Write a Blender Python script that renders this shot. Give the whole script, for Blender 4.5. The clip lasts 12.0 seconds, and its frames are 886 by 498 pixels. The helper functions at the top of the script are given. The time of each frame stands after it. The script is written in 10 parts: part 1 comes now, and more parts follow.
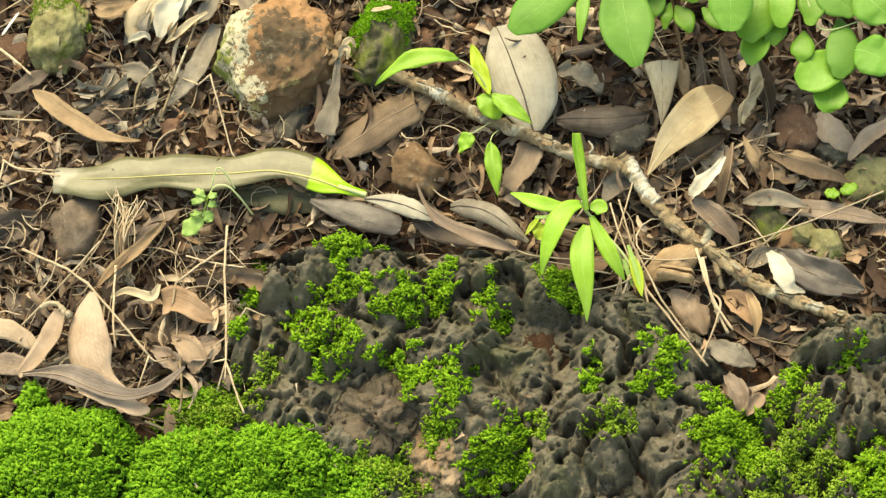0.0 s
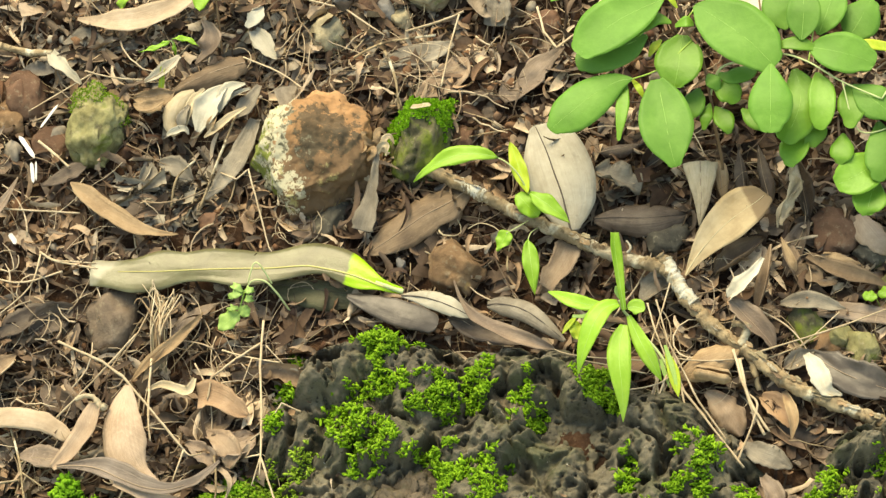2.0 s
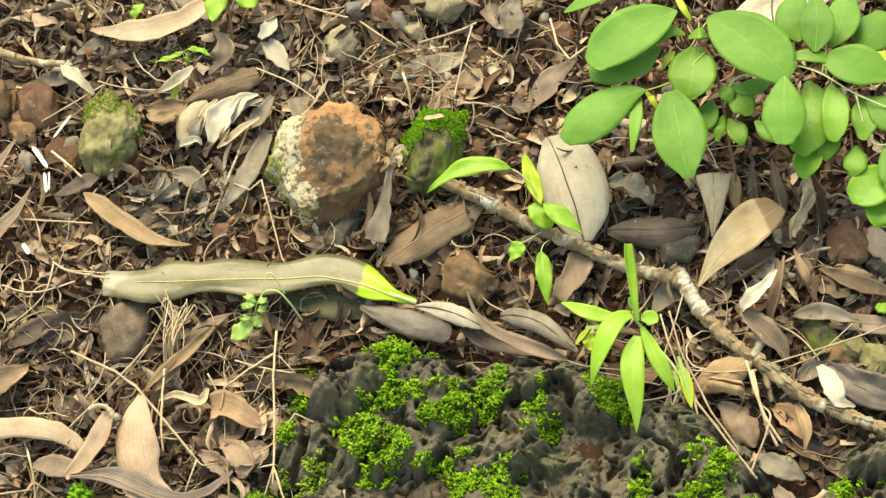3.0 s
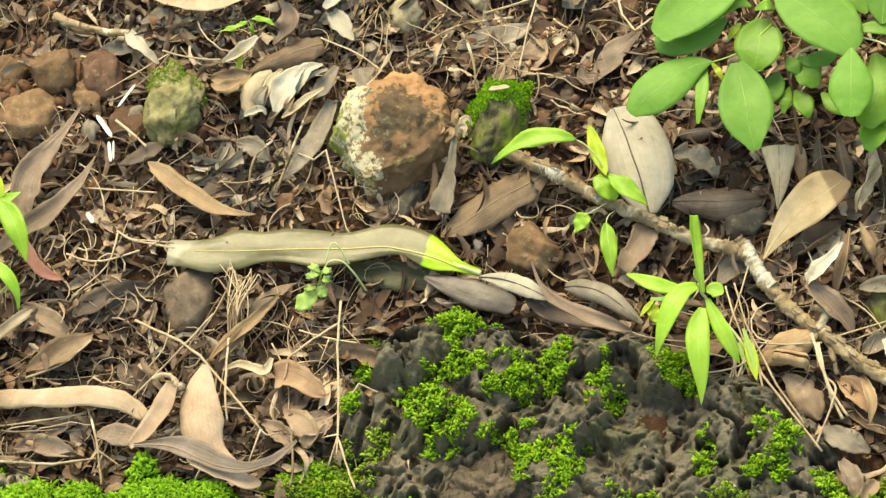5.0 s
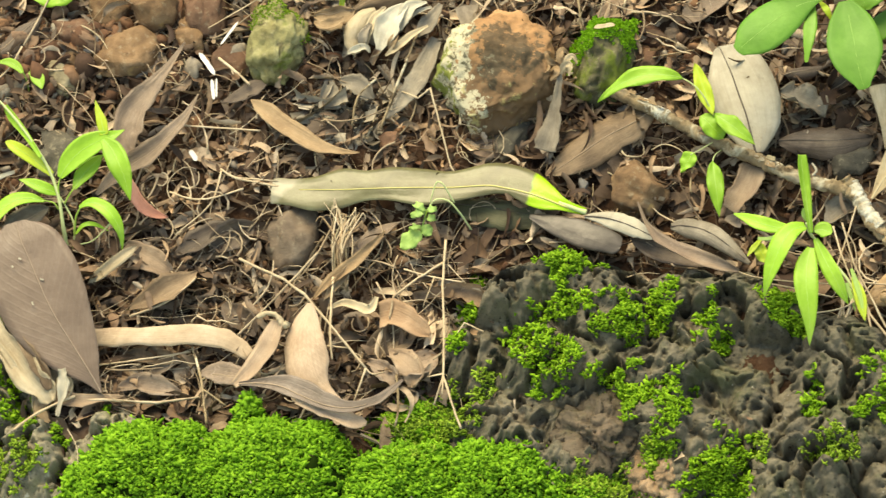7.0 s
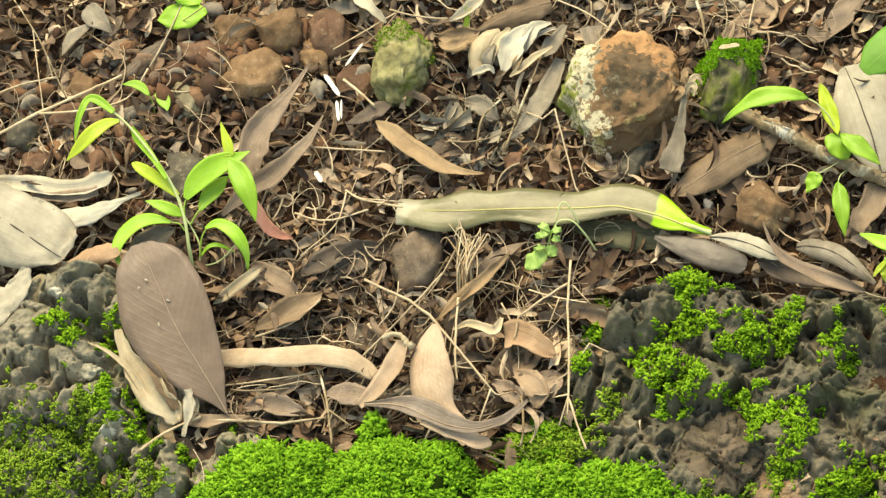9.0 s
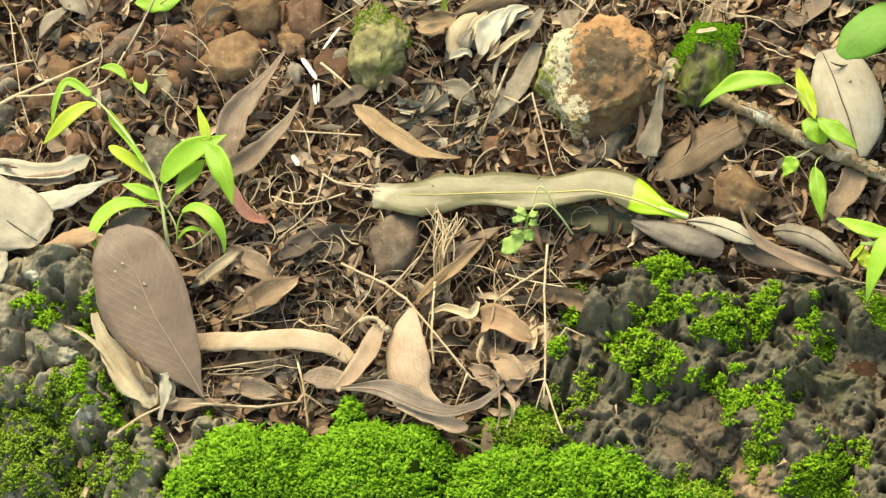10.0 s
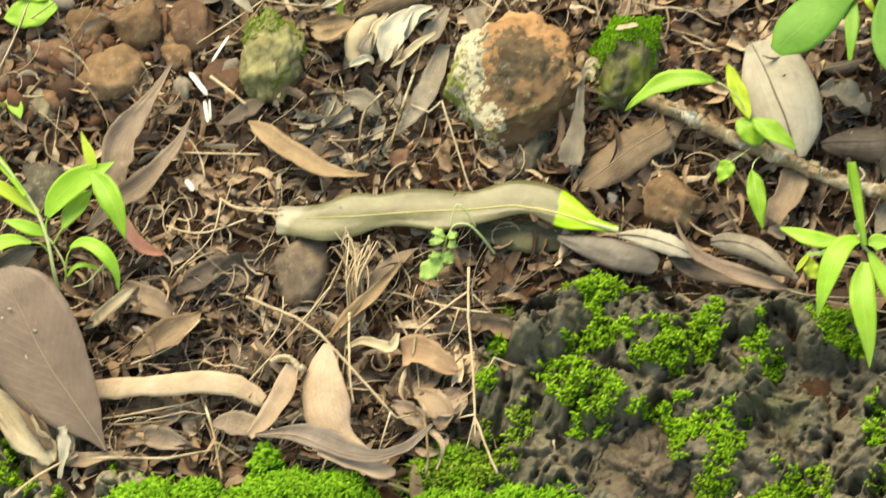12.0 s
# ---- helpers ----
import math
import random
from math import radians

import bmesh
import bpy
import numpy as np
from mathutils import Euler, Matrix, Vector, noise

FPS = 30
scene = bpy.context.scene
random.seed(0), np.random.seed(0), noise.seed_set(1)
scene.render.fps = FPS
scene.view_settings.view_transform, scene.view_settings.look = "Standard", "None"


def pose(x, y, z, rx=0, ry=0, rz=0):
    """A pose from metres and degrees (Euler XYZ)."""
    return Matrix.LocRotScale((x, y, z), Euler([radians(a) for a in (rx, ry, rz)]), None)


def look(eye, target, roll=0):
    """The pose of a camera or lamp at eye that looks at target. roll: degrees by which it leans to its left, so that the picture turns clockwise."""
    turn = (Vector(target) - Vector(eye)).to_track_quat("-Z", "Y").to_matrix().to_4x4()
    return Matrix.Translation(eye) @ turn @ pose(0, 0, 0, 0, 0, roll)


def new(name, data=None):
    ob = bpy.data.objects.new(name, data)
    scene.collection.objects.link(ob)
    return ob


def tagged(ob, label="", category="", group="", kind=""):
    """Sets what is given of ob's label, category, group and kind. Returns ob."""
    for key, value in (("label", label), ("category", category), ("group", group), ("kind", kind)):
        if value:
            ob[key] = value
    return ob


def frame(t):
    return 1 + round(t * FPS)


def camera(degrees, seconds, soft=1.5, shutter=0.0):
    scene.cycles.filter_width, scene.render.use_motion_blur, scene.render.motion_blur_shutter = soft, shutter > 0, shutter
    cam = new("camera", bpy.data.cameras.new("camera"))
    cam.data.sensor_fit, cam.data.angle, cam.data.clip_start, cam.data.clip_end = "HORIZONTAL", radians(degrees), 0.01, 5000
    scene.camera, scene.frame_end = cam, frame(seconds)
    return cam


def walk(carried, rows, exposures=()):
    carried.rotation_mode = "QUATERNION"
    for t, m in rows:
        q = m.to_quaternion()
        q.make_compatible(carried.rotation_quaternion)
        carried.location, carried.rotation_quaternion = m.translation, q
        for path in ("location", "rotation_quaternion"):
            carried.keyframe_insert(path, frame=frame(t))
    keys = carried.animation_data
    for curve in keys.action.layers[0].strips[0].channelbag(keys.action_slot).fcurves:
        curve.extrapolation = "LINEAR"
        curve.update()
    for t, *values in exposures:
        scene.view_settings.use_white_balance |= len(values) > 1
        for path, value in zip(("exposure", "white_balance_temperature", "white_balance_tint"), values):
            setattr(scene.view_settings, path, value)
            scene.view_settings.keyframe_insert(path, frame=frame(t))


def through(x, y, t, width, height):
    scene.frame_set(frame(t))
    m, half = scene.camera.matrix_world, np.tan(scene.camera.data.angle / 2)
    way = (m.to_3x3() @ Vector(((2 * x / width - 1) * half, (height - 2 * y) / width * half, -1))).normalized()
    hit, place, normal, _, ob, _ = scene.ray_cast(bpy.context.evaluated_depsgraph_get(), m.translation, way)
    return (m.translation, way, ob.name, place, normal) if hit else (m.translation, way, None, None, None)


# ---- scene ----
cam = camera(14.0, 12.0, soft=1.35, shutter=0.25)
PATH = [
    (0.0, pose(0.0207, -1.6647, 1.4966, 46.232, 0.519, -0.665)),
    (0.5, pose(0.0184, -1.6662, 1.4941, 46.529, 0.347, -0.428)),
    (1.0, pose(0.0144, -1.6660, 1.4925, 46.835, 0.265, -0.249)),
    (1.5, pose(0.0100, -1.6648, 1.4926, 47.387, 0.272, -0.008)),
    (2.0, pose(0.0066, -1.6648, 1.4935, 47.847, 0.110, 0.018)),
    (2.5, pose(0.0026, -1.6671, 1.4932, 48.149, 0.032, 0.060)),
    (3.0, pose(-0.0066, -1.6699, 1.4906, 48.164, -0.095, 0.026)),
    (4.8, pose(-0.0193, -1.6703, 1.4874, 47.933, 0.117, 0.613)),
    (5.0, pose(-0.0207, -1.6704, 1.4871, 47.773, 0.135, 0.710)),
    (5.5, pose(-0.0317, -1.6680, 1.4842, 47.392, 0.163, 0.766)),
    (6.0, pose(-0.0376, -1.6650, 1.4823, 47.122, 0.189, 0.888)),
    (6.5, pose(-0.0439, -1.6634, 1.4817, 46.920, 0.193, 0.974)),
    (7.0, pose(-0.0519, -1.6637, 1.4823, 46.776, 0.626, 1.438)),
    (7.5, pose(-0.0571, -1.6650, 1.4831, 46.979, 1.257, 2.097)),
    (7.7, pose(-0.0570, -1.6651, 1.4831, 47.100, 1.450, 2.299)),
    (8.5, pose(-0.0565, -1.6655, 1.4830, 47.190, 1.880, 2.710)),
    (9.3, pose(-0.0559, -1.6656, 1.4830, 47.071, 1.955, 2.768)),
    (9.5, pose(-0.0558, -1.6657, 1.4830, 46.992, 1.865, 2.701)),
    (10.0, pose(-0.0498, -1.6627, 1.4835, 46.838, 1.752, 2.669)),
    (10.5, pose(-0.0441, -1.6518, 1.4895, 46.538, 1.730, 2.409)),
    (10.8, pose(-0.0311, -1.6452, 1.4911, 46.667, 2.567, 1.826)),
    (11.0, pose(-0.0409, -1.6333, 1.5021, 46.014, 2.262, 1.613)),
    (11.2, pose(-0.0404, -1.6216, 1.4963, 45.884, 2.435, 1.248)),
    (11.5, pose(-0.0739, -1.5646, 1.4744, 45.420, 2.080, 0.347)),
    (11.8, pose(-0.0913, -1.5072, 1.4485, 45.288, 1.814, -1.050)),
    (12.0, pose(-0.1208, -1.4782, 1.4449, 44.412, 1.502, -1.509)),
]
walk(cam, PATH, [(0.0, 1.89, 9700, 0), (12.0, 1.89, 9700, 0)])

# ---- light: bright overcast sky, soft sun ----
world = bpy.data.worlds.new("overcast_sky")
scene.world = world
world.use_nodes = True
wn = world.node_tree
sky = wn.nodes.new("ShaderNodeTexSky")
sky.sky_type = "NISHITA"
sky.sun_disc = False
sky.sun_elevation = radians(66)
sky.sun_rotation = radians(335)
wn.links.new(sky.outputs[0], wn.nodes["Background"].inputs[0])
wn.nodes["Background"].inputs[1].default_value = 0.118
sun = new("sun", bpy.data.lights.new("sun", "SUN"))
sun.data.energy = 1.55
sun.data.angle = radians(42)
sun.data.color = (1.0, 0.95, 0.85)
sun.matrix_world = look((-0.42, 0.50, 1.5), (0, 0, 0))


# ---- the slope ----
def ramp(a, b, v):
    """Smooth rise from 0 at a to 1 at b, either way round."""
    s = min(max((v - a) / (b - a), 0.0), 1.0)
    return s * s * (3 - 2 * s)


def slope(x, y):
    """Mean height of the bank: a steady slope near the ledge, flat ground far off."""
    xx = max(-1.2, min(1.2, x))
    yy = max(-0.6, min(0.9, y))
    return 0.126 * xx + 0.39 * yy


def at(p):
    """A place from x, y and the height over the slope."""
    return Vector((p[0], p[1], slope(p[0], p[1]) + p[2]))


NORMAL = Vector((-0.126, -0.39, 1.0)).normalized()


def fbm(x, y, z, octaves=4):
    return noise.fractal(Vector((x, y, z)), 1.0, 2.0, octaves)


def soil_height(x, y):
    return -0.017 + 0.009 * fbm(x * 14, y * 14, 0.3) + 0.005 * fbm(x * 55, y * 55, 4.0, 3)


class Lump:
    """A rounded swelling over the slope: centre, half axes, turn, top, and how steep its rim is."""

    def __init__(self, c, a, b, turn, top, steep=0.5):
        self.c, self.a, self.b, self.top, self.steep = c, a, b, top, steep
        self.co, self.si = math.cos(radians(turn)), math.sin(radians(turn))

    def inside(self, x, y):
        dx, dy = x - self.c[0], y - self.c[1]
        u, v = (dx * self.co + dy * self.si) / self.a, (dy * self.co - dx * self.si) / self.b
        return 1.0 - math.sqrt(u * u + v * v)

    def height(self, x, y):
        d = self.inside(x, y)
        return -0.06 if d <= 0 else -0.035 + (self.top + 0.035) * min(1.0, d * 2.2) ** self.steep


class Cushion(Lump):
    """A round moss cushion with a full, domed top."""

    def height(self, x, y):
        d = self.inside(x, y)
        return -0.06 if d <= 0 else -0.030 + (self.top + 0.030) * math.sqrt(max(0.0, 1.0 - (1.0 - d) ** 2.4)) ** 0.9


def lumps_height(lumps, x, y):
    return max(l.height(x, y) for l in lumps)


def domes(x, y, cell, z, radius=0.78):
    """Round knobs of many sizes side by side, with narrow creases and gaps between them; metres."""
    d, pts = noise.voronoi(Vector((x / cell, y / cell, z)))
    return cell * math.sqrt(max(0.0, radius * radius - d[0] * d[0]))


def rock_detail(x, y, seed):
    """Knobbly worn rock: swellings and knobs of three sizes, cracks between blocks, crisp pits and deep holes."""
    wx = x + 0.007 * noise.noise(Vector((x * 48, y * 48, seed))) + 0.0024 * noise.noise(Vector((x * 190, y * 190, seed)))
    wy = y + 0.007 * noise.noise(Vector((x * 48, y * 48, seed + 9))) + 0.0024 * noise.noise(Vector((x * 190, y * 190, seed + 3)))
    worn = ramp(-0.30, 0.25, noise.noise(Vector((x * 17, y * 17, seed + 5))))
    h = 0.95 * domes(wx, wy, 0.034, seed + 1.3) + (0.55 + 0.55 * worn) * domes(wx, wy, 0.0135, seed + 4.4) + (0.40 + 0.55 * worn) * domes(wx, wy, 0.0062, seed + 7.7)
    h += 0.008 * noise.noise(Vector((x * 24, y * 24, seed + 2))) - 0.0255
    d, pts = noise.voronoi(Vector((wx / 0.046, wy / 0.060, seed + 61)))
    h -= 0.010 * ramp(0.11, 0.015, d[1] - d[0]) * ramp(-0.25, 0.10, noise.noise(Vector((x * 30, y * 30, seed + 8))))
    for cell, least, depth, z in ((0.0050, 0.08, 0.0038, 15), (0.0082, 0.02, 0.0065, 20), (0.0150, 0.06, 0.011, 33), (0.028, 0.13, 0.017, 47)):
        d, pts = noise.voronoi(Vector((wx / cell, wy / cell, seed + z)))
        pick = noise.noise(pts[0] * 5.3)
        if pick > least:
            r = min(0.44, 0.20 + 0.45 * pick)
            h -= depth * ramp(r, r * 0.72, d[0] + 0.10 * noise.noise(Vector((x * 260, y * 260, seed))))
    return h + 0.0011 * fbm(x * 380, y * 380, seed, 3)


MAIN_ROCK = [
    Lump((-0.0350, -0.1104, 0.0000), 0.088, 0.062, -8, 0.012, 0.55),
    Lump((0.0433, -0.1464, 0.0000), 0.105, 0.085, 0, 0.014, 0.55),
    Lump((0.1168, -0.1745, 0.0000), 0.080, 0.080, 10, 0.012, 0.5),
    Lump((0.1386, -0.2170, 0.0000), 0.100, 0.080, 0, 0.008, 0.55),
    Lump((-0.0317, -0.1558, 0.0000), 0.080, 0.060, 15, 0.006, 0.5),
    Lump((0.0481, -0.2445, 0.0000), 0.130, 0.080, 0, 0.000, 0.6),
]
RIGHT_ROCK = [
    Lump((0.2727, -0.1872, 0.0000), 0.062, 0.058, 0, 0.012, 0.55),
    Lump((0.2588, -0.2489, 0.0000), 0.100, 0.080, 0, 0.004, 0.55),
]
LEFT_ROCK = [
    Lump((-0.4237, -0.0794, 0.0000), 0.078, 0.075, 10, 0.020, 0.5),
    Lump((-0.4478, -0.1308, 0.0000), 0.110, 0.085, 0, 0.010, 0.55),
    Lump((-0.3397, -0.1566, 0.0000), 0.088, 0.045, 0, 0.000, 0.55),
]
CUSHION = [
    Cushion((-0.2947, -0.1787, 0.0000), 0.037, 0.040, 0, 0.018),
    Cushion((-0.3168, -0.1846, 0.0000), 0.026, 0.030, 0, 0.012),
    Cushion((-0.2665, -0.1774, 0.0000), 0.026, 0.036, 0, 0.016),
    Cushion((-0.2253, -0.1458, 0.0000), 0.010, 0.012, 0, 0.010),
    Cushion((-0.2170, -0.1845, 0.0000), 0.040, 0.042, 0, 0.020),
    Cushion((-0.1880, -0.1833, 0.0000), 0.030, 0.036, 0, 0.018),
    Cushion((-0.2410, -0.1834, 0.0000), 0.022, 0.034, 0, 0.014),
    Cushion((-0.1333, -0.1955, 0.0000), 0.030, 0.030, 0, 0.014),
    Cushion((-0.1132, -0.1923, 0.0000), 0.022, 0.026, 0, 0.010),
    Cushion((-0.0861, -0.1983, 0.0000), 0.028, 0.032, 0, 0.014),
    Cushion((-0.0593, -0.1976, 0.0000), 0.030, 0.030, 0, 0.013),
    Cushion((-0.0376, -0.2019, 0.0000), 0.022, 0.028, 0, 0.010),
    Cushion((-0.0176, -0.2118, 0.0000), 0.028, 0.026, 0, 0.008),
    Cushion((-0.1520, -0.1934, 0.0000), 0.020, 0.026, 0, 0.008),
    Cushion((-0.3097, -0.2139, 0.0000), 0.045, 0.032, 0, 0.010),
    Cushion((-0.2580, -0.2210, 0.0000), 0.045, 0.032, 0, 0.011),
    Cushion((-0.2000, -0.2252, 0.0000), 0.045, 0.034, 0, 0.011),
    Cushion((-0.1427, -0.2243, 0.0000), 0.045, 0.032, 0, 0.010),
    Cushion((-0.0856, -0.2334, 0.0000), 0.045, 0.034, 0, 0.010),
    Cushion((-0.0357, -0.2369, 0.0000), 0.045, 0.034, 0, 0.007),
    Cushion((-0.1276, -0.1544, 0.0000), 0.040, 0.030, 0, -0.010),
]


def main_height(x, y):
    return lumps_height(MAIN_ROCK, x, y), rock_detail(x, y, 2.0)


def right_height(x, y):
    return lumps_height(RIGHT_ROCK, x, y), rock_detail(x, y, 31.0)


def left_height(x, y):
    return lumps_height(LEFT_ROCK, x, y), rock_detail(x, y, 57.0)


def cushion_height(x, y):
    wx, wy = x + 0.004 * noise.noise(Vector((x * 90, y * 90, 1.0))), y + 0.004 * noise.noise(Vector((x * 90, y * 90, 7.0)))
    return lumps_height(CUSHION, x, y), 0.14 * domes(wx, wy, 0.040, 3.0) + 0.50 * domes(wx, wy, 0.0105, 9.2) - 0.009 + 0.0018 * fbm(x * 110, y * 110, 9.0, 2)


def soil_pair(x, y):
    return soil_height(x, y), 0.0


def top_pair(x, y):
    """The top of soil, rocks and cushion: swelling over the slope, and relief along its normal."""
    return max((f(x, y) for f in (soil_pair, main_height, right_height, left_height, cushion_height)), key=sum)


def surface(x, y, pair):
    return Vector((x, y, slope(x, y) + pair[0])) + NORMAL * pair[1]


def axis(lo, hi, step, far):
    vals = list(np.arange(lo, hi + step / 2, step))
    d = step
    while vals[-1] < far:
        d *= 1.5
        vals.append(vals[-1] + d)
    d = step
    while vals[0] > -far:
        d *= 1.5
        vals.insert(0, vals[0] - d)
    return vals


def mesh(name, verts, faces, smooth=True):
    me = bpy.data.meshes.new(name)
    me.from_pydata(verts, [], faces)
    me.polygons.foreach_set("use_smooth", [smooth] * len(faces))
    return me


def grid_mesh(name, xs, ys, height, keep=None):
    """A height field; keep(x, y, h) tells which of its vertices are built."""
    n, verts, index, over = len(xs), [], {}, {}
    for j, y in enumerate(ys):
        for i, x in enumerate(xs):
            h = height(x, y)
            if keep is None or keep(x, y, sum(h)):
                index[i, j] = len(verts)
                verts.append(surface(x, y, h))
    faces = [
        (index[i, j], index[i + 1, j], index[i + 1, j + 1], index[i, j + 1])
        for j in range(len(ys) - 1)
        for i in range(n - 1)
        if (i, j) in index and (i + 1, j) in index and (i + 1, j + 1) in index and (i, j + 1) in index
    ]
    return mesh(name, verts, faces)


# ---- materials ----
class Mat:
    """A node material: noise-driven colour, bump and roughness."""

    def __init__(self, name, rough=0.8, spec=0.3):
        self.m = bpy.data.materials.new(name)
        self.m.use_nodes = True
        self.nt = self.m.node_tree
        self.bsdf = self.nt.nodes["Principled BSDF"]
        self.bsdf.inputs["Roughness"].default_value = rough
        self.bsdf.inputs["Specular IOR Level"].default_value = spec
        self.coord = self.nt.nodes.new("ShaderNodeTexCoord")
        self.geo = self.nt.nodes.new("ShaderNodeNewGeometry")
        self.info = self.nt.nodes.new("ShaderNodeObjectInfo")

    def link(self, a, b):
        self.nt.links.new(a, b)

    def noise(self, scale, detail=4.0, rough=0.6, dist=0.0, where=None):
        n = self.nt.nodes.new("ShaderNodeTexNoise")
        n.inputs["Scale"].default_value, n.inputs["Detail"].default_value = scale, detail
        n.inputs["Roughness"].default_value, n.inputs["Distortion"].default_value = rough, dist
        self.link(where or self.geo.outputs["Position"], n.inputs["Vector"])
        return n.outputs["Fac"]

    def math(self, op, a, b):
        n = self.nt.nodes.new("ShaderNodeMath")
        n.operation = op
        for k, v in enumerate((a, b)):
            if isinstance(v, (int, float)):
                n.inputs[k].default_value = v
            else:
                self.link(v, n.inputs[k])
        return n.outputs[0]

    def ramp(self, fac, stops):
        n = self.nt.nodes.new("ShaderNodeValToRGB")
        e = n.color_ramp.elements
        while len(e) < len(stops):
            e.new(0.5)
        for k, (p, c) in enumerate(stops):
            e[k].position = p
            e[k].color = (*c, 1) if len(c) == 3 else c
        self.link(fac, n.inputs[0])
        return n.outputs[0]

    def step(self, fac, lo, hi):
        n = self.nt.nodes.new("ShaderNodeMapRange")
        n.inputs["From Min"].default_value, n.inputs["From Max"].default_value = lo, hi
        self.link(fac, n.inputs["Value"])
        return n.outputs[0]

    def mix(self, fac, a, b, mode="MIX"):
        n = self.nt.nodes.new("ShaderNodeMix")
        n.data_type, n.blend_type = "RGBA", mode
        for sock, v in ((n.inputs[0], fac), (n.inputs[6], a), (n.inputs[7], b)):
            if isinstance(v, (int, float)):
                sock.default_value = v
            elif isinstance(v, tuple):
                sock.default_value = (*v, 1)
            else:
                self.link(v, sock)
        return n.outputs[2]

    def vary(self, col, amount, source=None):
        """Lighter or darker from one object (or island) to the next."""
        n = self.nt.nodes.new("ShaderNodeHueSaturation")
        src = source or self.info.outputs["Random"]
        self.link(self.math("ADD", self.math("MULTIPLY", src, amount * 2), 1 - amount), n.inputs["Value"])
        self.link(col, n.inputs["Color"])
        return n.outputs[0]

    def colour(self, col):
        if isinstance(col, tuple):
            self.bsdf.inputs["Base Color"].default_value = (*col, 1)
        else:
            self.link(col, self.bsdf.inputs["Base Color"])
        self.col = col
        return self

    def bump(self, fac, strength=0.5, dist=0.001):
        n = self.nt.nodes.new("ShaderNodeBump")
        n.inputs["Strength"].default_value, n.inputs["Distance"].default_value = strength, dist
        self.link(fac, n.inputs["Height"])
        self.link(n.outputs[0], self.bsdf.inputs["Normal"])
        return self

    def translucent(self, amount, tint=(1, 1, 1)):
        t = self.nt.nodes.new("ShaderNodeBsdfTranslucent")
        self.link(self.mix(1.0, self.col, tint, "MULTIPLY"), t.inputs[0])
        mx = self.nt.nodes.new("ShaderNodeMixShader")
        mx.inputs[0].default_value = amount
        self.link(self.bsdf.outputs[0], mx.inputs[1])
        self.link(t.outputs[0], mx.inputs[2])
        self.link(mx.outputs[0], self.nt.nodes["Material Output"].inputs[0])
        return self


def soil_material():
    k = Mat("soil", 0.95, 0.15)
    c = k.ramp(k.noise(38, 6, 0.7), [(0.25, (0.024, 0.013, 0.008)), (0.5, (0.064, 0.033, 0.019)), (0.75, (0.130, 0.071, 0.041))])
    c = k.mix(k.step(k.noise(260, 3), 0.55, 0.8), c, (0.14, 0.095, 0.060))
    return k.colour(c).bump(k.noise(400, 5, 0.7), 0.9, 0.003).m


def rock_material(name, dark, mid, warm, lichen=0.0, rusty=0.15, film=(0.045, 0.060, 0.016)):
    """Weathered laterite: grey skin, rusty and earthy patches, pale grit, green film, small black pores."""
    k = Mat(name, 0.70, 0.26)
    c = k.ramp(k.noise(44, 8, 0.72, 0.2), [(0.30, dark), (0.52, mid), (0.74, warm)])
    c = k.mix(k.math("MULTIPLY", k.step(k.noise(15, 4, 0.65, 0.5), 0.52, 0.64), 0.55), c, warm)
    c = k.mix(k.math("MULTIPLY", k.step(k.noise(30, 6, 0.7, 0.4), 0.60, 0.66), rusty), c, (0.26, 0.165, 0.110))
    c = k.mix(k.math("MULTIPLY", k.step(k.noise(170, 5, 0.75), 0.57, 0.72), 0.35), c, (0.17, 0.150, 0.12))
    c = k.mix(k.math("MULTIPLY", k.step(k.noise(24, 5, 0.7, 0.6), 0.50, 0.66), 0.55), c, film)
    c = k.mix(k.math("MULTIPLY", k.step(k.noise(420, 3, 0.6), 0.60, 0.68), 0.4), c, tuple(v * 0.4 for v in dark))
    c = k.mix(k.math("MULTIPLY", k.step(k.noise(520, 2, 0.5), 0.73, 0.77), 0.8), c, (0.45, 0.42, 0.36))
    if lichen:
        c = k.mix(k.step(k.noise(26, 5, 0.65, 0.4), 0.66 - lichen, 0.70 - lichen), c, (0.44, 0.42, 0.34))
    pores = k.nt.nodes.new("ShaderNodeTexVoronoi")
    pores.inputs["Scale"].default_value = 330
    k.link(k.geo.outputs["Position"], pores.inputs["Vector"])
    hole = k.math("MULTIPLY", k.step(pores.outputs["Distance"], 0.32, 0.18), k.step(k.noise(70, 3, 0.6), 0.44, 0.56))
    c = k.mix(k.math("MULTIPLY", hole, 0.6), c, tuple(v * 0.35 for v in dark))
    relief = k.math("ADD", k.noise(900, 5, 0.75), k.math("MULTIPLY", k.noise(260, 4, 0.7), 1.6))
    return k.colour(c).bump(k.math("SUBTRACT", relief, k.math("MULTIPLY", hole, 2.2)), 0.42, 0.0011).m


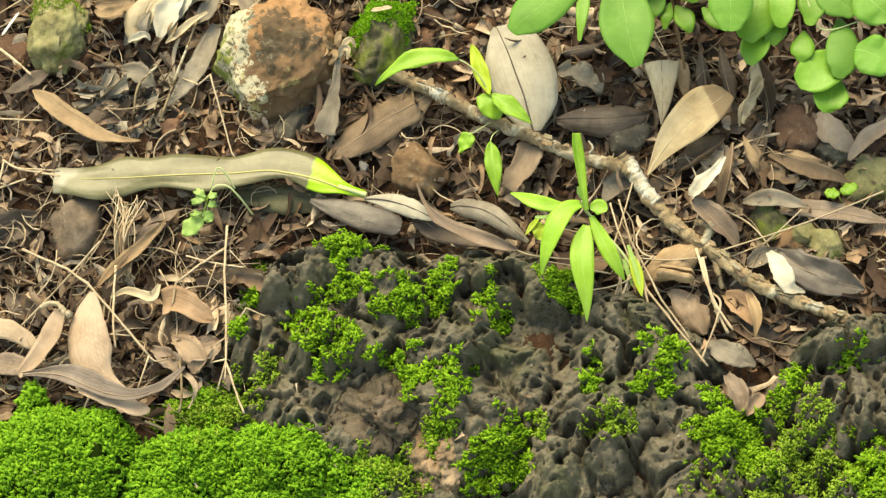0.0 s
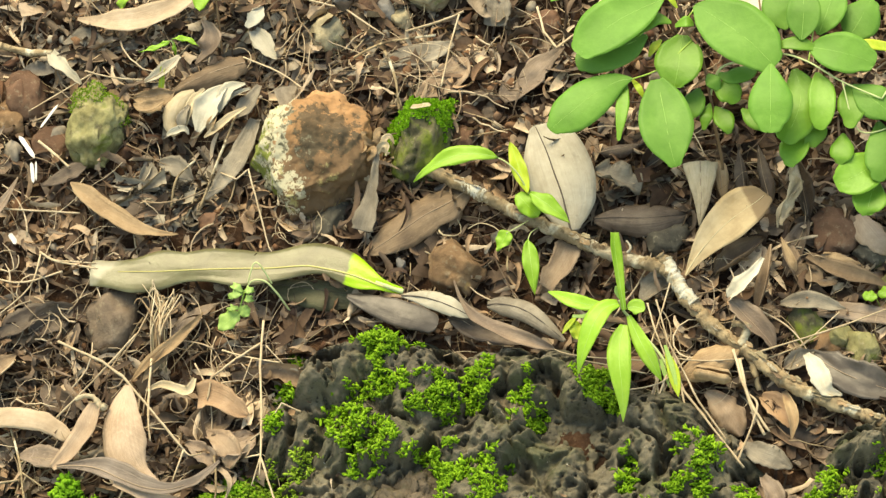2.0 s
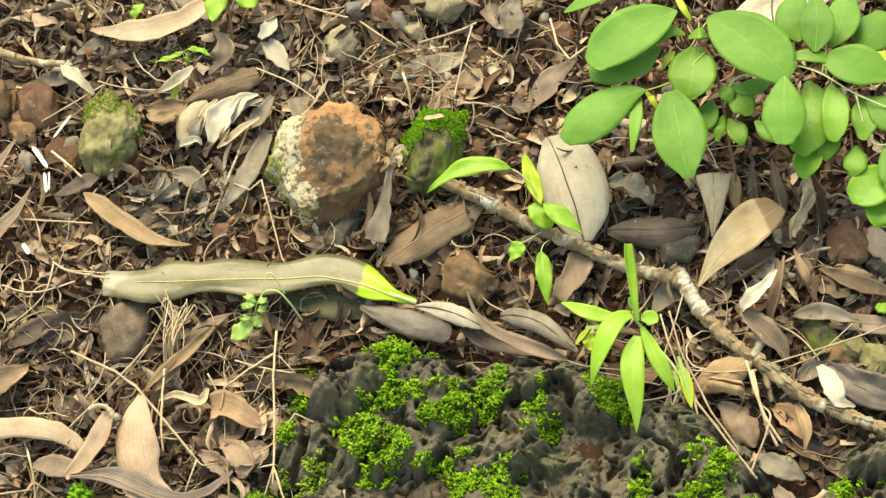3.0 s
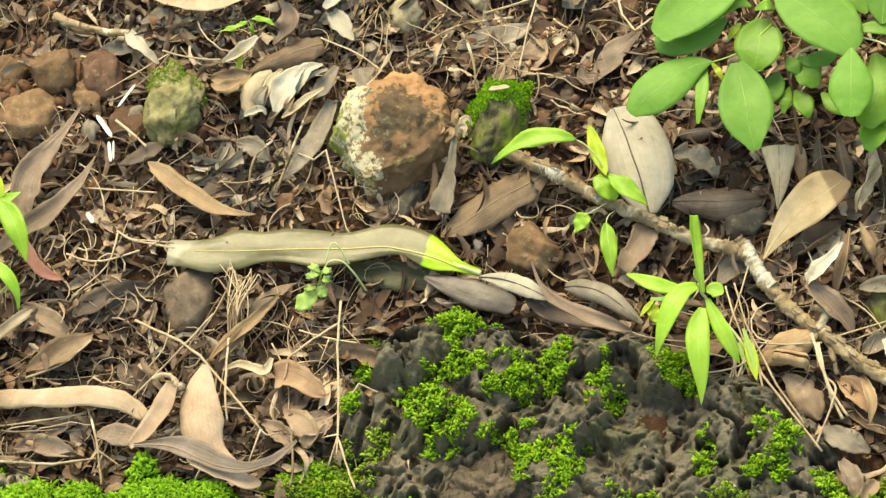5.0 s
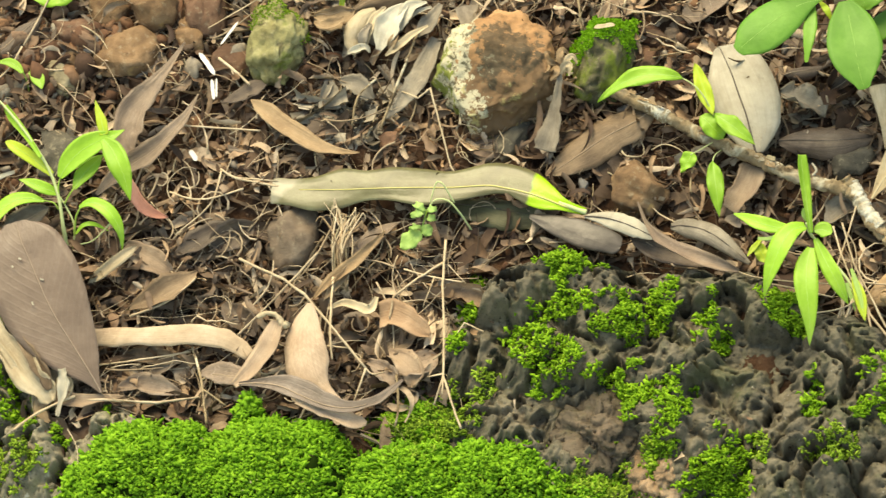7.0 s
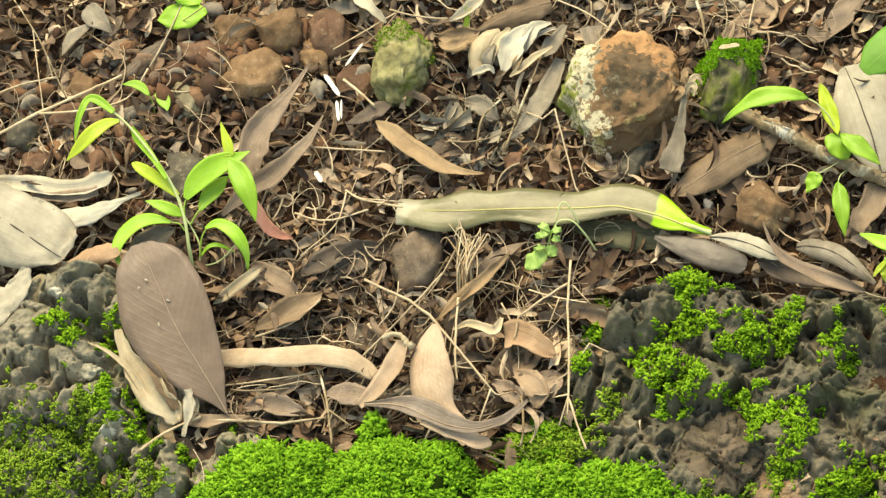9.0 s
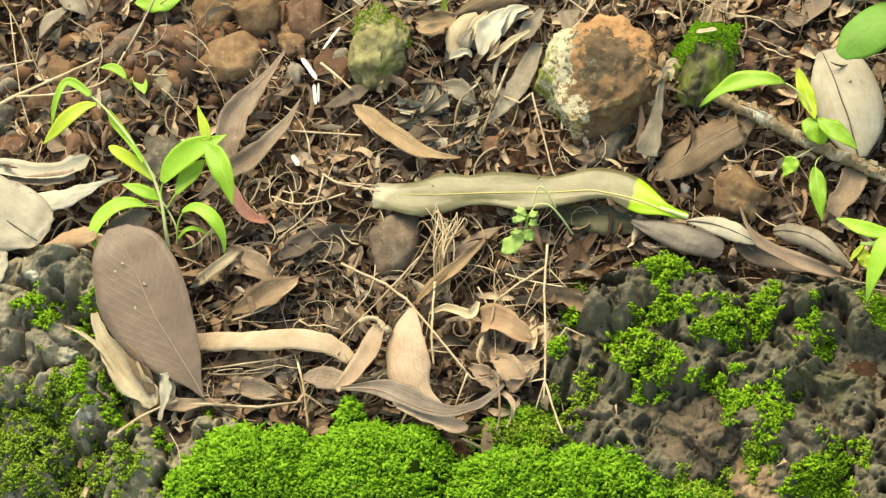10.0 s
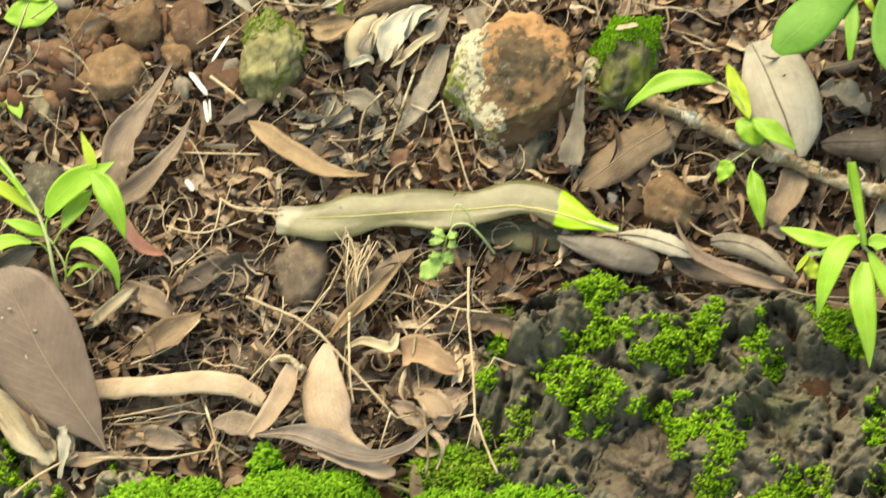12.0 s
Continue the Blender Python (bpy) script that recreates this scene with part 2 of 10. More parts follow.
def stone_material(name, stops, scale=30, patch=None, moss=0.0, speck=(0.35, 0.30, 0.2)):
    """Mottled stone or bark: grain, dark pores and pale specks at two scales."""
    k = Mat(name, 0.86, 0.25)
    o = k.coord.outputs["Object"]
    c = k.ramp(k.noise(scale, 6, 0.65, 0.3, o), stops)
    if patch:
        for col, sc, lo, hi in patch:
            c = k.mix(k.step(k.noise(sc, 5, 0.62, 0.6, o), lo, hi), c, col)
    c = k.mix(k.math("MULTIPLY", k.step(k.noise(230, 4, 0.7, 0, o), 0.56, 0.72), 0.5), c, speck)
    c = k.mix(k.math("MULTIPLY", k.step(k.noise(105, 5, 0.75, 0.4, o), 0.55, 0.68), 0.5), c, tuple(q * 0.55 for q in stops[0][1]))
    if moss:
        c = k.mix(k.step(k.noise(36, 5, 0.7, 0.3, o), 0.62 - moss, 0.74 - moss), c, (0.13, 0.16, 0.025))
    c = k.vary(c, 0.2)
    return k.colour(c).bump(k.math("ADD", k.noise(420, 5, 0.7, 0, o), k.math("MULTIPLY", k.noise(130, 5, 0.7, 0.3, o), 1.3)), 0.55, 0.0014).m


def leaf_material(name, base, dark, light, vein=0.25, vein_col=None, gloss=0.62, through=0.12, spots=0.3, fine=60.0, vary=0.16, rib=None, base_tint=None, streak=0.32, tip_stain=None):
    """Leaf blade: UV x runs from the stalk to the tip, y across; side veins slant to the tip."""
    k = Mat(name, gloss, 0.35)
    sep = k.nt.nodes.new("ShaderNodeSeparateXYZ")
    k.link(k.coord.outputs["UV"], sep.inputs[0])
    u, v = sep.outputs[0], sep.outputs[1]
    o = k.coord.outputs["Object"]
    c = k.ramp(k.noise(45, 5, 0.65, 0.3, o), [(0.3, dark), (0.52, base), (0.74, light)])
    c = k.mix(k.math("MULTIPLY", k.step(k.noise(300, 3, 0.6, 0, o), 0.5, 0.75), 0.25), c, dark)
    if spots:
        c = k.mix(k.math("MULTIPLY", k.step(k.noise(95, 3, 0.6, 0, o), 0.68, 0.74), spots), c, tuple(q * 0.35 for q in dark))
    side = k.math("ABSOLUTE", k.math("SUBTRACT", v, 0.5), 0)
    wrinkle = k.noise(150, 5, 0.7, 0, o)
    if streak:
        c = k.mix(k.math("MULTIPLY", k.step(k.noise(120, 5, 0.72, 0.5, o), 0.56, 0.72), min(0.35, streak * 0.8)), c, tuple(q * 0.70 for q in dark))
        c = k.mix(k.math("MULTIPLY", k.step(k.noise(210, 4, 0.7, 0.2, o), 0.60, 0.70), min(0.45, streak * 1.2)), c, tuple(min(0.78, q * 1.18) for q in light))
        along = k.nt.nodes.new("ShaderNodeCombineXYZ")
        k.link(k.math("MULTIPLY", u, 3.0), along.inputs[0])
        k.link(k.math("MULTIPLY", v, 26.0), along.inputs[1])
        k.link(k.math("MULTIPLY", k.info.outputs["Random"], 40.0), along.inputs[2])
        fibre = k.noise(1.0, 4, 0.65, 0.3, along.outputs[0])
        c = k.mix(k.math("MULTIPLY", k.step(fibre, 0.46, 0.72), streak), c, tuple(q * 0.7 for q in dark))
        c = k.mix(k.math("MULTIPLY", k.step(fibre, 0.46, 0.26), streak * 0.7), c, tuple(min(0.75, q * 1.12) for q in light))
        wrinkle = k.math("ADD", wrinkle, k.math("MULTIPLY", fibre, min(1.4, streak * 4.0)))
        worn = k.math("ADD", side, k.math("MULTIPLY", k.noise(70, 4, 0.7, 0, o), 0.22))
        c = k.mix(k.math("MULTIPLY", k.step(worn, 0.57, 0.66), min(0.5, streak * 1.0)), c, tuple(q * 0.65 for q in dark))
    run = k.math("SUBTRACT", u, k.math("MULTIPLY", side, 0.55))
    wave = k.math("SINE", k.math("ADD", k.math("MULTIPLY", run, fine * 1.6), k.math("MULTIPLY", k.noise(8, 2, 0.5, 0, o), 6.0)), 0)
    line = k.math("POWER", k.math("MULTIPLY", k.math("ADD", wave, 1.0), 0.5), 6.0)
    c = k.mix(k.math("MULTIPLY", k.math("MULTIPLY", line, k.noise(25, 3, 0.6, 0, o)), vein * 0.8), c, vein_col or light)
    if base_tint:
        edge = k.math("ADD", u, k.math("MULTIPLY", k.noise(60, 3, 0.6, 0, o), 0.05))
        c = k.mix(k.step(edge, base_tint[1] + 0.012, base_tint[1]), c, base_tint[0])
    if tip_stain:
        edge = k.math("ADD", k.math("ADD", u, k.math("MULTIPLY", v, 0.10)), k.math("MULTIPLY", k.noise(70, 4, 0.6, 0.3, o), 0.10))
        c = k.mix(k.math("MULTIPLY", k.step(edge, tip_stain[1], tip_stain[1] + 0.03), 0.8), c, tip_stain[0])
    if rib:
        c = k.mix(k.step(side, 0.05, 0.02), c, rib)
    c = k.vary(c, vary)
    k.colour(c).bump(k.math("ADD", k.math("MULTIPLY", line, min(0.2, vein * 0.5)), wrinkle), 0.5, 0.0008)
    if through:
        k.translucent(through, (1.0, 0.95, 0.7))
    return k.m


def island_material(name, stops, rough=0.75, through=0.0, grain=180.0, spec=0.25, dirt=0.55):
    k = Mat(name, rough, spec)
    c = k.ramp(k.geo.outputs["Random Per Island"], stops)
    c = k.mix(k.math("MULTIPLY", k.step(k.noise(grain, 4, 0.7), 0.42, 0.75), dirt), c, tuple(q * 0.4 for q in stops[0][1]))
    k.colour(c).bump(k.noise(grain * 3, 3, 0.6), 0.4, 0.0006)
    if through:
        k.translucent(through, (1.0, 1.0, 0.6))
    return k.m


SOIL = soil_material()
ROCK = rock_material("dark_pitted_rock", (0.034, 0.029, 0.020), (0.108, 0.094, 0.064), (0.180, 0.152, 0.104))
ROCK_WARM = rock_material("warm_rock", (0.038, 0.029, 0.019), (0.078, 0.060, 0.040), (0.150, 0.110, 0.074), 0.0, 0.30)
ROCK_PALE = rock_material("lichen_rock", (0.085, 0.075, 0.052), (0.195, 0.175, 0.125), (0.30, 0.250, 0.170), 0.045, 0.15, (0.115, 0.130, 0.045))
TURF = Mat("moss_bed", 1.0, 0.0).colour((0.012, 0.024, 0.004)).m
MOSS_BRIGHT = island_material("bright_moss", [(0.0, (0.110, 0.265, 0.018)), (0.5, (0.180, 0.400, 0.027)), (1.0, (0.300, 0.560, 0.048))], 0.75, 0.34, 60, 0.15, 0.22)
MOSS_ROCK = island_material("rock_moss", [(0.0, (0.115, 0.245, 0.016)), (0.5, (0.200, 0.395, 0.025)), (1.0, (0.335, 0.560, 0.048))], 0.75, 0.34, 60, 0.15, 0.25)
MOSS_DARK = island_material("dark_moss", [(0.0, (0.106, 0.177, 0.020)), (0.5, (0.188, 0.311, 0.033)), (1.0, (0.344, 0.500, 0.069))], 0.78, 0.26, 60, 0.12, 0.25)
LITTER = island_material("litter", [(0.0, (0.037, 0.020, 0.014)), (0.22, (0.094, 0.055, 0.032)), (0.38, (0.115, 0.084, 0.061)), (0.52, (0.226, 0.133, 0.077)), (0.66, (0.217, 0.165, 0.121)), (0.80, (0.381, 0.245, 0.144)), (0.89, (0.450, 0.355, 0.260)), (1.0, (0.687, 0.513, 0.342))], 0.7, 0.05)
ROOTS = island_material("rootlets", [(0.0, (0.045, 0.030, 0.020)), (0.5, (0.15, 0.10, 0.062)), (0.85, (0.33, 0.25, 0.15)), (1.0, (0.52, 0.42, 0.27))], 0.75)
GRAVEL = island_material("gravel", [(0.0, (0.05, 0.028, 0.018)), (0.35, (0.13, 0.062, 0.034)), (0.7, (0.22, 0.115, 0.060)), (0.9, (0.20, 0.17, 0.14)), (1.0, (0.40, 0.33, 0.24))], 0.85)
STRAW = stone_material("straw", [(0.3, (0.34, 0.245, 0.15)), (0.5, (0.50, 0.385, 0.25)), (0.72, (0.63, 0.52, 0.37))], 60)
BARK = stone_material("bark", [(0.3, (0.16, 0.110, 0.060)), (0.5, (0.30, 0.222, 0.128)), (0.72, (0.43, 0.335, 0.205))], 95, [((0.58, 0.52, 0.38), 46, 0.55, 0.64), ((0.095, 0.066, 0.038), 90, 0.56, 0.64)])
LICHEN_BARK = stone_material("lichen_bark", [(0.36, (0.26, 0.20, 0.12)), (0.46, (0.48, 0.43, 0.32)), (0.62, (0.66, 0.63, 0.53))], 120, [((0.22, 0.165, 0.095), 85, 0.58, 0.63)])
STEM_GREEN = Mat("green_stem", 0.5, 0.3).colour((0.28, 0.42, 0.07)).m
STEM_BROWN = Mat("brown_stem", 0.6, 0.3).colour((0.20, 0.12, 0.06)).m
STEM_PALE = Mat("pale_stem", 0.55, 0.3).colour((0.46, 0.52, 0.24)).m
RIB_TAN = Mat("tan_rib", 0.6, 0.3).colour((0.31, 0.225, 0.150)).m
RIB_SOFT = Mat("soft_brown_rib", 0.6, 0.3).colour((0.27, 0.20, 0.145)).m
RIB_DARK = Mat("dark_rib", 0.6, 0.3).colour((0.075, 0.058, 0.045)).m
RIB_GREEN = Mat("green_rib", 0.5, 0.3).colour((0.36, 0.56, 0.14)).m
RIB_CREAM = Mat("cream_rib", 0.6, 0.3).colour((0.50, 0.42, 0.26)).m
RIB_YELLOW = Mat("yellow_rib", 0.5, 0.3).colour((0.50, 0.44, 0.16)).m

L_TAN = leaf_material("tan_leaf", (0.367, 0.246, 0.135), (0.227, 0.145, 0.077), (0.486, 0.351, 0.206), 0.2)
L_PINK = leaf_material("pinkish_leaf", (0.320, 0.222, 0.144), (0.210, 0.138, 0.086), (0.450, 0.330, 0.223), 0.25)
L_BLUSH = leaf_material("blush_leaf", (0.490, 0.352, 0.242), (0.363, 0.244, 0.158), (0.608, 0.460, 0.328), 0.3, spots=0.1)
L_MAUVE = leaf_material("mauve_leaf", (0.270, 0.193, 0.133), (0.172, 0.121, 0.087), (0.385, 0.293, 0.220), 0.25, gloss=0.5)
L_SLATE = leaf_material("slate_leaf", (0.092, 0.076, 0.061), (0.058, 0.046, 0.036), (0.145, 0.120, 0.098), 0.0, gloss=0.36, streak=0.05)
L_BOAT = leaf_material("boat_leaf", (0.206, 0.156, 0.120), (0.144, 0.106, 0.081), (0.294, 0.231, 0.184), 0.2, gloss=0.5, vary=0.02)
L_STRIP = leaf_material("cream_tan_strip", (0.461, 0.339, 0.225), (0.341, 0.238, 0.151), (0.562, 0.435, 0.311), 0.1, spots=0.08, vary=0.03, streak=0.25)
L_BROWN = leaf_material("brown_leaf", (0.194, 0.130, 0.077), (0.113, 0.072, 0.042), (0.308, 0.216, 0.133), 0.2)
L_DARK = leaf_material("dark_leaf", (0.118, 0.083, 0.058), (0.066, 0.046, 0.032), (0.185, 0.137, 0.097), 0.2, gloss=0.45)
L_BIG = leaf_material("big_brown_leaf", (0.174, 0.121, 0.088), (0.132, 0.091, 0.066), (0.220, 0.163, 0.124), 0.28, (0.27, 0.21, 0.165), gloss=0.45, fine=75.0, vary=0.02, spots=0.05, streak=0.06)
L_GREY = leaf_material("grey_leaf", (0.241, 0.202, 0.148), (0.134, 0.110, 0.080), (0.370, 0.319, 0.240), 0.2, gloss=0.5)
L_PALE = leaf_material("pale_leaf", (0.423, 0.378, 0.287), (0.328, 0.284, 0.206), (0.508, 0.463, 0.359), 0.12, spots=0.25, streak=0.25)
L_WHITE = leaf_material("bleached_leaf", (0.593, 0.544, 0.423), (0.435, 0.375, 0.275), (0.720, 0.682, 0.551), 0.1, spots=0.1, streak=0.25)
L_SCRAP = leaf_material("white_scrap", (0.66, 0.64, 0.59), (0.50, 0.47, 0.42), (0.74, 0.72, 0.68), 0.0, spots=0.05, streak=0.1)
L_CREAM = leaf_material("cream_leaf", (0.544, 0.441, 0.287), (0.396, 0.297, 0.178), (0.653, 0.554, 0.396), 0.2)
L_OCHRE = leaf_material("ochre_leaf", (0.470, 0.359, 0.206), (0.339, 0.244, 0.129), (0.546, 0.440, 0.277), 0.08, spots=0.4, vary=0.03, streak=0.10, tip_stain=((0.190, 0.122, 0.063), 0.82))
L_ORANGE = leaf_material("orange_leaf", (0.40, 0.250, 0.145), (0.29, 0.172, 0.095), (0.50, 0.34, 0.215), 0.15)
L_RED = leaf_material("red_leaf", (0.48, 0.215, 0.150), (0.38, 0.155, 0.105), (0.56, 0.30, 0.215), 0.1)
L_LONG = leaf_material("long_olive_leaf", (0.138, 0.127, 0.063), (0.100, 0.091, 0.047), (0.189, 0.181, 0.096), 0.0, gloss=0.24, vary=0.02, base_tint=((0.30, 0.50, 0.025), 0.285), streak=0.03, tip_stain=((0.330, 0.300, 0.215), 0.985))
# olive with shade in the colour, for the dark flank under the long leaf
L_SHADED = leaf_material("shaded_olive_leaf", (0.094, 0.088, 0.042), (0.058, 0.054, 0.026), (0.145, 0.138, 0.070), 0.05, gloss=0.5, spots=0.4)
L_OLIVE = leaf_material("olive_leaf", (0.30, 0.245, 0.145), (0.20, 0.155, 0.09), (0.40, 0.33, 0.21), 0.2)
L_GREEN = leaf_material("bush_leaf", (0.123, 0.297, 0.036), (0.094, 0.244, 0.025), (0.171, 0.363, 0.056), 0.05, (0.20, 0.38, 0.09), 0.55, 0.24, 0.0, 34.0, 0.14, streak=0.0)
L_LIGHT = leaf_material("young_leaf", (0.29, 0.52, 0.050), (0.22, 0.43, 0.032), (0.40, 0.62, 0.09), 0.1, (0.40, 0.62, 0.16), 0.42, 0.3, 0.0, 30.0, 0.12, streak=0.0)
L_FRESH = leaf_material("fresh_bush_leaf", (0.154, 0.339, 0.034), (0.114, 0.270, 0.022), (0.211, 0.409, 0.055), 0.1, (0.30, 0.50, 0.10), 0.42, 0.28, 0.0, 30.0, 0.12, streak=0.0)
L_SOFT = leaf_material("pale_green_leaf", (0.38, 0.56, 0.16), (0.31, 0.48, 0.11), (0.53, 0.69, 0.23), 0.1, None, 0.45, 0.3, 0.0, 30.0, 0.08, streak=0.0)
L_YELLOW = leaf_material("yellow_green_leaf", (0.48, 0.60, 0.055), (0.36, 0.50, 0.04), (0.58, 0.66, 0.12), 0.15, None, 0.45, 0.3, 0.0, 30.0, 0.06, streak=0.0)


# ---- builders ----
def part(name, me, mat, parent, label=""):
    """Links a mesh as one part of a thing."""
    ob = new(name, me)
    me.materials.append(mat)
    ob.parent = parent
    if label:
        ob["label"] = label
    return ob


def thing(name, where, label, category, group=""):
    ob = new(name)
    ob.location = where
    ob.empty_display_size = 0.01
    return tagged(ob, label, category, group)


def bezier(a, b, c, t):
    return a * (1 - t) ** 2 + b * (2 * t * (1 - t)) + c * t * t


PROFILE = {
    "lance": lambda t: math.sin(math.pi * t ** 0.80) ** 1.05,
    "ovate": lambda t: math.sin(math.pi * t ** 0.62) ** 0.95,
    "ellipse": lambda t: math.sin(math.pi * t ** 0.94) ** 0.74,
    "round": lambda t: math.sin(math.pi * t ** 0.95) ** 0.56,
    "strip": lambda t: min(1.0, math.sin(math.pi * t) * 1.8) ** 0.7,
    "ragged": lambda t: min(1.0, math.sin(math.pi * t) * 2.2) ** 0.6,
}


def blade_mesh(name, line, side, up, width, shape, fold, curl, wave, seed, thick, ragged, nu, nv, twist):
    """A blade along line(t): thick sheet with a midrib fold, a rolled margin and waves. UV: along, across."""
    prof = PROFILE[shape]
    asym = 1.6 * ragged * math.sin(seed * 12.9)
    crumple = min(0.12, 0.02 + ragged * 0.5)
    tops, lows, uvs = [], [], []
    for i in range(nu + 1):
        t = i / nu
        c = line(t)
        d = (line(min(1.0, t + 0.01)) - line(max(0.0, t - 0.01))).normalized()
        s = (side - d * side.dot(d)).normalized()
        s = Matrix.Rotation(radians(twist * (t - 0.5)), 3, d) @ s
        n = s.cross(d)
        if n.dot(up) < 0 and abs(twist) < 60:
            n = -n
        w = max(0.0, prof(t)) * width / 2
        for j in range(nv + 1):
            v = 2 * j / nv - 1
            e = w * (1 + ragged * (noise.noise(Vector((t * 5, (v > 0) * 5.0, seed))) + 0.7 * noise.noise(Vector((t * 17, (v > 0) * 9.0, seed)))) * min(1.0, abs(v) * 1.6))
            e *= 1 + (asym if v > 0 else -asym)
            a = v * curl
            lat = e * (math.sin(a) / curl if abs(curl) > 0.05 else v)
            lift = e * ((1 - math.cos(a)) / curl if abs(curl) > 0.05 else 0) + fold * abs(v) * w
            lift += wave * v * v * math.sin(6.3 * 2.4 * t + (2.0 if v > 0 else 0.0) + seed) + crumple * width * min(1.0, abs(v) * 2.5) * (noise.noise(Vector((t * 3.5, v * 1.6, seed + 9))) + 0.5 * noise.noise(Vector((t * 9, v * 4, seed + 3))))
            p = c + s * lat + n * lift
            tops.append(p)
            lows.append(p - n * thick)
            uvs.append((t, j / nv))
    m = nv + 1
    k = len(tops)
    faces = []
    for i in range(nu):
        for j in range(nv):
            q = (i * m + j, i * m + j + 1, (i + 1) * m + j + 1, (i + 1) * m + j)
            faces += [q, tuple(k + x for x in reversed(q))]
    rim = [i * m for i in range(nu + 1)] + [nu * m + j for j in range(1, m)] + [i * m + nv for i in range(nu - 1, -1, -1)] + [j for j in range(nv - 1, 0, -1)]
    for a, b in zip(rim, rim[1:] + rim[:1]):
        faces.append((a, b, k + b, k + a))
    me = mesh(name, tops + lows, faces)
    layer = me.uv_layers.new(name="UVMap")
    both = uvs + uvs
    flat = [c for loop in me.loops for c in both[loop.vertex_index]]
    layer.data.foreach_set("uv", flat)
    return me


def tube_data(points, radii, sides=5):
    verts, faces = [], []
    n = len(points)
    ref = Vector((0.3, 0.2, 0.9))
    for i, p in enumerate(points):
        d = (points[min(i + 1, n - 1)] - points[max(i - 1, 0)]).normalized()
        a = d.cross(ref).normalized()
        b = d.cross(a)
        for s in range(sides):
            q = 2 * math.pi * s / sides
            verts.append(p + (a * math.cos(q) + b * math.sin(q)) * radii[i])
    for i in range(n - 1):
        for s in range(sides):
            r = (s + 1) % sides
            faces.append((i * sides + s, i * sides + r, (i + 1) * sides + r, (i + 1) * sides + s))
    faces.append(tuple(range(sides - 1, -1, -1)))
    faces.append(tuple((n - 1) * sides + s for s in range(sides)))
    return verts, faces


def smooth_line(pts, per=6):
    """Catmull-Rom through the points."""
    out = []
    for i in range(len(pts) - 1):
        a, b, c, d = pts[max(i - 1, 0)], pts[i], pts[i + 1], pts[min(i + 2, len(pts) - 1)]
        for k in range(per):
            t = k / per
            out.append(0.5 * (2 * b + (c - a) * t + (2 * a - 5 * b + 4 * c - d) * t * t + (3 * b - 3 * c + d - a) * t ** 3))
    return out + [pts[-1]]


SERIAL = [0]


def add_blade(parent, base, tip, width, mat, rib_mat, shape="lance", arch=0.0, bend=0.0, fold=0.15, curl=0.0, wave=0.0, roll=0.0, twist=0.0, thick=0.00035, ragged=0.11, rib=0.00045, stalk=0.0, name="blade", rib_from=0.0, rib_to=0.92, skew=0.0):
    """A blade and its midrib as parts of a thing. base and tip are places in the world."""
    SERIAL[0] += 1
    seed = SERIAL[0] * 1.37
    o = parent.matrix_basis.translation
    a, b = base - o, tip - o
    d = (b - a).normalized()
    side = d.cross(NORMAL).normalized()
    up = side.cross(d).normalized()
    turn = Matrix.Rotation(radians(roll), 3, d)
    mid = a.lerp(b, 0.5 - skew) + up * (2 * arch) - side * (2 * bend)
    rolled_side, rolled_up = turn @ side, turn @ up

    def line(t):
        return bezier(a, mid, b, t) + rolled_side * (ragged * 0.45 * width * noise.noise(Vector((t * 2.6, seed, 1.0))))

    nu, nv = (22, 8) if width > 0.02 else (14, 6) if width > 0.008 else (9, 4)
    me = blade_mesh(name, line, rolled_side, rolled_up, width, shape, fold, curl, wave, seed, thick, ragged, nu, nv, twist)
    ob = part(name, me, mat, parent)
    if rib > 0:
        n = 10
        pts = [line(rib_from + (rib_to - rib_from) * i / n) + rolled_up * (rib * 0.35) for i in range(n + 1)]
        if stalk:
            pts.insert(0, pts[0] - d * stalk)
        radii = [rib * (1.25 - 0.95 * i / (len(pts) - 1)) for i in range(len(pts))]
        v, f = tube_data(pts, radii, 5)
        part("midrib", mesh("midrib", v, f), rib_mat, ob)
    return ob


def dry_leaf(label, base, tip, width, mat, rib_mat=None, group="fallen leaves", **kw):
    a, b = at(base), at(tip)
    rnd = random.Random(SERIAL[0] * 7 + 3)
    opts = dict(ragged=0.15, rib=0.0003, roll=rnd.uniform(-28, 28), curl=rnd.uniform(0.7, 1.8) * rnd.choice((-1, -1, 1)), arch=rnd.uniform(0.01, 0.05) * (b - a).length, twist=rnd.uniform(-35, 35), fold=rnd.uniform(0.0, 0.3))
    opts.update(kw)
    kw = opts
    ob = thing("dry_leaf", a, label, "leaf", group)
    add_blade(ob, a, b, width, mat, rib_mat or RIB_TAN, **kw)
    return ob


def along(values, t):
    """A list of values read at t from 0 to 1, eased between its entries."""
    q = t * (len(values) - 1)
    i = min(int(q), len(values) - 2)
    f = q - i
    p0, p1, p2, p3 = values[max(i - 1, 0)], values[i], values[i + 1], values[min(i + 2, len(values) - 1)]
    return 0.5 * (2 * p1 + (p2 - p0) * f + (2 * p0 - 5 * p1 + 4 * p2 - p3) * f * f + (3 * p1 - 3 * p2 + p3 - p0) * f ** 3)


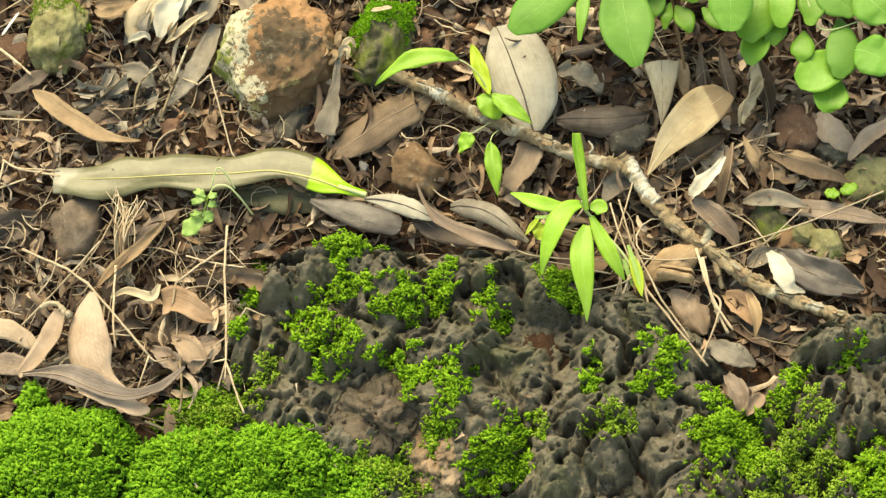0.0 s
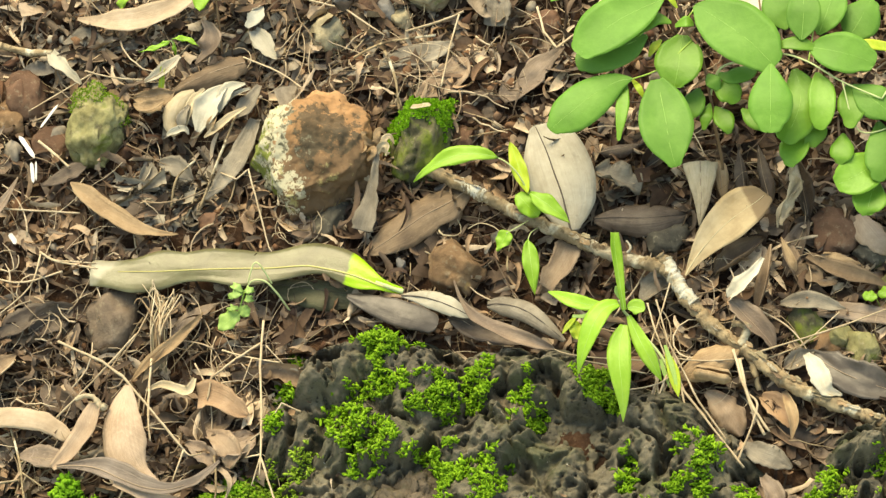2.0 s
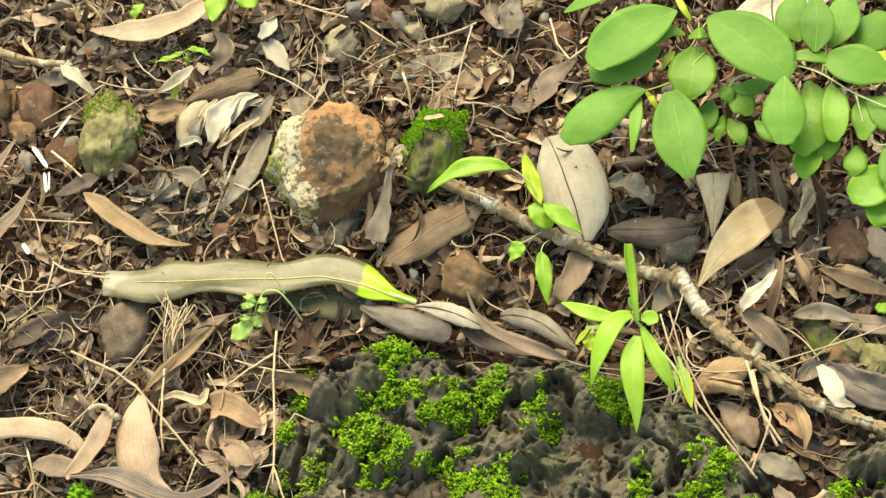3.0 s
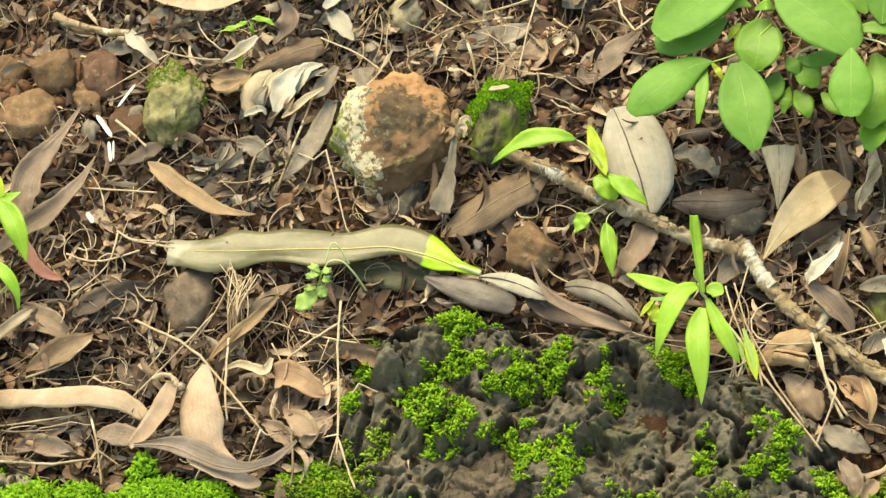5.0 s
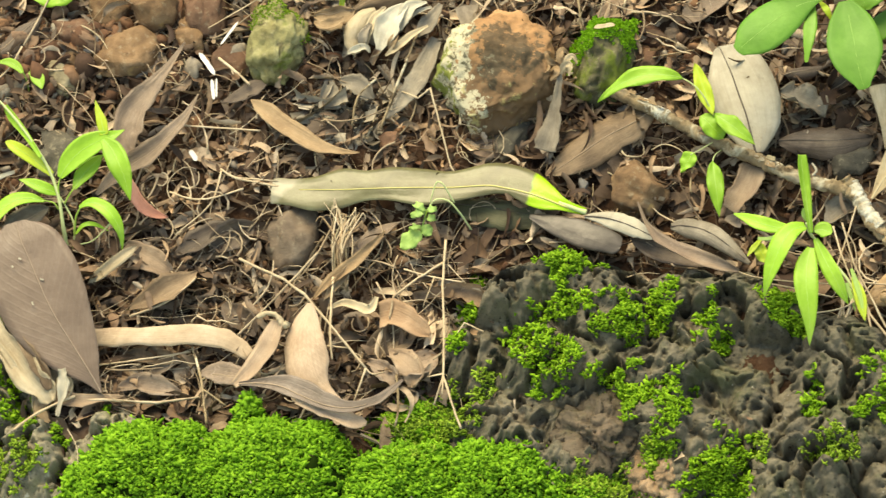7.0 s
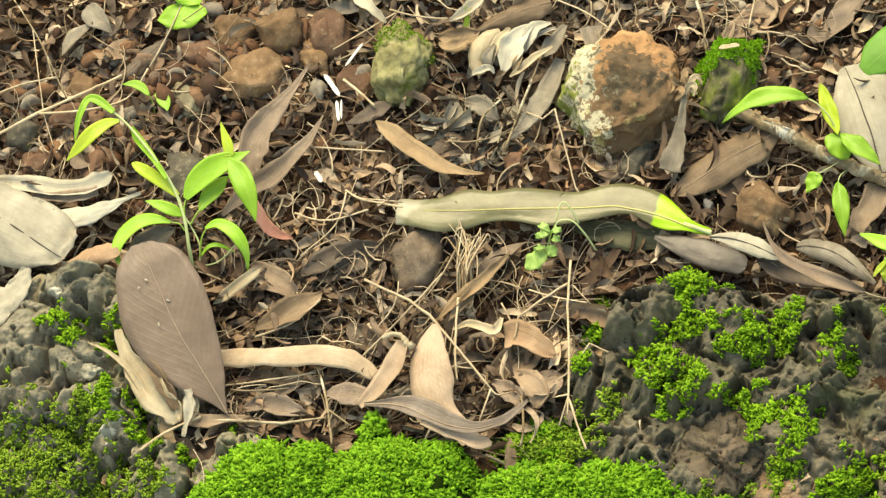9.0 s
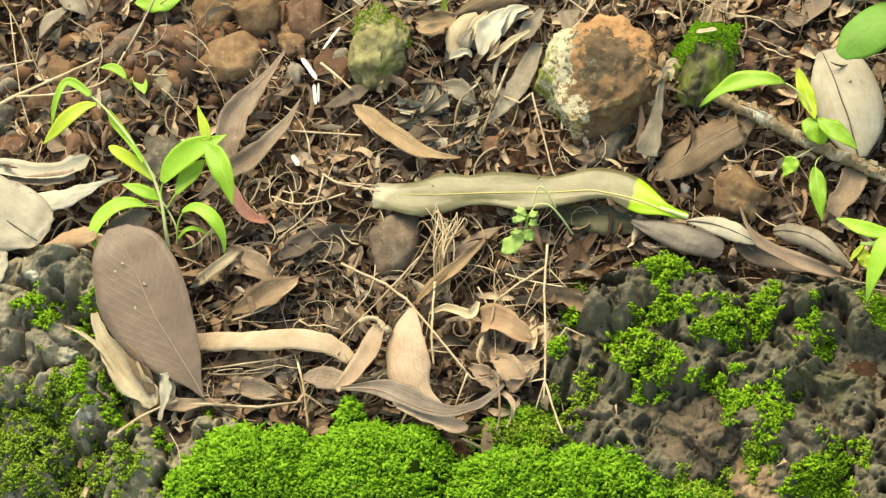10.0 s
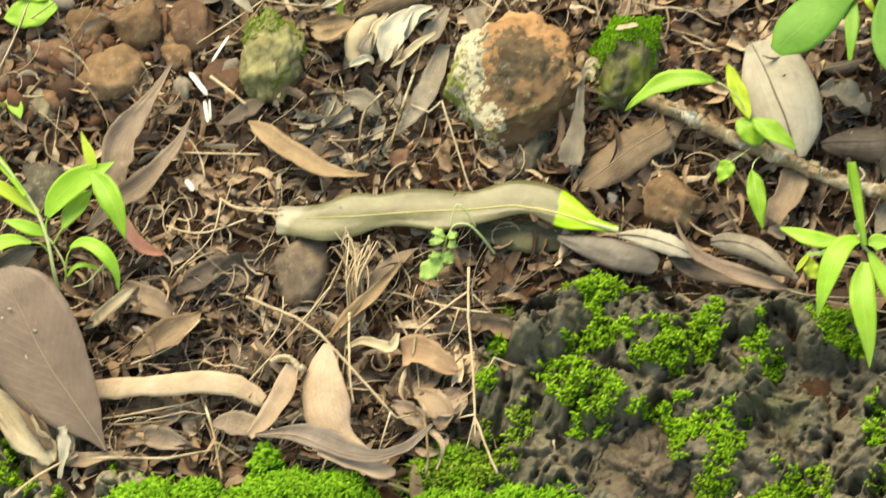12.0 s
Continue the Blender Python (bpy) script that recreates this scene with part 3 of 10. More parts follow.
def add_spine_blade(parent, pts, left, right, mat, rib_mat, cup=0.15, roll=(0.0, 0.0), crumple=0.14, ragged=0.13, thick=0.00035, rib=0.0004, rib_to=0.94, rib_from=0.0, name="blade", flute=0.0, blunt=0.0):
    """A blade along a curved midrib through pts, with its own half width on either side of it, cupped, rolled and crumpled."""
    SERIAL[0] += 1
    seed = SERIAL[0] * 1.37
    o = parent.matrix_basis.translation
    world = [at(p) - o for p in pts]
    widest = max(max(left), max(right))
    nu, nv = max(22, 4 * len(pts)), 10 if widest > 0.008 else 6
    mids, ups = [], []
    tops, lows, uvs = [], [], []
    rows = [0.45 * i / nu + 0.55 * (0.5 - 0.5 * math.cos(math.pi * i / nu)) for i in range(nu + 1)]
    for t in rows:
        c = along(world, t)
        tip = math.sqrt(max(0.0, 1.0 - ((t - 1.0 + blunt) / blunt) ** 2)) if t > 1.0 - blunt else 1.0
        d = (along(world, min(1.0, t + 0.02)) - along(world, max(0.0, t - 0.02))).normalized()
        side = Matrix.Rotation(radians(along(roll, t)), 3, d) @ d.cross(NORMAL).normalized()
        n = side.cross(d).normalized()
        mids.append(c)
        ups.append(n)
        for j in range(nv + 1):
            v = 2 * j / nv - 1
            w = max(0.0, along(right if v > 0 else left, min(t, 1.0 - blunt))) * tip
            edge = 1 + 1.7 * ragged * (noise.noise(Vector((t * 5, (v > 0) * 5.0, seed))) + 0.8 * noise.noise(Vector((t * 13, (v > 0) * 9.0, seed)))) * abs(v)
            lift = cup * w * v * v + crumple * widest * min(1.0, abs(v) * 2.5) * (noise.noise(Vector((t * 4, v * 1.6, seed + 9))) + 0.5 * noise.noise(Vector((t * 10, v * 4, seed + 3))))
            lift += 2.2 * crumple * w * abs(v) ** 3 * noise.noise(Vector((t * 2.7, (v > 0) * 4.0, seed + 5))) + 0.9 * crumple * widest * (abs(noise.noise(Vector((t * 5, v * 2.2, seed + 2)))) + 0.6 * abs(noise.noise(Vector((t * 11, v * 4.5, seed + 6)))) - 0.3)
            lift += flute * v * v * math.sin(t * 19 + (2.0 if v > 0 else 0.0) + seed)
            p = c + side * (v * w * edge) + n * lift
            tops.append(p)
            lows.append(p - n * thick)
            uvs.append((t, j / nv))
    m, k = nv + 1, len(tops)
    faces = []
    for i in range(nu):
        for j in range(nv):
            q = (i * m + j, i * m + j + 1, (i + 1) * m + j + 1, (i + 1) * m + j)
            faces += [q, tuple(k + x for x in reversed(q))]
    rim = [i * m for i in range(nu + 1)] + [nu * m + j for j in range(1, m)] + [i * m + nv for i in range(nu - 1, -1, -1)] + [j for j in range(nv - 1, 0, -1)]
    for a, b in zip(rim, rim[1:] + rim[:1]):
        faces.append((a, b, k + b, k + a))
    me = mesh(name, tops + lows, faces)
    layer = me.uv_layers.new(name="UVMap")
    both = uvs + uvs
    layer.data.foreach_set("uv", [c for loop in me.loops for c in both[loop.vertex_index]])
    ob = part(name, me, mat, parent)
    if rib > 0:
        keep = [i for i in range(nu + 1) if rib_from <= rows[i] <= rib_to]
        v, f = tube_data([mids[i] + ups[i] * (rib * 0.30) for i in keep], [rib * (1.25 - 0.95 * i / nu) for i in keep], 5)
        part("midrib", mesh("midrib", v, f), rib_mat, ob)
    return ob


def spine_leaf(label, pts, left, right, mat, rib_mat=None, **kw):
    ob = thing("dry_leaf", at(pts[0]), label, "leaf", "fallen leaves")
    add_spine_blade(ob, pts, left, right, mat, rib_mat or RIB_TAN, **kw)
    return ob


def kinked_line(pts, per=4):
    """Straight from point to point, as a dry stalk breaks."""
    out = [pts[0].lerp(pts[0], 0)]
    for a, b in zip(pts, pts[1:]):
        out += [a.lerp(b, k / per) for k in range(1, per + 1)]
    return out


def tube_part(name, parent, pts, r0, r1, mat, sides=6, per=5, rough=0.0, label="", kinked=False, bark=0.0):
    o = parent.matrix_basis.translation
    line = (kinked_line if kinked else smooth_line)([at(p) - o for p in pts], per)
    n = len(line)
    radii = [(r0 + (r1 - r0) * i / (n - 1)) * (1 + rough * noise.noise(Vector((i * 0.3, r0 * 900, 1.0)))) for i in range(n)]
    if rough:
        line = [p + Vector((noise.noise(p * 160), noise.noise(p * 160 + Vector((5, 0, 0))), noise.noise(p * 160 + Vector((0, 5, 0))))) * r0 * 0.9 * rough for p in line]
    if bark:
        radii = [r * (1 + 0.20 * max(0.0, noise.noise(p * 75)) ** 0.5 * (noise.noise(p * 190) > 0.05)) for r, p in zip(radii, line)]
    v, f = tube_data(line, radii, sides)
    if bark:
        v = [q + (q - line[i // sides]) * bark * (noise.noise(q * 330) + 0.7 * noise.noise(q * 800)) for i, q in enumerate(v)]
    return part(name, mesh(name, v, f), mat, parent, label)


def stone(label, where, size, mat, seed, turn=0.0, angular=0.35, name="stone", category="stone", detail=3, rough=0.05, group="loose stones", tilt=0.0, knobs=0.0, cuts=()):
    """An angular worn stone: a ball cut by random planes, then roughened."""
    rnd = random.Random(seed)
    bm = bmesh.new()
    bmesh.ops.create_icosphere(bm, subdivisions=detail, radius=1.0)
    planes = []
    for _ in range(11):
        n = Vector((rnd.gauss(0, 1), rnd.gauss(0, 1), rnd.gauss(0, 1))).normalized()
        planes.append((n, 1.0 - angular * rnd.uniform(0.25, 1.0)))
    planes += [(n.normalized(), d) for n, d in cuts]
    turned = Matrix.Rotation(radians(turn), 3, "Z") @ Matrix.Rotation(radians(tilt), 3, "X")
    up = NORMAL.to_track_quat("Z", "Y").to_matrix()
    for v in bm.verts:
        p = v.co.copy()
        for n, d in planes:
            over = p.dot(n) - d
            if over > 0:
                p -= n * over * 0.92
        q = p * 1.0
        p += v.co * rough * 2.2 * noise.fractal(q * 2.2 + Vector((seed, 0, 0)), 1.0, 2.0, 4)
        p += v.co * rough * 0.7 * noise.fractal(q * 8 + Vector((0, seed, 0)), 1.0, 2.0, 3)
        if knobs:
            q = q + Vector((0.12 * noise.noise(q * 4), 0.12 * noise.noise(q * 4 + Vector((5, 0, 0))), 0.12 * noise.noise(q * 4 + Vector((0, 5, 0)))))
            d, pts = noise.voronoi(q * 2.4 + Vector((0, 0, seed)))
            p += v.co * knobs * (math.sqrt(max(0.0, 0.61 - d[0] * d[0])) - 0.5)
            d, pts = noise.voronoi(q * 6.0 + Vector((0, seed, 0)))
            p += v.co * knobs * (0.45 * math.sqrt(max(0.0, 0.61 - d[0] * d[0])) - (0.7 * ramp(0.40, 0.25, d[0]) if noise.noise(pts[0] * 5.3) > 0.15 else 0.0))
        v.co = up @ (turned @ Vector((p.x * size[0], p.y * size[1], p.z * size[2])))
    me = bpy.data.meshes.new(name)
    bm.to_mesh(me)
    bm.free()
    me.polygons.foreach_set("use_smooth", [True] * len(me.polygons))
    me.materials.append(mat)
    ob = new(name, me)
    ob.location = at(where)
    return tagged(ob, label, category, group)


def straw(label, pts, r, mat=None, name="straw", category="straw", r1=None, group="dry straws", forks=()):
    """A dry stalk; each fork is a thinner side stalk."""
    ob = thing(name, at(pts[0]), label, category, group)
    tube_part("stalk", ob, pts, r, r1 or r * 0.75, mat or STRAW, 6, 6, 0.45, "", len(pts) > 3)
    for f in forks:
        tube_part("side_stalk", ob, f, r * 0.8, r * 0.5, mat or STRAW, 5, 4, 0.25)
    return ob


# ---- ground and rock ----
ground = new("ground", grid_mesh("ground", axis(-0.62, 0.42, 0.005, 400), axis(-0.30, 0.36, 0.005, 400), soil_pair))
ground.data.materials.append(SOIL)
tagged(ground, "dark reddish brown soil bank under leaf litter", "ground", kind="structure")


def rock_thing(name, x0, x1, y0, y1, height, mat, label, step=0.00068):
    ys = list(np.arange(y0, -0.262, 0.003)) + list(np.arange(-0.262, y1, step))
    me = grid_mesh(name, list(np.arange(x0, x1, step)), ys, height, lambda x, y, h: h > -0.034)
    me.materials.append(mat)
    ob = new(name, me)
    return tagged(ob, label, "rock")


rock_thing("pitted_rock", -0.155, 0.265, -0.37, -0.055, main_height, ROCK, "dark grey pitted laterite rock with patches of green moss")
rock_thing("pitted_rock", 0.165, 0.345, -0.37, -0.10, right_height, ROCK, "grey pitted rock end beside a mossy cleft")
left_rock = rock_thing("pitted_rock", -0.62, -0.26, -0.37, -0.035, left_height, ROCK_PALE, "dark knobbly rock with pale lichen and moss")
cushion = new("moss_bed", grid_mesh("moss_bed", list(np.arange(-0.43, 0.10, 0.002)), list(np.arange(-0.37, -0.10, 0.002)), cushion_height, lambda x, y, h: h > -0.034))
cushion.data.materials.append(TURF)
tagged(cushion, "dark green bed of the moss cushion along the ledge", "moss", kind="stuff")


# ---- moss ----
def sprigs(name, places, mat, label, rnd, width=0.25, shoots=3):
    """Tiny curled shoots, three-sided and tapering, joined into one sheet of moss."""
    verts, faces = [], []
    third = [(math.cos(q), math.sin(q)) for q in (0.0, 2.094, 4.189)]
    for p, s in places:
        for k in range(shoots):
            az, el, turn = rnd.uniform(0, 6.283), rnd.uniform(0.05, 1.25), rnd.uniform(-3.0, 3.0)
            ln = s * rnd.uniform(0.55, 1.1)
            r = s * width * rnd.uniform(0.7, 1.2)
            c = p + Vector((rnd.gauss(0, s * 0.25), rnd.gauss(0, s * 0.25), 0.0))
            n = len(verts)
            for i in range(3):
                ce = math.cos(el)
                d = Vector((math.cos(az) * ce, math.sin(az) * ce, math.sin(el)))
                u = Vector((-math.sin(az), math.cos(az), 0.0))
                w = d.cross(u)
                q = r * (0.75, 1.05, 0.8)[i]
                verts += [c + u * (q * a) + w * (q * b) for a, b in third]
                c = c + d * (ln * 0.5)
                az += turn * 0.6
                el -= 0.45
            for i in (0, 3):
                faces += [(n + i, n + i + 1, n + i + 4, n + i + 3), (n + i + 1, n + i + 2, n + i + 5, n + i + 4), (n + i + 2, n + i, n + i + 3, n + i + 5)]
            faces.append((n + 6, n + 7, n + 8))
    ob = new(name, mesh(name, verts, faces))
    ob.data.materials.append(mat)
    return tagged(ob, label, "moss", kind="stuff")


def moss_patch(out, c, a, b, turn, rnd, height, density, size, cut=-0.05):
    l = Lump(c, a, b, turn, 0.0)
    n = int(density * a * b * 4 * 1e6)
    for _ in range(n):
        x, y = c[0] + rnd.uniform(-1, 1) * max(a, b), c[1] + rnd.uniform(-1, 1) * max(a, b)
        if y < -0.262 or rnd.random() > a * b / max(a, b) ** 2 + 0.15:
            continue
        d = l.inside(x, y)
        f = noise.noise(Vector((x * 95, y * 95, 3.0))) + 0.6 * noise.noise(Vector((x * 330, y * 330, 8.0)))
        if d + 0.85 * f < 0.27 or f < cut - 0.55:
            continue
        h = height(x, y)
        if sum(h) < -0.03:
            continue
        out.append((surface(x, y, h) + NORMAL * (0.0003 + 0.0022 * max(0.0, min(1.0, d * 1.3 + f))), size * rnd.uniform(0.7, 1.2)))


rnd = random.Random(11)
spots = []
for c, a, b, turn in (
    ((-0.0961, -0.0915), 0.009, 0.010, 0),
    ((-0.0974, -0.1125), 0.006, 0.007, 0),
    ((-0.0879, -0.0711), 0.007, 0.007, 0),
    ((-0.0515, -0.0692), 0.005, 0.004, 0),
    ((-0.0387, -0.0721), 0.011, 0.007, 0),
    ((-0.0341, -0.0821), 0.010, 0.010, 0),
    ((-0.0221, -0.0772), 0.006, 0.004, 0),
    ((-0.0083, -0.0785), 0.007, 0.004, 0),
    ((-0.0494, -0.1071), 0.018, 0.008, 0),
    ((-0.0288, -0.1019), 0.017, 0.010, 0),
    ((-0.0048, -0.0999), 0.012, 0.006, 0),
    ((0.0027, -0.1153), 0.014, 0.013, 0),
    ((-0.0099, -0.1169), 0.010, 0.008, 0),
    ((0.0226, -0.1014), 0.014, 0.009, 0),
    ((0.0212, -0.1118), 0.010, 0.010, 0),
    ((-0.0578, -0.1178), 0.017, 0.011, 0),
    ((-0.0439, -0.1329), 0.021, 0.015, 0),
    ((-0.0336, -0.1414), 0.014, 0.009, 0),
    ((-0.0489, -0.1469), 0.007, 0.008, 0),
    ((-0.0081, -0.1481), 0.018, 0.008, 0),
    ((-0.0013, -0.1566), 0.015, 0.014, 0),
    ((0.0532, -0.1140), 0.008, 0.013, 0),
    ((0.0598, -0.1267), 0.005, 0.009, 0),
    ((0.0445, -0.1305), 0.007, 0.004, 0),
    ((0.0958, -0.1074), 0.014, 0.015, 0),
    ((0.1040, -0.1193), 0.011, 0.010, 0),
    ((0.0329, -0.0911), 0.007, 0.005, 0),
    ((0.0006, -0.1611), 0.014, 0.017, 0),
    ((0.0293, -0.1692), 0.013, 0.021, 0),
    ((0.0414, -0.1551), 0.006, 0.007, 0),
    ((0.0639, -0.2048), 0.021, 0.018, 0),
    ((0.0493, -0.2141), 0.018, 0.015, 0),
    ((0.0222, -0.1939), 0.010, 0.008, 0),
    ((0.1121, -0.1641), 0.007, 0.013, 0),
    ((0.1121, -0.1740), 0.006, 0.007, 0),
    ((0.1544, -0.1539), 0.015, 0.007, 0),
    ((0.1564, -0.1698), 0.011, 0.018, 0),
    ((0.1387, -0.1795), 0.006, 0.006, 0),
    ((0.1919, -0.2078), 0.027, 0.027, 0),
    ((0.2280, -0.1846), 0.012, 0.022, 0),
    ((0.2046, -0.2190), 0.018, 0.020, 0),
    ((0.2669, -0.1718), 0.018, 0.009, 0),
    ((0.2740, -0.2376), 0.020, 0.022, 0),
    ((0.0573, -0.1265), 0.008, 0.009, 0),
    ((-0.3777, -0.0724, 0.0000), 0.031, 0.014, 28),
    ((-0.4225, -0.0723, 0.0000), 0.014, 0.010, 20),
    ((-0.4184, -0.0861, 0.0000), 0.010, 0.008, 0),
    ((-0.3889, -0.1196, 0.0000), 0.011, 0.013, 0),
    ((-0.3685, -0.1276, 0.0000), 0.012, 0.018, 20),
    ((-0.3152, -0.1299, 0.0000), 0.007, 0.005, 0),
    ((-0.3402, -0.1496, 0.0000), 0.008, 0.008, 0),
):
    moss_patch(spots, c, a, b, turn, rnd, top_pair, 0.62, 0.0037)
sprigs("rock_moss", spots, MOSS_ROCK, "bright green moss growing on the dark rock", rnd)

spots = []
for c, a, b, turn in (
    ((0.1226, -0.1980), 0.020, 0.015, 0),
    ((0.2348, -0.2088), 0.022, 0.030, 0),
    ((0.1937, -0.2385), 0.037, 0.016, 0),
    ((0.2528, -0.2371), 0.018, 0.024, 0),
    ((0.2267, -0.2345), 0.022, 0.020, 0),
    ((0.0187, -0.2003), 0.013, 0.015, 0),
    ((0.0825, -0.1967), 0.011, 0.009, 0),
    ((-0.4077, -0.1360, 0.0000), 0.022, 0.020, 0),
    ((-0.4342, -0.1633, 0.0000), 0.075, 0.034, 0),
    ((-0.4462, -0.1485, 0.0000), 0.070, 0.040, 0),
    ((-0.3916, -0.1665, 0.0000), 0.050, 0.024, 0),
    ((-0.3593, -0.1651, 0.0000), 0.016, 0.010, 0),
    ((-0.1258, -0.1547, 0.0000), 0.032, 0.026, 0),
    ((-0.1036, -0.1483, 0.0000), 0.026, 0.022, 0),
    ((-0.0049, -0.2093, 0.0000), 0.030, 0.022, 0),
    ((-0.0831, -0.1367, 0.0000), 0.012, 0.010, 0),
):
    moss_patch(spots, c, a, b, turn, rnd, top_pair, 0.42, 0.0034, 0.10)
sprigs("dark_moss", spots, MOSS_DARK, "thin dark green moss over damp rock", rnd)

spots = []
for _ in range(34000):
    x, y = rnd.uniform(-0.42, 0.08), rnd.uniform(-0.262, -0.12)
    h = cushion_height(x, y)
    if sum(h) < -0.016 or sum(h) + 0.004 < max(soil_height(x, y), sum(main_height(x, y))):
        continue
    f = noise.noise(Vector((x * 150, y * 150, 5.0))) + 0.6 * noise.noise(Vector((x * 55, y * 55, 2.0)))
    if f < -0.45:
        continue
    spots.append((surface(x, y, h) + NORMAL * (0.0018 * f), 0.0046 * rnd.uniform(0.7, 1.25)))
sprigs("moss_cushion", spots, MOSS_BRIGHT, "thick bright green moss cushion along the ledge", rnd)


# ---- loose litter ----
def scatter(count, rnd, x0=-0.60, x1=0.40, y0=-0.20, y1=0.36):
    """Places on the soil and in the hollows, not on the rocks or the cushion."""
    out = []
    while len(out) < count:
        x, y = rnd.uniform(x0, x1), rnd.uniform(y0, y1)
        s = soil_height(x, y)
        if max(sum(f(x, y)) for f in (main_height, right_height, left_height, cushion_height)) < s - 0.002:
            out.append((x, y, s))
    return out


def litter(count, rnd, places=None, size=1.0, mat=None, label="brown crumbled dead leaves covering the soil"):
    verts, faces = [], []
    for x, y, h in places or scatter(count, rnd):
        ln = size * rnd.choice((0.004, 0.007, 0.011, 0.015, 0.019, 0.023, 0.027, 0.032)) * rnd.uniform(0.7, 1.3)
        slack = min(1.0, 0.014 / ln)
        wd = ln * (rnd.uniform(0.12, 0.26) if rnd.random() < 0.45 else rnd.uniform(0.26, 0.58))
        m = Matrix.Translation(at((x, y, h + rnd.uniform(-0.001, 0.002 + 0.004 * slack)))) @ Euler((0.36 + slack * rnd.gauss(0, 0.55), -0.12 + slack * rnd.gauss(0, 0.55), rnd.uniform(0, 6.28))).to_matrix().to_4x4()
        cu, cv, tw = rnd.uniform(-2.0, 2.6), rnd.uniform(-1.0, 1.3) * slack, rnd.uniform(-1.6, 1.6) * slack
        bent, torn = rnd.uniform(-0.5, 0.5), rnd.random() < 0.55
        k = len(verts)
        nu, nv = 5, 3
        for i in range(nu + 1):
            t = i / nu - 0.5
            prof = rnd.uniform(0.45, 1.15) if torn else max(0.0, 1 - (2 * abs(t)) ** 1.7) ** 0.8 * rnd.uniform(0.7, 1.15)
            for j in range(nv + 1):
                v = j / nv - 0.5
                a = v * cu * 1.6
                yy = wd * prof * (math.sin(a) / (cu * 1.6) if abs(cu) > 0.1 else v)
                zz = wd * prof * (1 - math.cos(a)) / (cu * 1.6) if abs(cu) > 0.1 else 0.0
                zz += ln * cv * t * t + tw * t * yy
                verts.append(m @ Vector((ln * t + (rnd.uniform(-0.06, 0.06) * ln if torn else 0.0), yy + bent * ln * t * t, zz + ln * 0.05)))
        for i in range(nu):
            for j in range(nv):
                a = k + i * (nv + 1) + j
                faces.append((a, a + 1, a + nv + 2, a + nv + 1))
    ob = new("leaf_litter", mesh("leaf_litter", verts, faces))
    ob.data.materials.append(mat or LITTER)
    return tagged(ob, label, "leaf litter", kind="stuff")


def rootlets(count, rnd, places=None, mat=None, label="thin dry rootlets and stalk bits tangled over the litter", lift=0.0):
    verts, faces = [], []
    for x, y, h in places or scatter(count, rnd):
        h += lift
        ln, az = rnd.uniform(0.012, 0.055), rnd.gauss(0, 1.1) if rnd.random() < 0.6 else rnd.uniform(0, 6.28)
        r = rnd.choice((0.0002, 0.0003, 0.0004, 0.0007))
        cur, wig = rnd.choice((rnd.uniform(-1.6, 1.6), rnd.uniform(-5.0, 5.0))), rnd.uniform(0, 0.003)
        p = at((x, y, h + rnd.uniform(0.002, 0.010)))
        pts = []
        for i in range(9):
            pts.append(p.copy())
            az += cur / 9
            step = Vector((math.cos(az), math.sin(az), 0.0)) * ln / 8
            step.z = 0.126 * step.x + 0.39 * step.y + rnd.gauss(0, wig * 0.5)
            p += step
        v, f = tube_data(pts, [r * (1.1 - 0.07 * i) for i in range(9)], 4)
        k = len(verts)
        verts += v
        faces += [tuple(k + q for q in face) for face in f]
    ob = new("rootlets", mesh("rootlets", verts, faces))
    ob.data.materials.append(mat or ROOTS)
    return tagged(ob, label, "rootlets", kind="stuff")


def gravel(count, rnd, places=None, size=1.0, mat=None, label="small reddish gravel and crumbs of soil"):
    kinds = []
    for fine in (1, 2):
        bm = bmesh.new()
        bmesh.ops.create_icosphere(bm, subdivisions=fine, radius=1.0)
        kinds.append(([v.co.copy() for v in bm.verts], [tuple(v.index for v in f.verts) for f in bm.faces]))
        bm.free()
    verts, faces = [], []
    for n, (x, y, h) in enumerate(places or scatter(count, rnd, y0=-0.14)):
        far = ramp(-0.02, 0.10, y)
        r = rnd.choice((0.0012, 0.0016, 0.0022, 0.003, 0.0045)) * rnd.uniform(0.7, 1.3) * (0.7 + 0.5 * far) * size
        ball, tris = kinds[r > 0.0028]
        k = len(verts)
        sx, sy, sz = rnd.uniform(0.8, 1.3), rnd.uniform(0.7, 1.1), rnd.uniform(0.5, 0.8)
        rot = Euler((rnd.uniform(0, 6), rnd.uniform(0, 6), rnd.uniform(0, 6))).to_matrix()
        c = at((x, y, h + r * 0.35))
        cut = Vector((rnd.gauss(0, 1), rnd.gauss(0, 1), rnd.gauss(0, 1))).normalized()
        side = Vector((rnd.gauss(0, 1), rnd.gauss(0, 1), rnd.gauss(0, 1))).normalized()
        for b in ball:
            q = b - cut * max(0.0, b.dot(cut) - 0.40)
            q = q - side * max(0.0, q.dot(side) - 0.45)
            q = q * (1 + 0.22 * noise.noise(b * 1.6 + Vector((n * 3.7, 0, 0))))
            verts.append(c + rot @ Vector((q.x * sx * r, q.y * sy * r, q.z * sz * r)))
        faces += [tuple(k + i for i in t) for t in tris]
    ob = new("gravel", mesh("gravel", verts, faces))
    ob.data.materials.append(mat or GRAVEL)
    return tagged(ob, label, "gravel", kind="stuff")


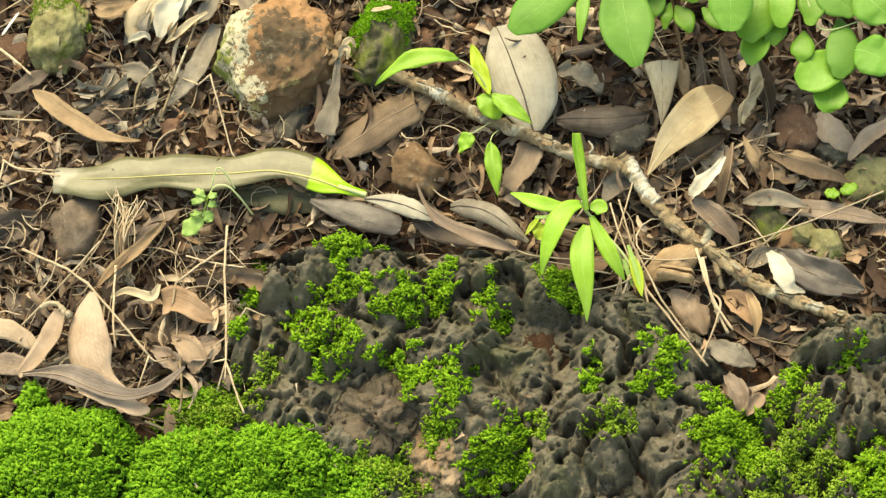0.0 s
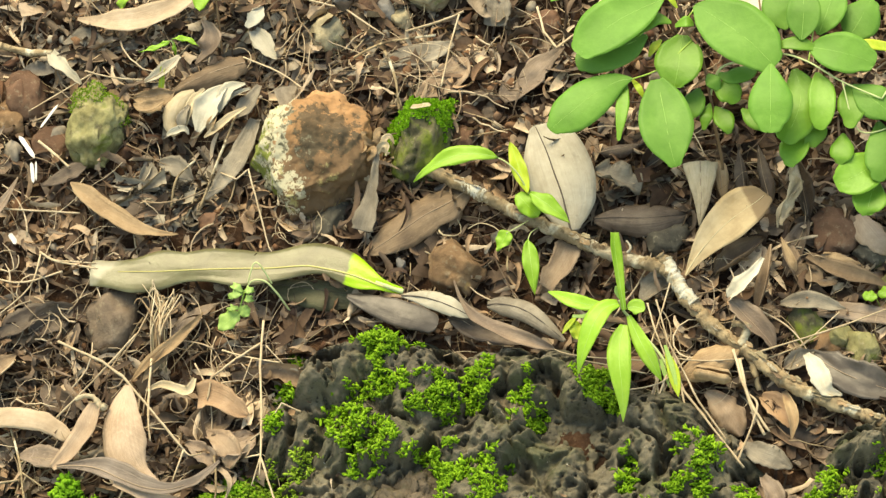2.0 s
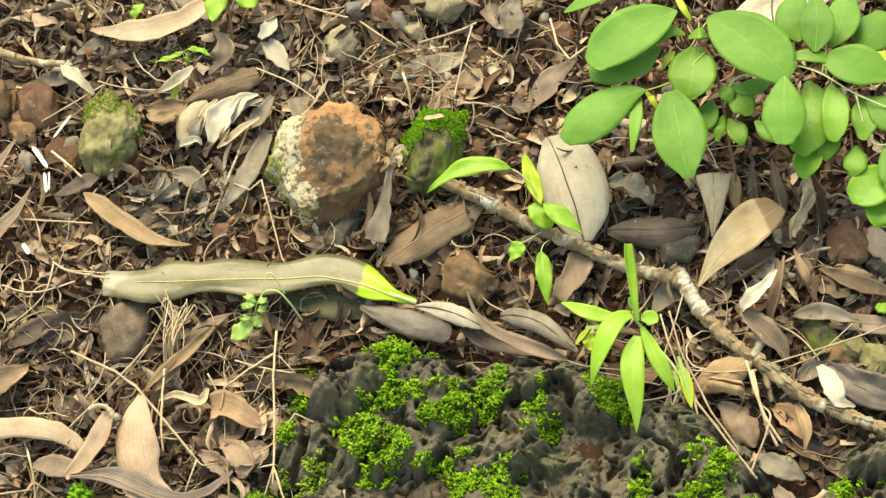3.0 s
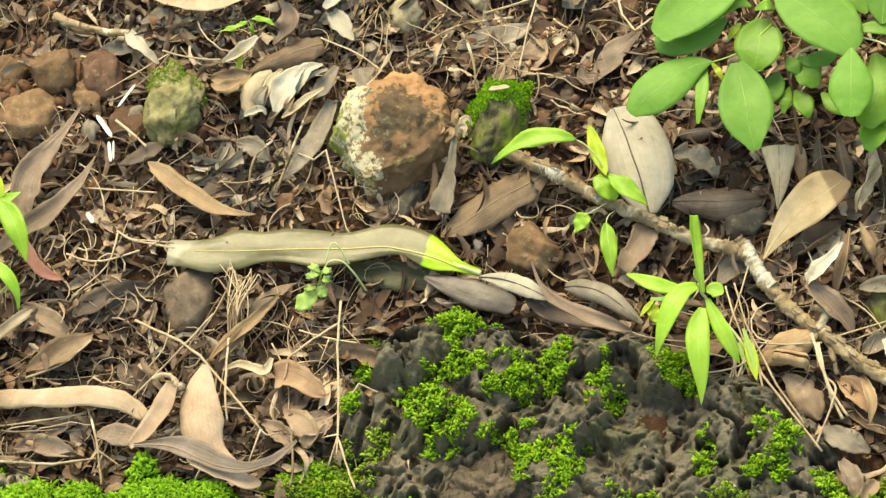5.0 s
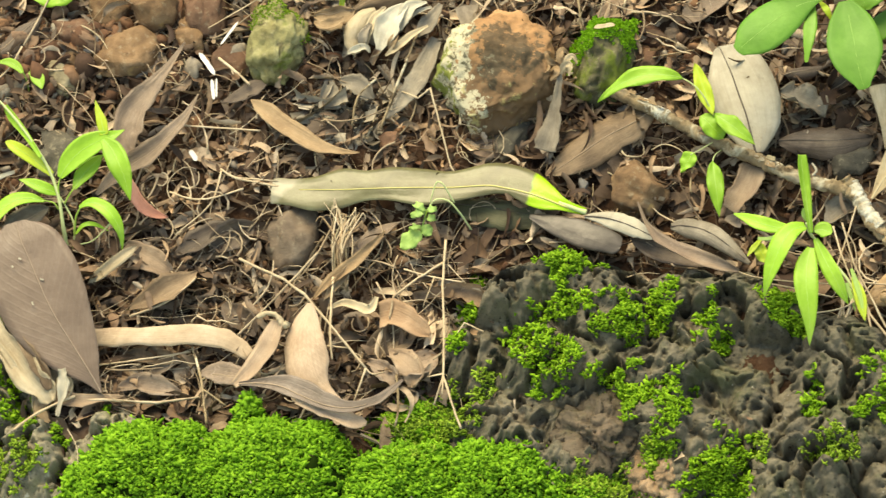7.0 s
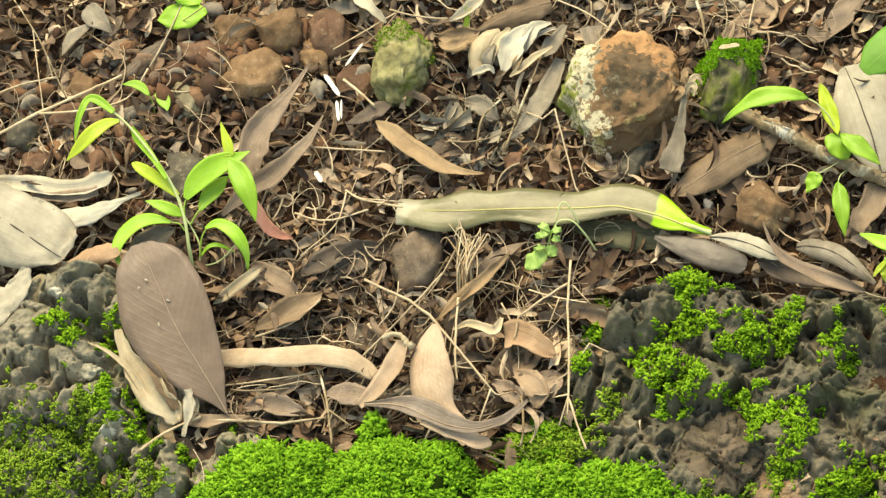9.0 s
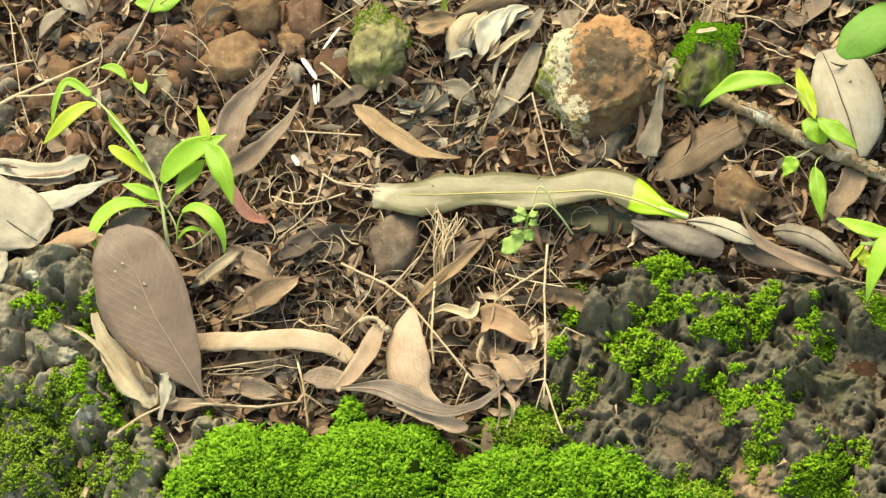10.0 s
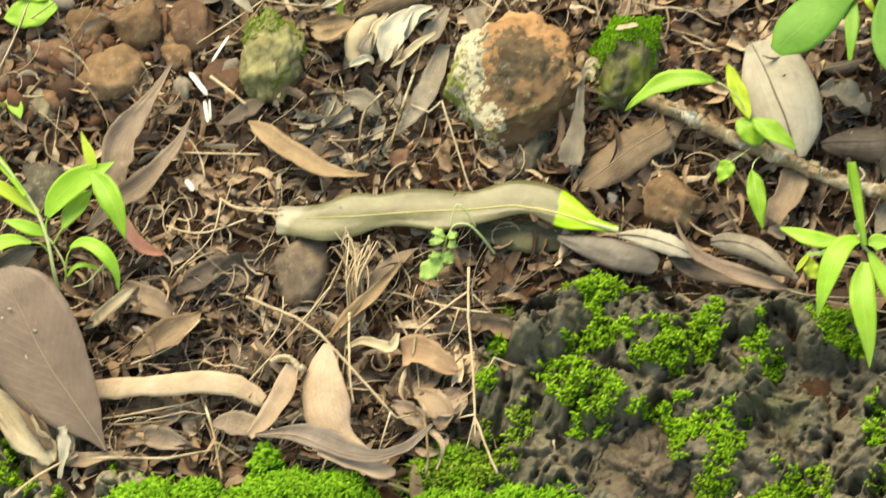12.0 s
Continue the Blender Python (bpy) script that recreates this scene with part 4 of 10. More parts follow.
def ribbons(places, rnd, label, mat):
    """Narrow dead leaves shrunk to curled, twisted ribbons."""
    verts, faces = [], []
    for x, y, h in places:
        ln, az, el = rnd.uniform(0.012, 0.036), rnd.uniform(0, 6.28), rnd.uniform(0.0, 0.7)
        w, bend, rise, twist, spin = rnd.uniform(0.0009, 0.0030), rnd.uniform(-3.2, 3.2), rnd.uniform(-2.6, 0.4), rnd.uniform(-3.0, 3.0), rnd.uniform(0, 3.1)
        p = at((x, y, h + rnd.uniform(0.003, 0.009)))
        n, k = 9, len(verts)
        for i in range(n):
            t = i / (n - 1)
            d = Vector((math.cos(az) * math.cos(el), math.sin(az) * math.cos(el), math.sin(el) + 0.126 * math.cos(az) + 0.39 * math.sin(az))).normalized()
            u = Matrix.Rotation(spin + twist * t, 3, d) @ d.orthogonal().normalized()
            half = w * (math.sin(math.pi * (0.06 + 0.88 * t)) ** 0.6) * (1 + 0.25 * rnd.uniform(-1, 1))
            up = u.cross(d) * half * 0.55
            verts += [p - u * half + up, p, p + u * half + up]
            p = p + d * (ln / (n - 1))
            az += bend / (n - 1)
            el += rise / (n - 1)
        for i in range(n - 1):
            for j in (0, 1):
                a = k + i * 3 + j
                faces.append((a, a + 1, a + 4, a + 3))
    ob = new("curled_litter", mesh("curled_litter", verts, faces))
    ob.data.materials.append(mat)
    return tagged(ob, label, "leaf litter", kind="stuff")


litter(10500, random.Random(21))
ribbons(scatter(2600, random.Random(24), -0.52, 0.34, -0.16, 0.22), random.Random(25), "curled and twisted strips of dead leaf over the litter", LITTER)
rootlets(2700, random.Random(22))
gravel(3600, random.Random(23))


def around(c, a, b, count, rnd):
    out = []
    while len(out) < count:
        x, y = c[0] + rnd.gauss(0, a), c[1] + rnd.gauss(0, b)
        if max(sum(f(x, y)) for f in (main_height, right_height, left_height, cushion_height)) < soil_height(x, y) - 0.002:
            out.append((x, y, soil_height(x, y)))
    return out


PALE_ROOTS = island_material("pale_roots", [(0.0, (0.20, 0.14, 0.085)), (0.4, (0.38, 0.28, 0.18)), (1.0, (0.60, 0.48, 0.33))], 0.7)
rnd = random.Random(41)
rootlets(0, rnd, around((-0.2103, -0.0664, 0.0000), 0.045, 0.030, 80, rnd) + around((-0.2560, -0.0042, 0.0000), 0.030, 0.020, 35, rnd) + around((-0.1191, -0.0748, 0.0000), 0.022, 0.020, 30, rnd), PALE_ROOTS, "curly pale dry rootlets beside the root tuft", 0.005)
rootlets(0, rnd, around((0.1386, -0.0987, 0.0000), 0.020, 0.022, 30, rnd) + around((0.1768, -0.0742, 0.0000), 0.040, 0.030, 25, rnd), PALE_ROOTS, "pale dry straw bits beneath the grass seedling", 0.006)
rootlets(0, rnd, around((-0.2908, -0.0974, 0.0000), 0.030, 0.022, 35, rnd) + around((-0.3844, 0.0649, 0.0000), 0.060, 0.045, 55, rnd) + around((-0.0665, 0.1275, 0.0000), 0.110, 0.035, 85, rnd), PALE_ROOTS, "pale dry stalk bits scattered over the litter", 0.004)

rootlets(0, rnd, scatter(330, random.Random(43), -0.50, 0.32, -0.16, 0.20), PALE_ROOTS, "pale dry straws strewn over the litter", 0.005)

gravel(0, rnd, around((0.0412, 0.0705, 0.0000), 0.030, 0.026, 170, rnd) + around((-0.0233, 0.1423, 0.0000), 0.040, 0.020, 120, rnd) + around((-0.4045, 0.0859, 0.0000), 0.050, 0.035, 200, rnd) + around((-0.0792, 0.0228, 0.0000), 0.050, 0.016, 60, rnd), 0.95, None, "brown pebbles and soil crumbs between the stones")

gravel(0, rnd, around((-0.3350, 0.1050, 0.0000), 0.050, 0.026, 420, rnd) + around((-0.4200, 0.0900, 0.0000), 0.040, 0.030, 220, rnd), 1.55, None, "reddish-brown pebbles lying round the larger stones")

LITTER_PALE = island_material("pale_litter", [(0.0, (0.097, 0.069, 0.047)), (0.4, (0.202, 0.146, 0.097)), (0.7, (0.269, 0.224, 0.172)), (1.0, (0.449, 0.374, 0.277))], 0.7, 0.05)
GRAVEL_PALE = island_material("pale_gravel", [(0.0, (0.12, 0.095, 0.070)), (0.5, (0.25, 0.205, 0.150)), (1.0, (0.46, 0.40, 0.31))], 0.85)
gravel(0, rnd, around((-0.2318, 0.1546, 0.0000), 0.050, 0.022, 150, rnd) + around((-0.1106, 0.1496, 0.0000), 0.050, 0.018, 130, rnd) + around((-0.0233, 0.1462, 0.0000), 0.040, 0.018, 90, rnd) + around((-0.4323, 0.1079, 0.0000), 0.035, 0.025, 70, rnd), 0.85, GRAVEL_PALE, "pale grey-brown pebbles and crumbs up the bank")
litter(0, rnd, around((-0.2137, 0.1625, 0.0000), 0.060, 0.024, 230, rnd) + around((-0.0958, 0.1422, 0.0000), 0.060, 0.022, 210, rnd), 1.1, LITTER_PALE, "dry grey-brown leaf pieces up the bank")
litter(0, rnd, around((-0.1316, -0.1177, 0.0000), 0.022, 0.018, 110, rnd) + around((-0.1220, -0.0958, 0.0000), 0.016, 0.020, 70, rnd), 1.15, None, "crumpled dead leaf shards heaped beside the rock")
litter(0, rnd, around((0.1902, 0.0036, 0.0000), 0.060, 0.022, 150, rnd) + around((0.2113, -0.0633, 0.0000), 0.050, 0.030, 150, rnd), 1.3, None, "dull brown dead leaves lying in the shade of the bush")
litter(0, rnd, around((-0.2790, -0.0555, 0.0000), 0.040, 0.020, 120, rnd) + around((-0.3001, -0.1178, 0.0000), 0.035, 0.008, 90, rnd), 1.2, None, "brittle brown leaf pieces along the ledge")

LITTER_GREY = island_material("grey_litter", [(0.0, (0.11, 0.088, 0.062)), (0.5, (0.25, 0.208, 0.150)), (1.0, (0.46, 0.395, 0.30))], 0.65, 0.04)
litter(0, rnd, around((-0.1776, 0.0532, 0.0000), 0.014, 0.014, 110, rnd) + around((-0.1578, 0.0532, 0.0000), 0.012, 0.011, 60, rnd), 1.0, LITTER_GREY, "crumbled grey leaf shards beside the olive stone")
litter(0, rnd, around((0.1108, 0.0243, 0.0000), 0.014, 0.012, 60, rnd), 0.9, LITTER_GREY, "crumpled silver-grey leaf shards under the bush")
ribbons(around((-0.1392, -0.1230, 0.0000), 0.014, 0.012, 90, rnd) + around((-0.2387, -0.0655, 0.0000), 0.024, 0.018, 110, rnd), rnd, "curled brown leaf strips heaped in the litter", LITTER)

crumbs = []
while len(crumbs) < 260:
    x, y = rnd.uniform(-0.55, 0.32), rnd.uniform(-0.27, -0.07)
    h = sum(top_pair(x, y))
    if h > soil_height(x, y) + 0.004:
        crumbs.append((x, y, h - 0.002))
litter(0, rnd, crumbs, 0.24, None, "tiny brown leaf crumbs caught on rock and moss")

# thinning litter further out on the bank
outer = []
while len(outer) < 5500:
    x, y = rnd.gauss(-0.10, 0.62), rnd.gauss(0.10, 0.46)
    if not (-0.60 < x < 0.40 and -0.20 < y < 0.36) and sum(top_pair(x, y)) == soil_height(x, y):
        outer.append((x, y, soil_height(x, y)))
litter(0, rnd, outer, 1.2, None, "scattered dead leaves thinning out over the bank")

# ---- stones ----
S_GREEN = stone_material("green_stone", [(0.3, (0.12, 0.104, 0.044)), (0.5, (0.235, 0.215, 0.096)), (0.72, (0.37, 0.340, 0.175))], 60, [((0.085, 0.075, 0.035), 80, 0.56, 0.64)], 0.07)
S_DARK = stone_material("dark_stone", [(0.3, (0.04, 0.034, 0.026)), (0.5, (0.085, 0.075, 0.055)), (0.72, (0.15, 0.13, 0.095))], 50, None, 0.02)
S_CAP = stone_material("cap_stone", [(0.3, (0.045, 0.040, 0.022)), (0.5, (0.088, 0.080, 0.044)), (0.72, (0.15, 0.135, 0.080))], 60, None, 0.17)
S_BROWN = stone_material("brown_stone", [(0.3, (0.095, 0.055, 0.031)), (0.5, (0.180, 0.107, 0.056)), (0.72, (0.288, 0.184, 0.103))], 45, [((0.360, 0.234, 0.095), 34, 0.60, 0.68)])
S_RED = stone_material("red_stone", [(0.3, (0.084, 0.044, 0.027)), (0.5, (0.148, 0.081, 0.050)), (0.72, (0.228, 0.136, 0.086))], 45)
S_PALE = stone_material("pale_stone", [(0.3, (0.13, 0.105, 0.062)), (0.5, (0.27, 0.225, 0.140)), (0.72, (0.42, 0.36, 0.24))], 70, None, 0.03)
S_GREY = stone_material("grey_stone", [(0.3, (0.11, 0.10, 0.092)), (0.5, (0.17, 0.16, 0.148)), (0.72, (0.25, 0.235, 0.215))], 45)
S_LUMP = stone_material("lump_rock", [(0.3, (0.10, 0.070, 0.045)), (0.5, (0.22, 0.145, 0.085)), (0.72, (0.40, 0.29, 0.19))], 36, [((0.42, 0.33, 0.22), 60, 0.64, 0.72)])
S_LICHEN = stone_material("lichen_crust", [(0.3, (0.10, 0.092, 0.066)), (0.5, (0.24, 0.225, 0.17)), (0.72, (0.42, 0.40, 0.32))], 130)
S_CLAY = stone_material("clay_stone", [(0.3, (0.10, 0.072, 0.050)), (0.5, (0.165, 0.120, 0.084)), (0.72, (0.27, 0.205, 0.145))], 40)


def big_stone():
    """Rust-coloured stone with a cream face, a black stain, a green rim and shade painted on its lower front."""
    k = Mat("rust_stone", 0.82, 0.28)
    o = k.coord.outputs["Object"]
    sep = k.nt.nodes.new("ShaderNodeSeparateXYZ")
    k.link(o, sep.inputs[0])
    c = k.ramp(k.noise(34, 7, 0.62, 0.3, o), [(0.3, (0.19, 0.104, 0.049)), (0.5, (0.32, 0.172, 0.078)), (0.72, (0.46, 0.262, 0.128))])
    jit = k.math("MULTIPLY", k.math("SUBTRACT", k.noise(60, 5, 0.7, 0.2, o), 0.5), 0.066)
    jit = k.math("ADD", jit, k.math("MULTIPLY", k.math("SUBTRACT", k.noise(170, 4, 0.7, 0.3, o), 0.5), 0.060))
    # shade of the lower front, put into the colour as dark brown
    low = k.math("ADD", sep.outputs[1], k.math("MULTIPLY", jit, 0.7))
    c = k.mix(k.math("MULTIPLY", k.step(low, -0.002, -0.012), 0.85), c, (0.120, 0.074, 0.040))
    across = k.math("ADD", sep.outputs[0], jit)
    c = k.mix(k.step(across, -0.0150, -0.0175), c, (0.43, 0.39, 0.265))
    c = k.mix(k.math("MULTIPLY", k.step(across, -0.0150, -0.0175), k.step(k.noise(150, 4, 0.7, 0.5, o), 0.56, 0.62)), c, (0.11, 0.095, 0.055))
    c = k.mix(k.step(across, -0.0305, -0.0345), c, (0.17, 0.19, 0.040))
    spot = k.nt.nodes.new("ShaderNodeVectorMath")
    spot.operation = "DISTANCE"
    k.link(o, spot.inputs[0])
    spot.inputs[1].default_value = (0.001, -0.003, 0.024)
    stain = k.math("MULTIPLY", k.step(k.math("ADD", spot.outputs["Value"], k.math("MULTIPLY", jit, 1.2)), 0.0210, 0.0160), k.step(k.noise(75, 5, 0.7, 0.3, o), 0.30, 0.46))
    c = k.mix(k.math("MULTIPLY", stain, 0.80), c, (0.050, 0.042, 0.026))
    rim = k.math("MULTIPLY", k.step(low, -0.022, -0.025), k.step(k.noise(70, 5, 0.7, 0.5, o), 0.56, 0.62))
    c = k.mix(k.math("MULTIPLY", rim, 0.85), c, (0.36, 0.31, 0.13))
    c = k.mix(k.math("MULTIPLY", k.step(k.noise(130, 5, 0.75, 0.4, o), 0.58, 0.64), 0.42), c, (0.13, 0.088, 0.048))
    k.colour(c).bump(k.math("ADD", k.noise(300, 5, 0.7, 0, o), k.math("MULTIPLY", k.noise(90, 5, 0.65, 0.4, o), 1.2)), 0.55, 0.0018)
    cuts = ((Vector((0.58, -0.80, 0.15)), 0.70), (Vector((-0.62, -0.78, 0.1)), 0.80), (Vector((0.05, -0.35, 0.93)), 0.74), (Vector((0.25, 0.55, 0.80)), 0.84), (Vector((0.92, 0.36, 0.1)), 0.84), (Vector((-0.66, 0.72, 0.2)), 0.88), (Vector((-0.98, 0.0, 0.2)), 0.93))
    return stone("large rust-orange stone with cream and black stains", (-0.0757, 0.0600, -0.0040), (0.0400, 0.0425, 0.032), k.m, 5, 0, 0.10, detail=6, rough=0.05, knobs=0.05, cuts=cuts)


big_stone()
olive_stone = stone("pale olive stone with a green mossy top", (-0.2184, 0.0962, -0.0060), (0.0190, 0.0275, 0.020), S_GREEN, 14, 5, 0.12, detail=5, rough=0.07, knobs=0.10, cuts=((Vector((0.2, 0.98, 0.1)), 0.80), (Vector((-0.95, 0.2, 0.1)), 0.84), (Vector((0.9, -0.35, 0.1)), 0.86), (Vector((-0.3, -0.9, 0.2)), 0.88)))
cap_stone = stone("dark stone with a bright moss cap", (-0.0093, 0.0673, -0.0060), (0.0205, 0.032, 0.024), S_CAP, 9, 0, 0.36, detail=5, rough=0.08, knobs=0.12)
stone("orange-brown angular stone in the litter", (0.0119, -0.0179, -0.0100), (0.0175, 0.020, 0.015), S_BROWN, 31, 30, 0.4, detail=4, rough=0.06)
stone("dull brown rounded stone under the long leaf", (-0.2034, -0.0264, -0.0120), (0.0165, 0.024, 0.014), S_CLAY, 44, 0, 0.3, detail=4)
for label, c, size, mat, seed in (
    ("small reddish stone among dark twigs", (-0.1446, 0.0298, -0.0120), (0.0078, 0.0085, 0.007), S_RED, 3),
    ("small reddish stone near the mossy stone", (0.0193, 0.0863, -0.0120), (0.010, 0.008, 0.007), S_RED, 4),
    ("small clay-red stone on the soil", (0.0171, 0.0695, -0.0120), (0.0095, 0.009, 0.007), S_RED, 6),
    ("small pale pebble on the soil", (0.0325, 0.0842, -0.0120), (0.006, 0.006, 0.005), S_CLAY, 7),
    ("pale rough stone up the bank", (-0.0700, 0.1510, -0.0100), (0.0165, 0.013, 0.011), S_PALE, 8),
    ("brick-red stone up the bank", (-0.0454, 0.1688, -0.0100), (0.0085, 0.010, 0.008), S_RED, 10),
    ("blue-grey pebble up the bank", (-0.0337, 0.1613, -0.0110), (0.0062, 0.0095, 0.007), S_GREY, 11),
    ("blue-grey pebble beside a red stone", (-0.0630, 0.1708, -0.0110), (0.010, 0.008, 0.007), S_GREY, 12),
    ("cream rounded pebble up the bank", (-0.0227, 0.1531, -0.0100), (0.0078, 0.0072, 0.007), S_PALE, 13),
    ("large pale crusty stone up the bank", (-0.0045, 0.1690, -0.0080), (0.021, 0.018, 0.012), S_PALE, 15),
    ("pale crumbly stone high on the bank", (0.0548, 0.1660, -0.0110), (0.010, 0.007, 0.006), S_PALE, 16),
    ("reddish stone lying high on the bank", (0.0690, 0.1427, -0.0120), (0.010, 0.010, 0.007), S_RED, 17),
    ("reddish-brown stone under dry roots", (-0.2644, 0.1278, -0.0120), (0.019, 0.016, 0.011), S_RED, 18),
    ("yellow-brown stone under dry roots", (-0.2749, 0.1184, -0.0120), (0.010, 0.010, 0.007), S_BROWN, 19),
    ("reddish stone beside white scraps", (-0.2461, 0.0931, -0.0130), (0.015, 0.014, 0.009), S_RED, 20),
    ("olive-brown mossy stone behind the twig", (0.2254, -0.0702, -0.0120), (0.022, 0.012, 0.012), S_CAP, 52),
    ("green mossy stone beside a small sprout", (0.2866, -0.0508, -0.0120), (0.017, 0.019, 0.013), S_GREEN, 53),
    ("small yellow-green stone behind the twig", (0.2437, -0.0829, -0.0100), (0.009, 0.008, 0.008), S_GREEN, 54),
    ("rounded dark red stone behind curled leaves", (0.2451, -0.0158, -0.0100), (0.017, 0.018, 0.013), S_RED, 22),
    ("grey-green rounded stone beside the twig", (0.1418, -0.0086, -0.0120), (0.015, 0.019, 0.012), S_DARK, 24),
    ("dark red stone behind the twig", (0.2650, -0.0307, -0.0120), (0.014, 0.014, 0.010), S_DARK, 25),
    ("brown stone under a straw", (0.2332, -0.0856, -0.0130), (0.014, 0.011, 0.009), S_BROWN, 26),
    ("pale mossy stone under a straw", (0.2566, -0.0885, -0.0120), (0.014, 0.013, 0.010), S_GREEN, 27),
    ("rounded brown stone up the bank", (-0.2990, 0.1316, -0.0080), (0.0165, 0.018, 0.013), S_BROWN, 28),
    ("worn red-brown stone up the bank", (-0.2690, 0.1264, -0.0100), (0.0145, 0.015, 0.011), S_RED, 29),
    ("large angular ochre-brown stone on the bank", (-0.3179, 0.1041, -0.0100), (0.0235, 0.019, 0.014), S_BROWN, 30),
    ("tall red-brown stone standing in soil", (-0.3516, 0.1217, -0.0100), (0.0125, 0.019, 0.011), S_RED, 32),
    ("yellowish crusty stone beside a seedling", (-0.3571, 0.0918, -0.0120), (0.0165, 0.011, 0.009), S_PALE, 33),
    ("small rust-brown stone among others", (-0.3483, 0.1037, -0.0120), (0.010, 0.010, 0.008), S_BROWN, 34),
    ("small grey stone between brown stones", (-0.3377, 0.1115, -0.0120), (0.011, 0.009, 0.007), S_GREY, 35),
    ("reddish stone beside a small seedling", (-0.3775, 0.1065, -0.0120), (0.011, 0.009, 0.007), S_RED, 36),
    ("brown stone beside a red stone", (-0.3293, 0.1368, -0.0120), (0.015, 0.014, 0.009), S_BROWN, 37),
    ("yellow-brown stone between rounded stones", (-0.2742, 0.1119, -0.0120), (0.012, 0.010, 0.008), S_BROWN, 38),
    ("dark grey stone in the litter", (-0.4627, 0.0772, -0.0120), (0.013, 0.014, 0.009), S_DARK, 39),
    ("red-brown stone above pale leaves", (-0.4547, 0.0589, -0.0120), (0.014, 0.010, 0.008), S_RED, 40),
    ("rust-red stone above pale leaves", (-0.4141, 0.0525, -0.0120), (0.015, 0.009, 0.007), S_RED, 41),
    ("dark greenish stone behind the seedling", (-0.3562, 0.0415, -0.0120), (0.021, 0.017, 0.010), S_DARK, 42),
    ("brown stone up the bank at the litter edge", (-0.4259, 0.1053, -0.0120), (0.016, 0.011, 0.008), S_BROWN, 43),
    ("brown stone under a straw up the bank", (-0.4356, 0.0869, -0.0120), (0.013, 0.010, 0.008), S_RED, 45),
    ("dark grey-brown stone under the big stone", (-0.0688, 0.0235, -0.0140), (0.022, 0.010, 0.009), S_DARK, 46),
    ("small grey-white chip near the green leaf end", (-0.0232, -0.0105, -0.0100), (0.0055, 0.0035, 0.003), S_GREY, 47),
    ("dark round stone under the twig", (0.1317, 0.0020, -0.0140), (0.014, 0.012, 0.010), S_DARK, 48),
):
    stone(label, c, size, mat, seed, seed * 37 % 180, 0.40, detail=4, rough=0.05)
stone("purple-brown worn rock lump at the moss edge", (-0.0132, -0.1735, -0.0020), (0.027, 0.024, 0.017), ROCK_WARM, 51, -20, 0.3, "rock_lump", "rock", 6, 0.09, "rock lumps at the ledge", knobs=0.38)
stone("pinkish tan broken rock lump at the ledge", (0.0223, -0.1997, -0.0020), (0.021, 0.024, 0.017), S_LUMP, 55, 8, 0.5, "rock_lump", "rock", 6, 0.09, "rock lumps at the ledge", knobs=0.30)

# moss cap and chip on the dark stone, moss on the olive one
def stone_moss(ob, count, rnd, top, size, mat, label):
    ob_v = [(ob.location + v.co, v.normal.copy()) for v in ob.data.vertices]
    verts, faces = [], []
    for _ in range(count):
        p, n = ob_v[rnd.randrange(len(ob_v))]
        l = p - ob.location
        if not top(l, n):
            continue
        p = p + Vector((rnd.gauss(0, 0.0008), rnd.gauss(0, 0.0008), rnd.gauss(0, 0.0004)))
        for k in range(5):
            d = (n * rnd.uniform(0.3, 1.0) + Vector((rnd.gauss(0, 0.6), rnd.gauss(0, 0.6), rnd.gauss(0, 0.6)))).normalized()
            ln = size * rnd.uniform(0.7, 1.3)
            w = d.orthogonal().normalized() * ln * 0.3
            k0 = len(verts)
            verts += [p, p + d * ln * 0.5 + w, p + d * ln, p + d * ln * 0.5 - w]
            faces.append((k0, k0 + 1, k0 + 2, k0 + 3))
    m = new("stone_moss", mesh("stone_moss", verts, faces, False))
    m.data.materials.append(mat)
    return tagged(m, label, "moss", kind="stuff")


stone_moss(cap_stone, 9000, random.Random(5), lambda l, n: l.y + 0.5 * l.z > 0.004 + 0.014 * noise.noise(l * 120) or (l.x < -0.008 and l.y + 0.5 * l.z > -0.004 + 0.010 * noise.noise(l * 160)), 0.0017, MOSS_BRIGHT, "bright moss cap on the dark stone")

stone_moss(olive_stone, 8000, random.Random(6), lambda l, n: l.y + 0.4 * l.z > 0.012 + 0.5 * max(0.0, l.x - 0.002) + 0.034 * noise.noise(l * 75), 0.0010, MOSS_DARK, "thin olive moss on top of the pale stone")
for c, size in (((-0.4054, -0.1015, 0.0000), (0.0095, 0.0060, 0.0045)), ((-0.3960, -0.1061, 0.0000), (0.0070, 0.0065, 0.0050)), ((-0.3984, -0.1087, 0.0140), (0.0120, 0.0080, 0.0045)), ((-0.3884, -0.1137, 0.0100), (0.0060, 0.0040, 0.0035)), ((-0.4016, -0.1179, 0.0100), (0.0040, 0.0035, 0.0030))):
    c = (c[0], c[1], sum(top_pair(c[0], c[1])) + 0.0005)
    knob = stone("pale lichen-crusted knob set in dark rock", c, size, S_LICHEN, int(c[0] * 1e4) % 97 + 60, 15, 0.5, "rock_knob", "", 4, 0.16, "", knobs=0.35)
    knob.parent = left_rock

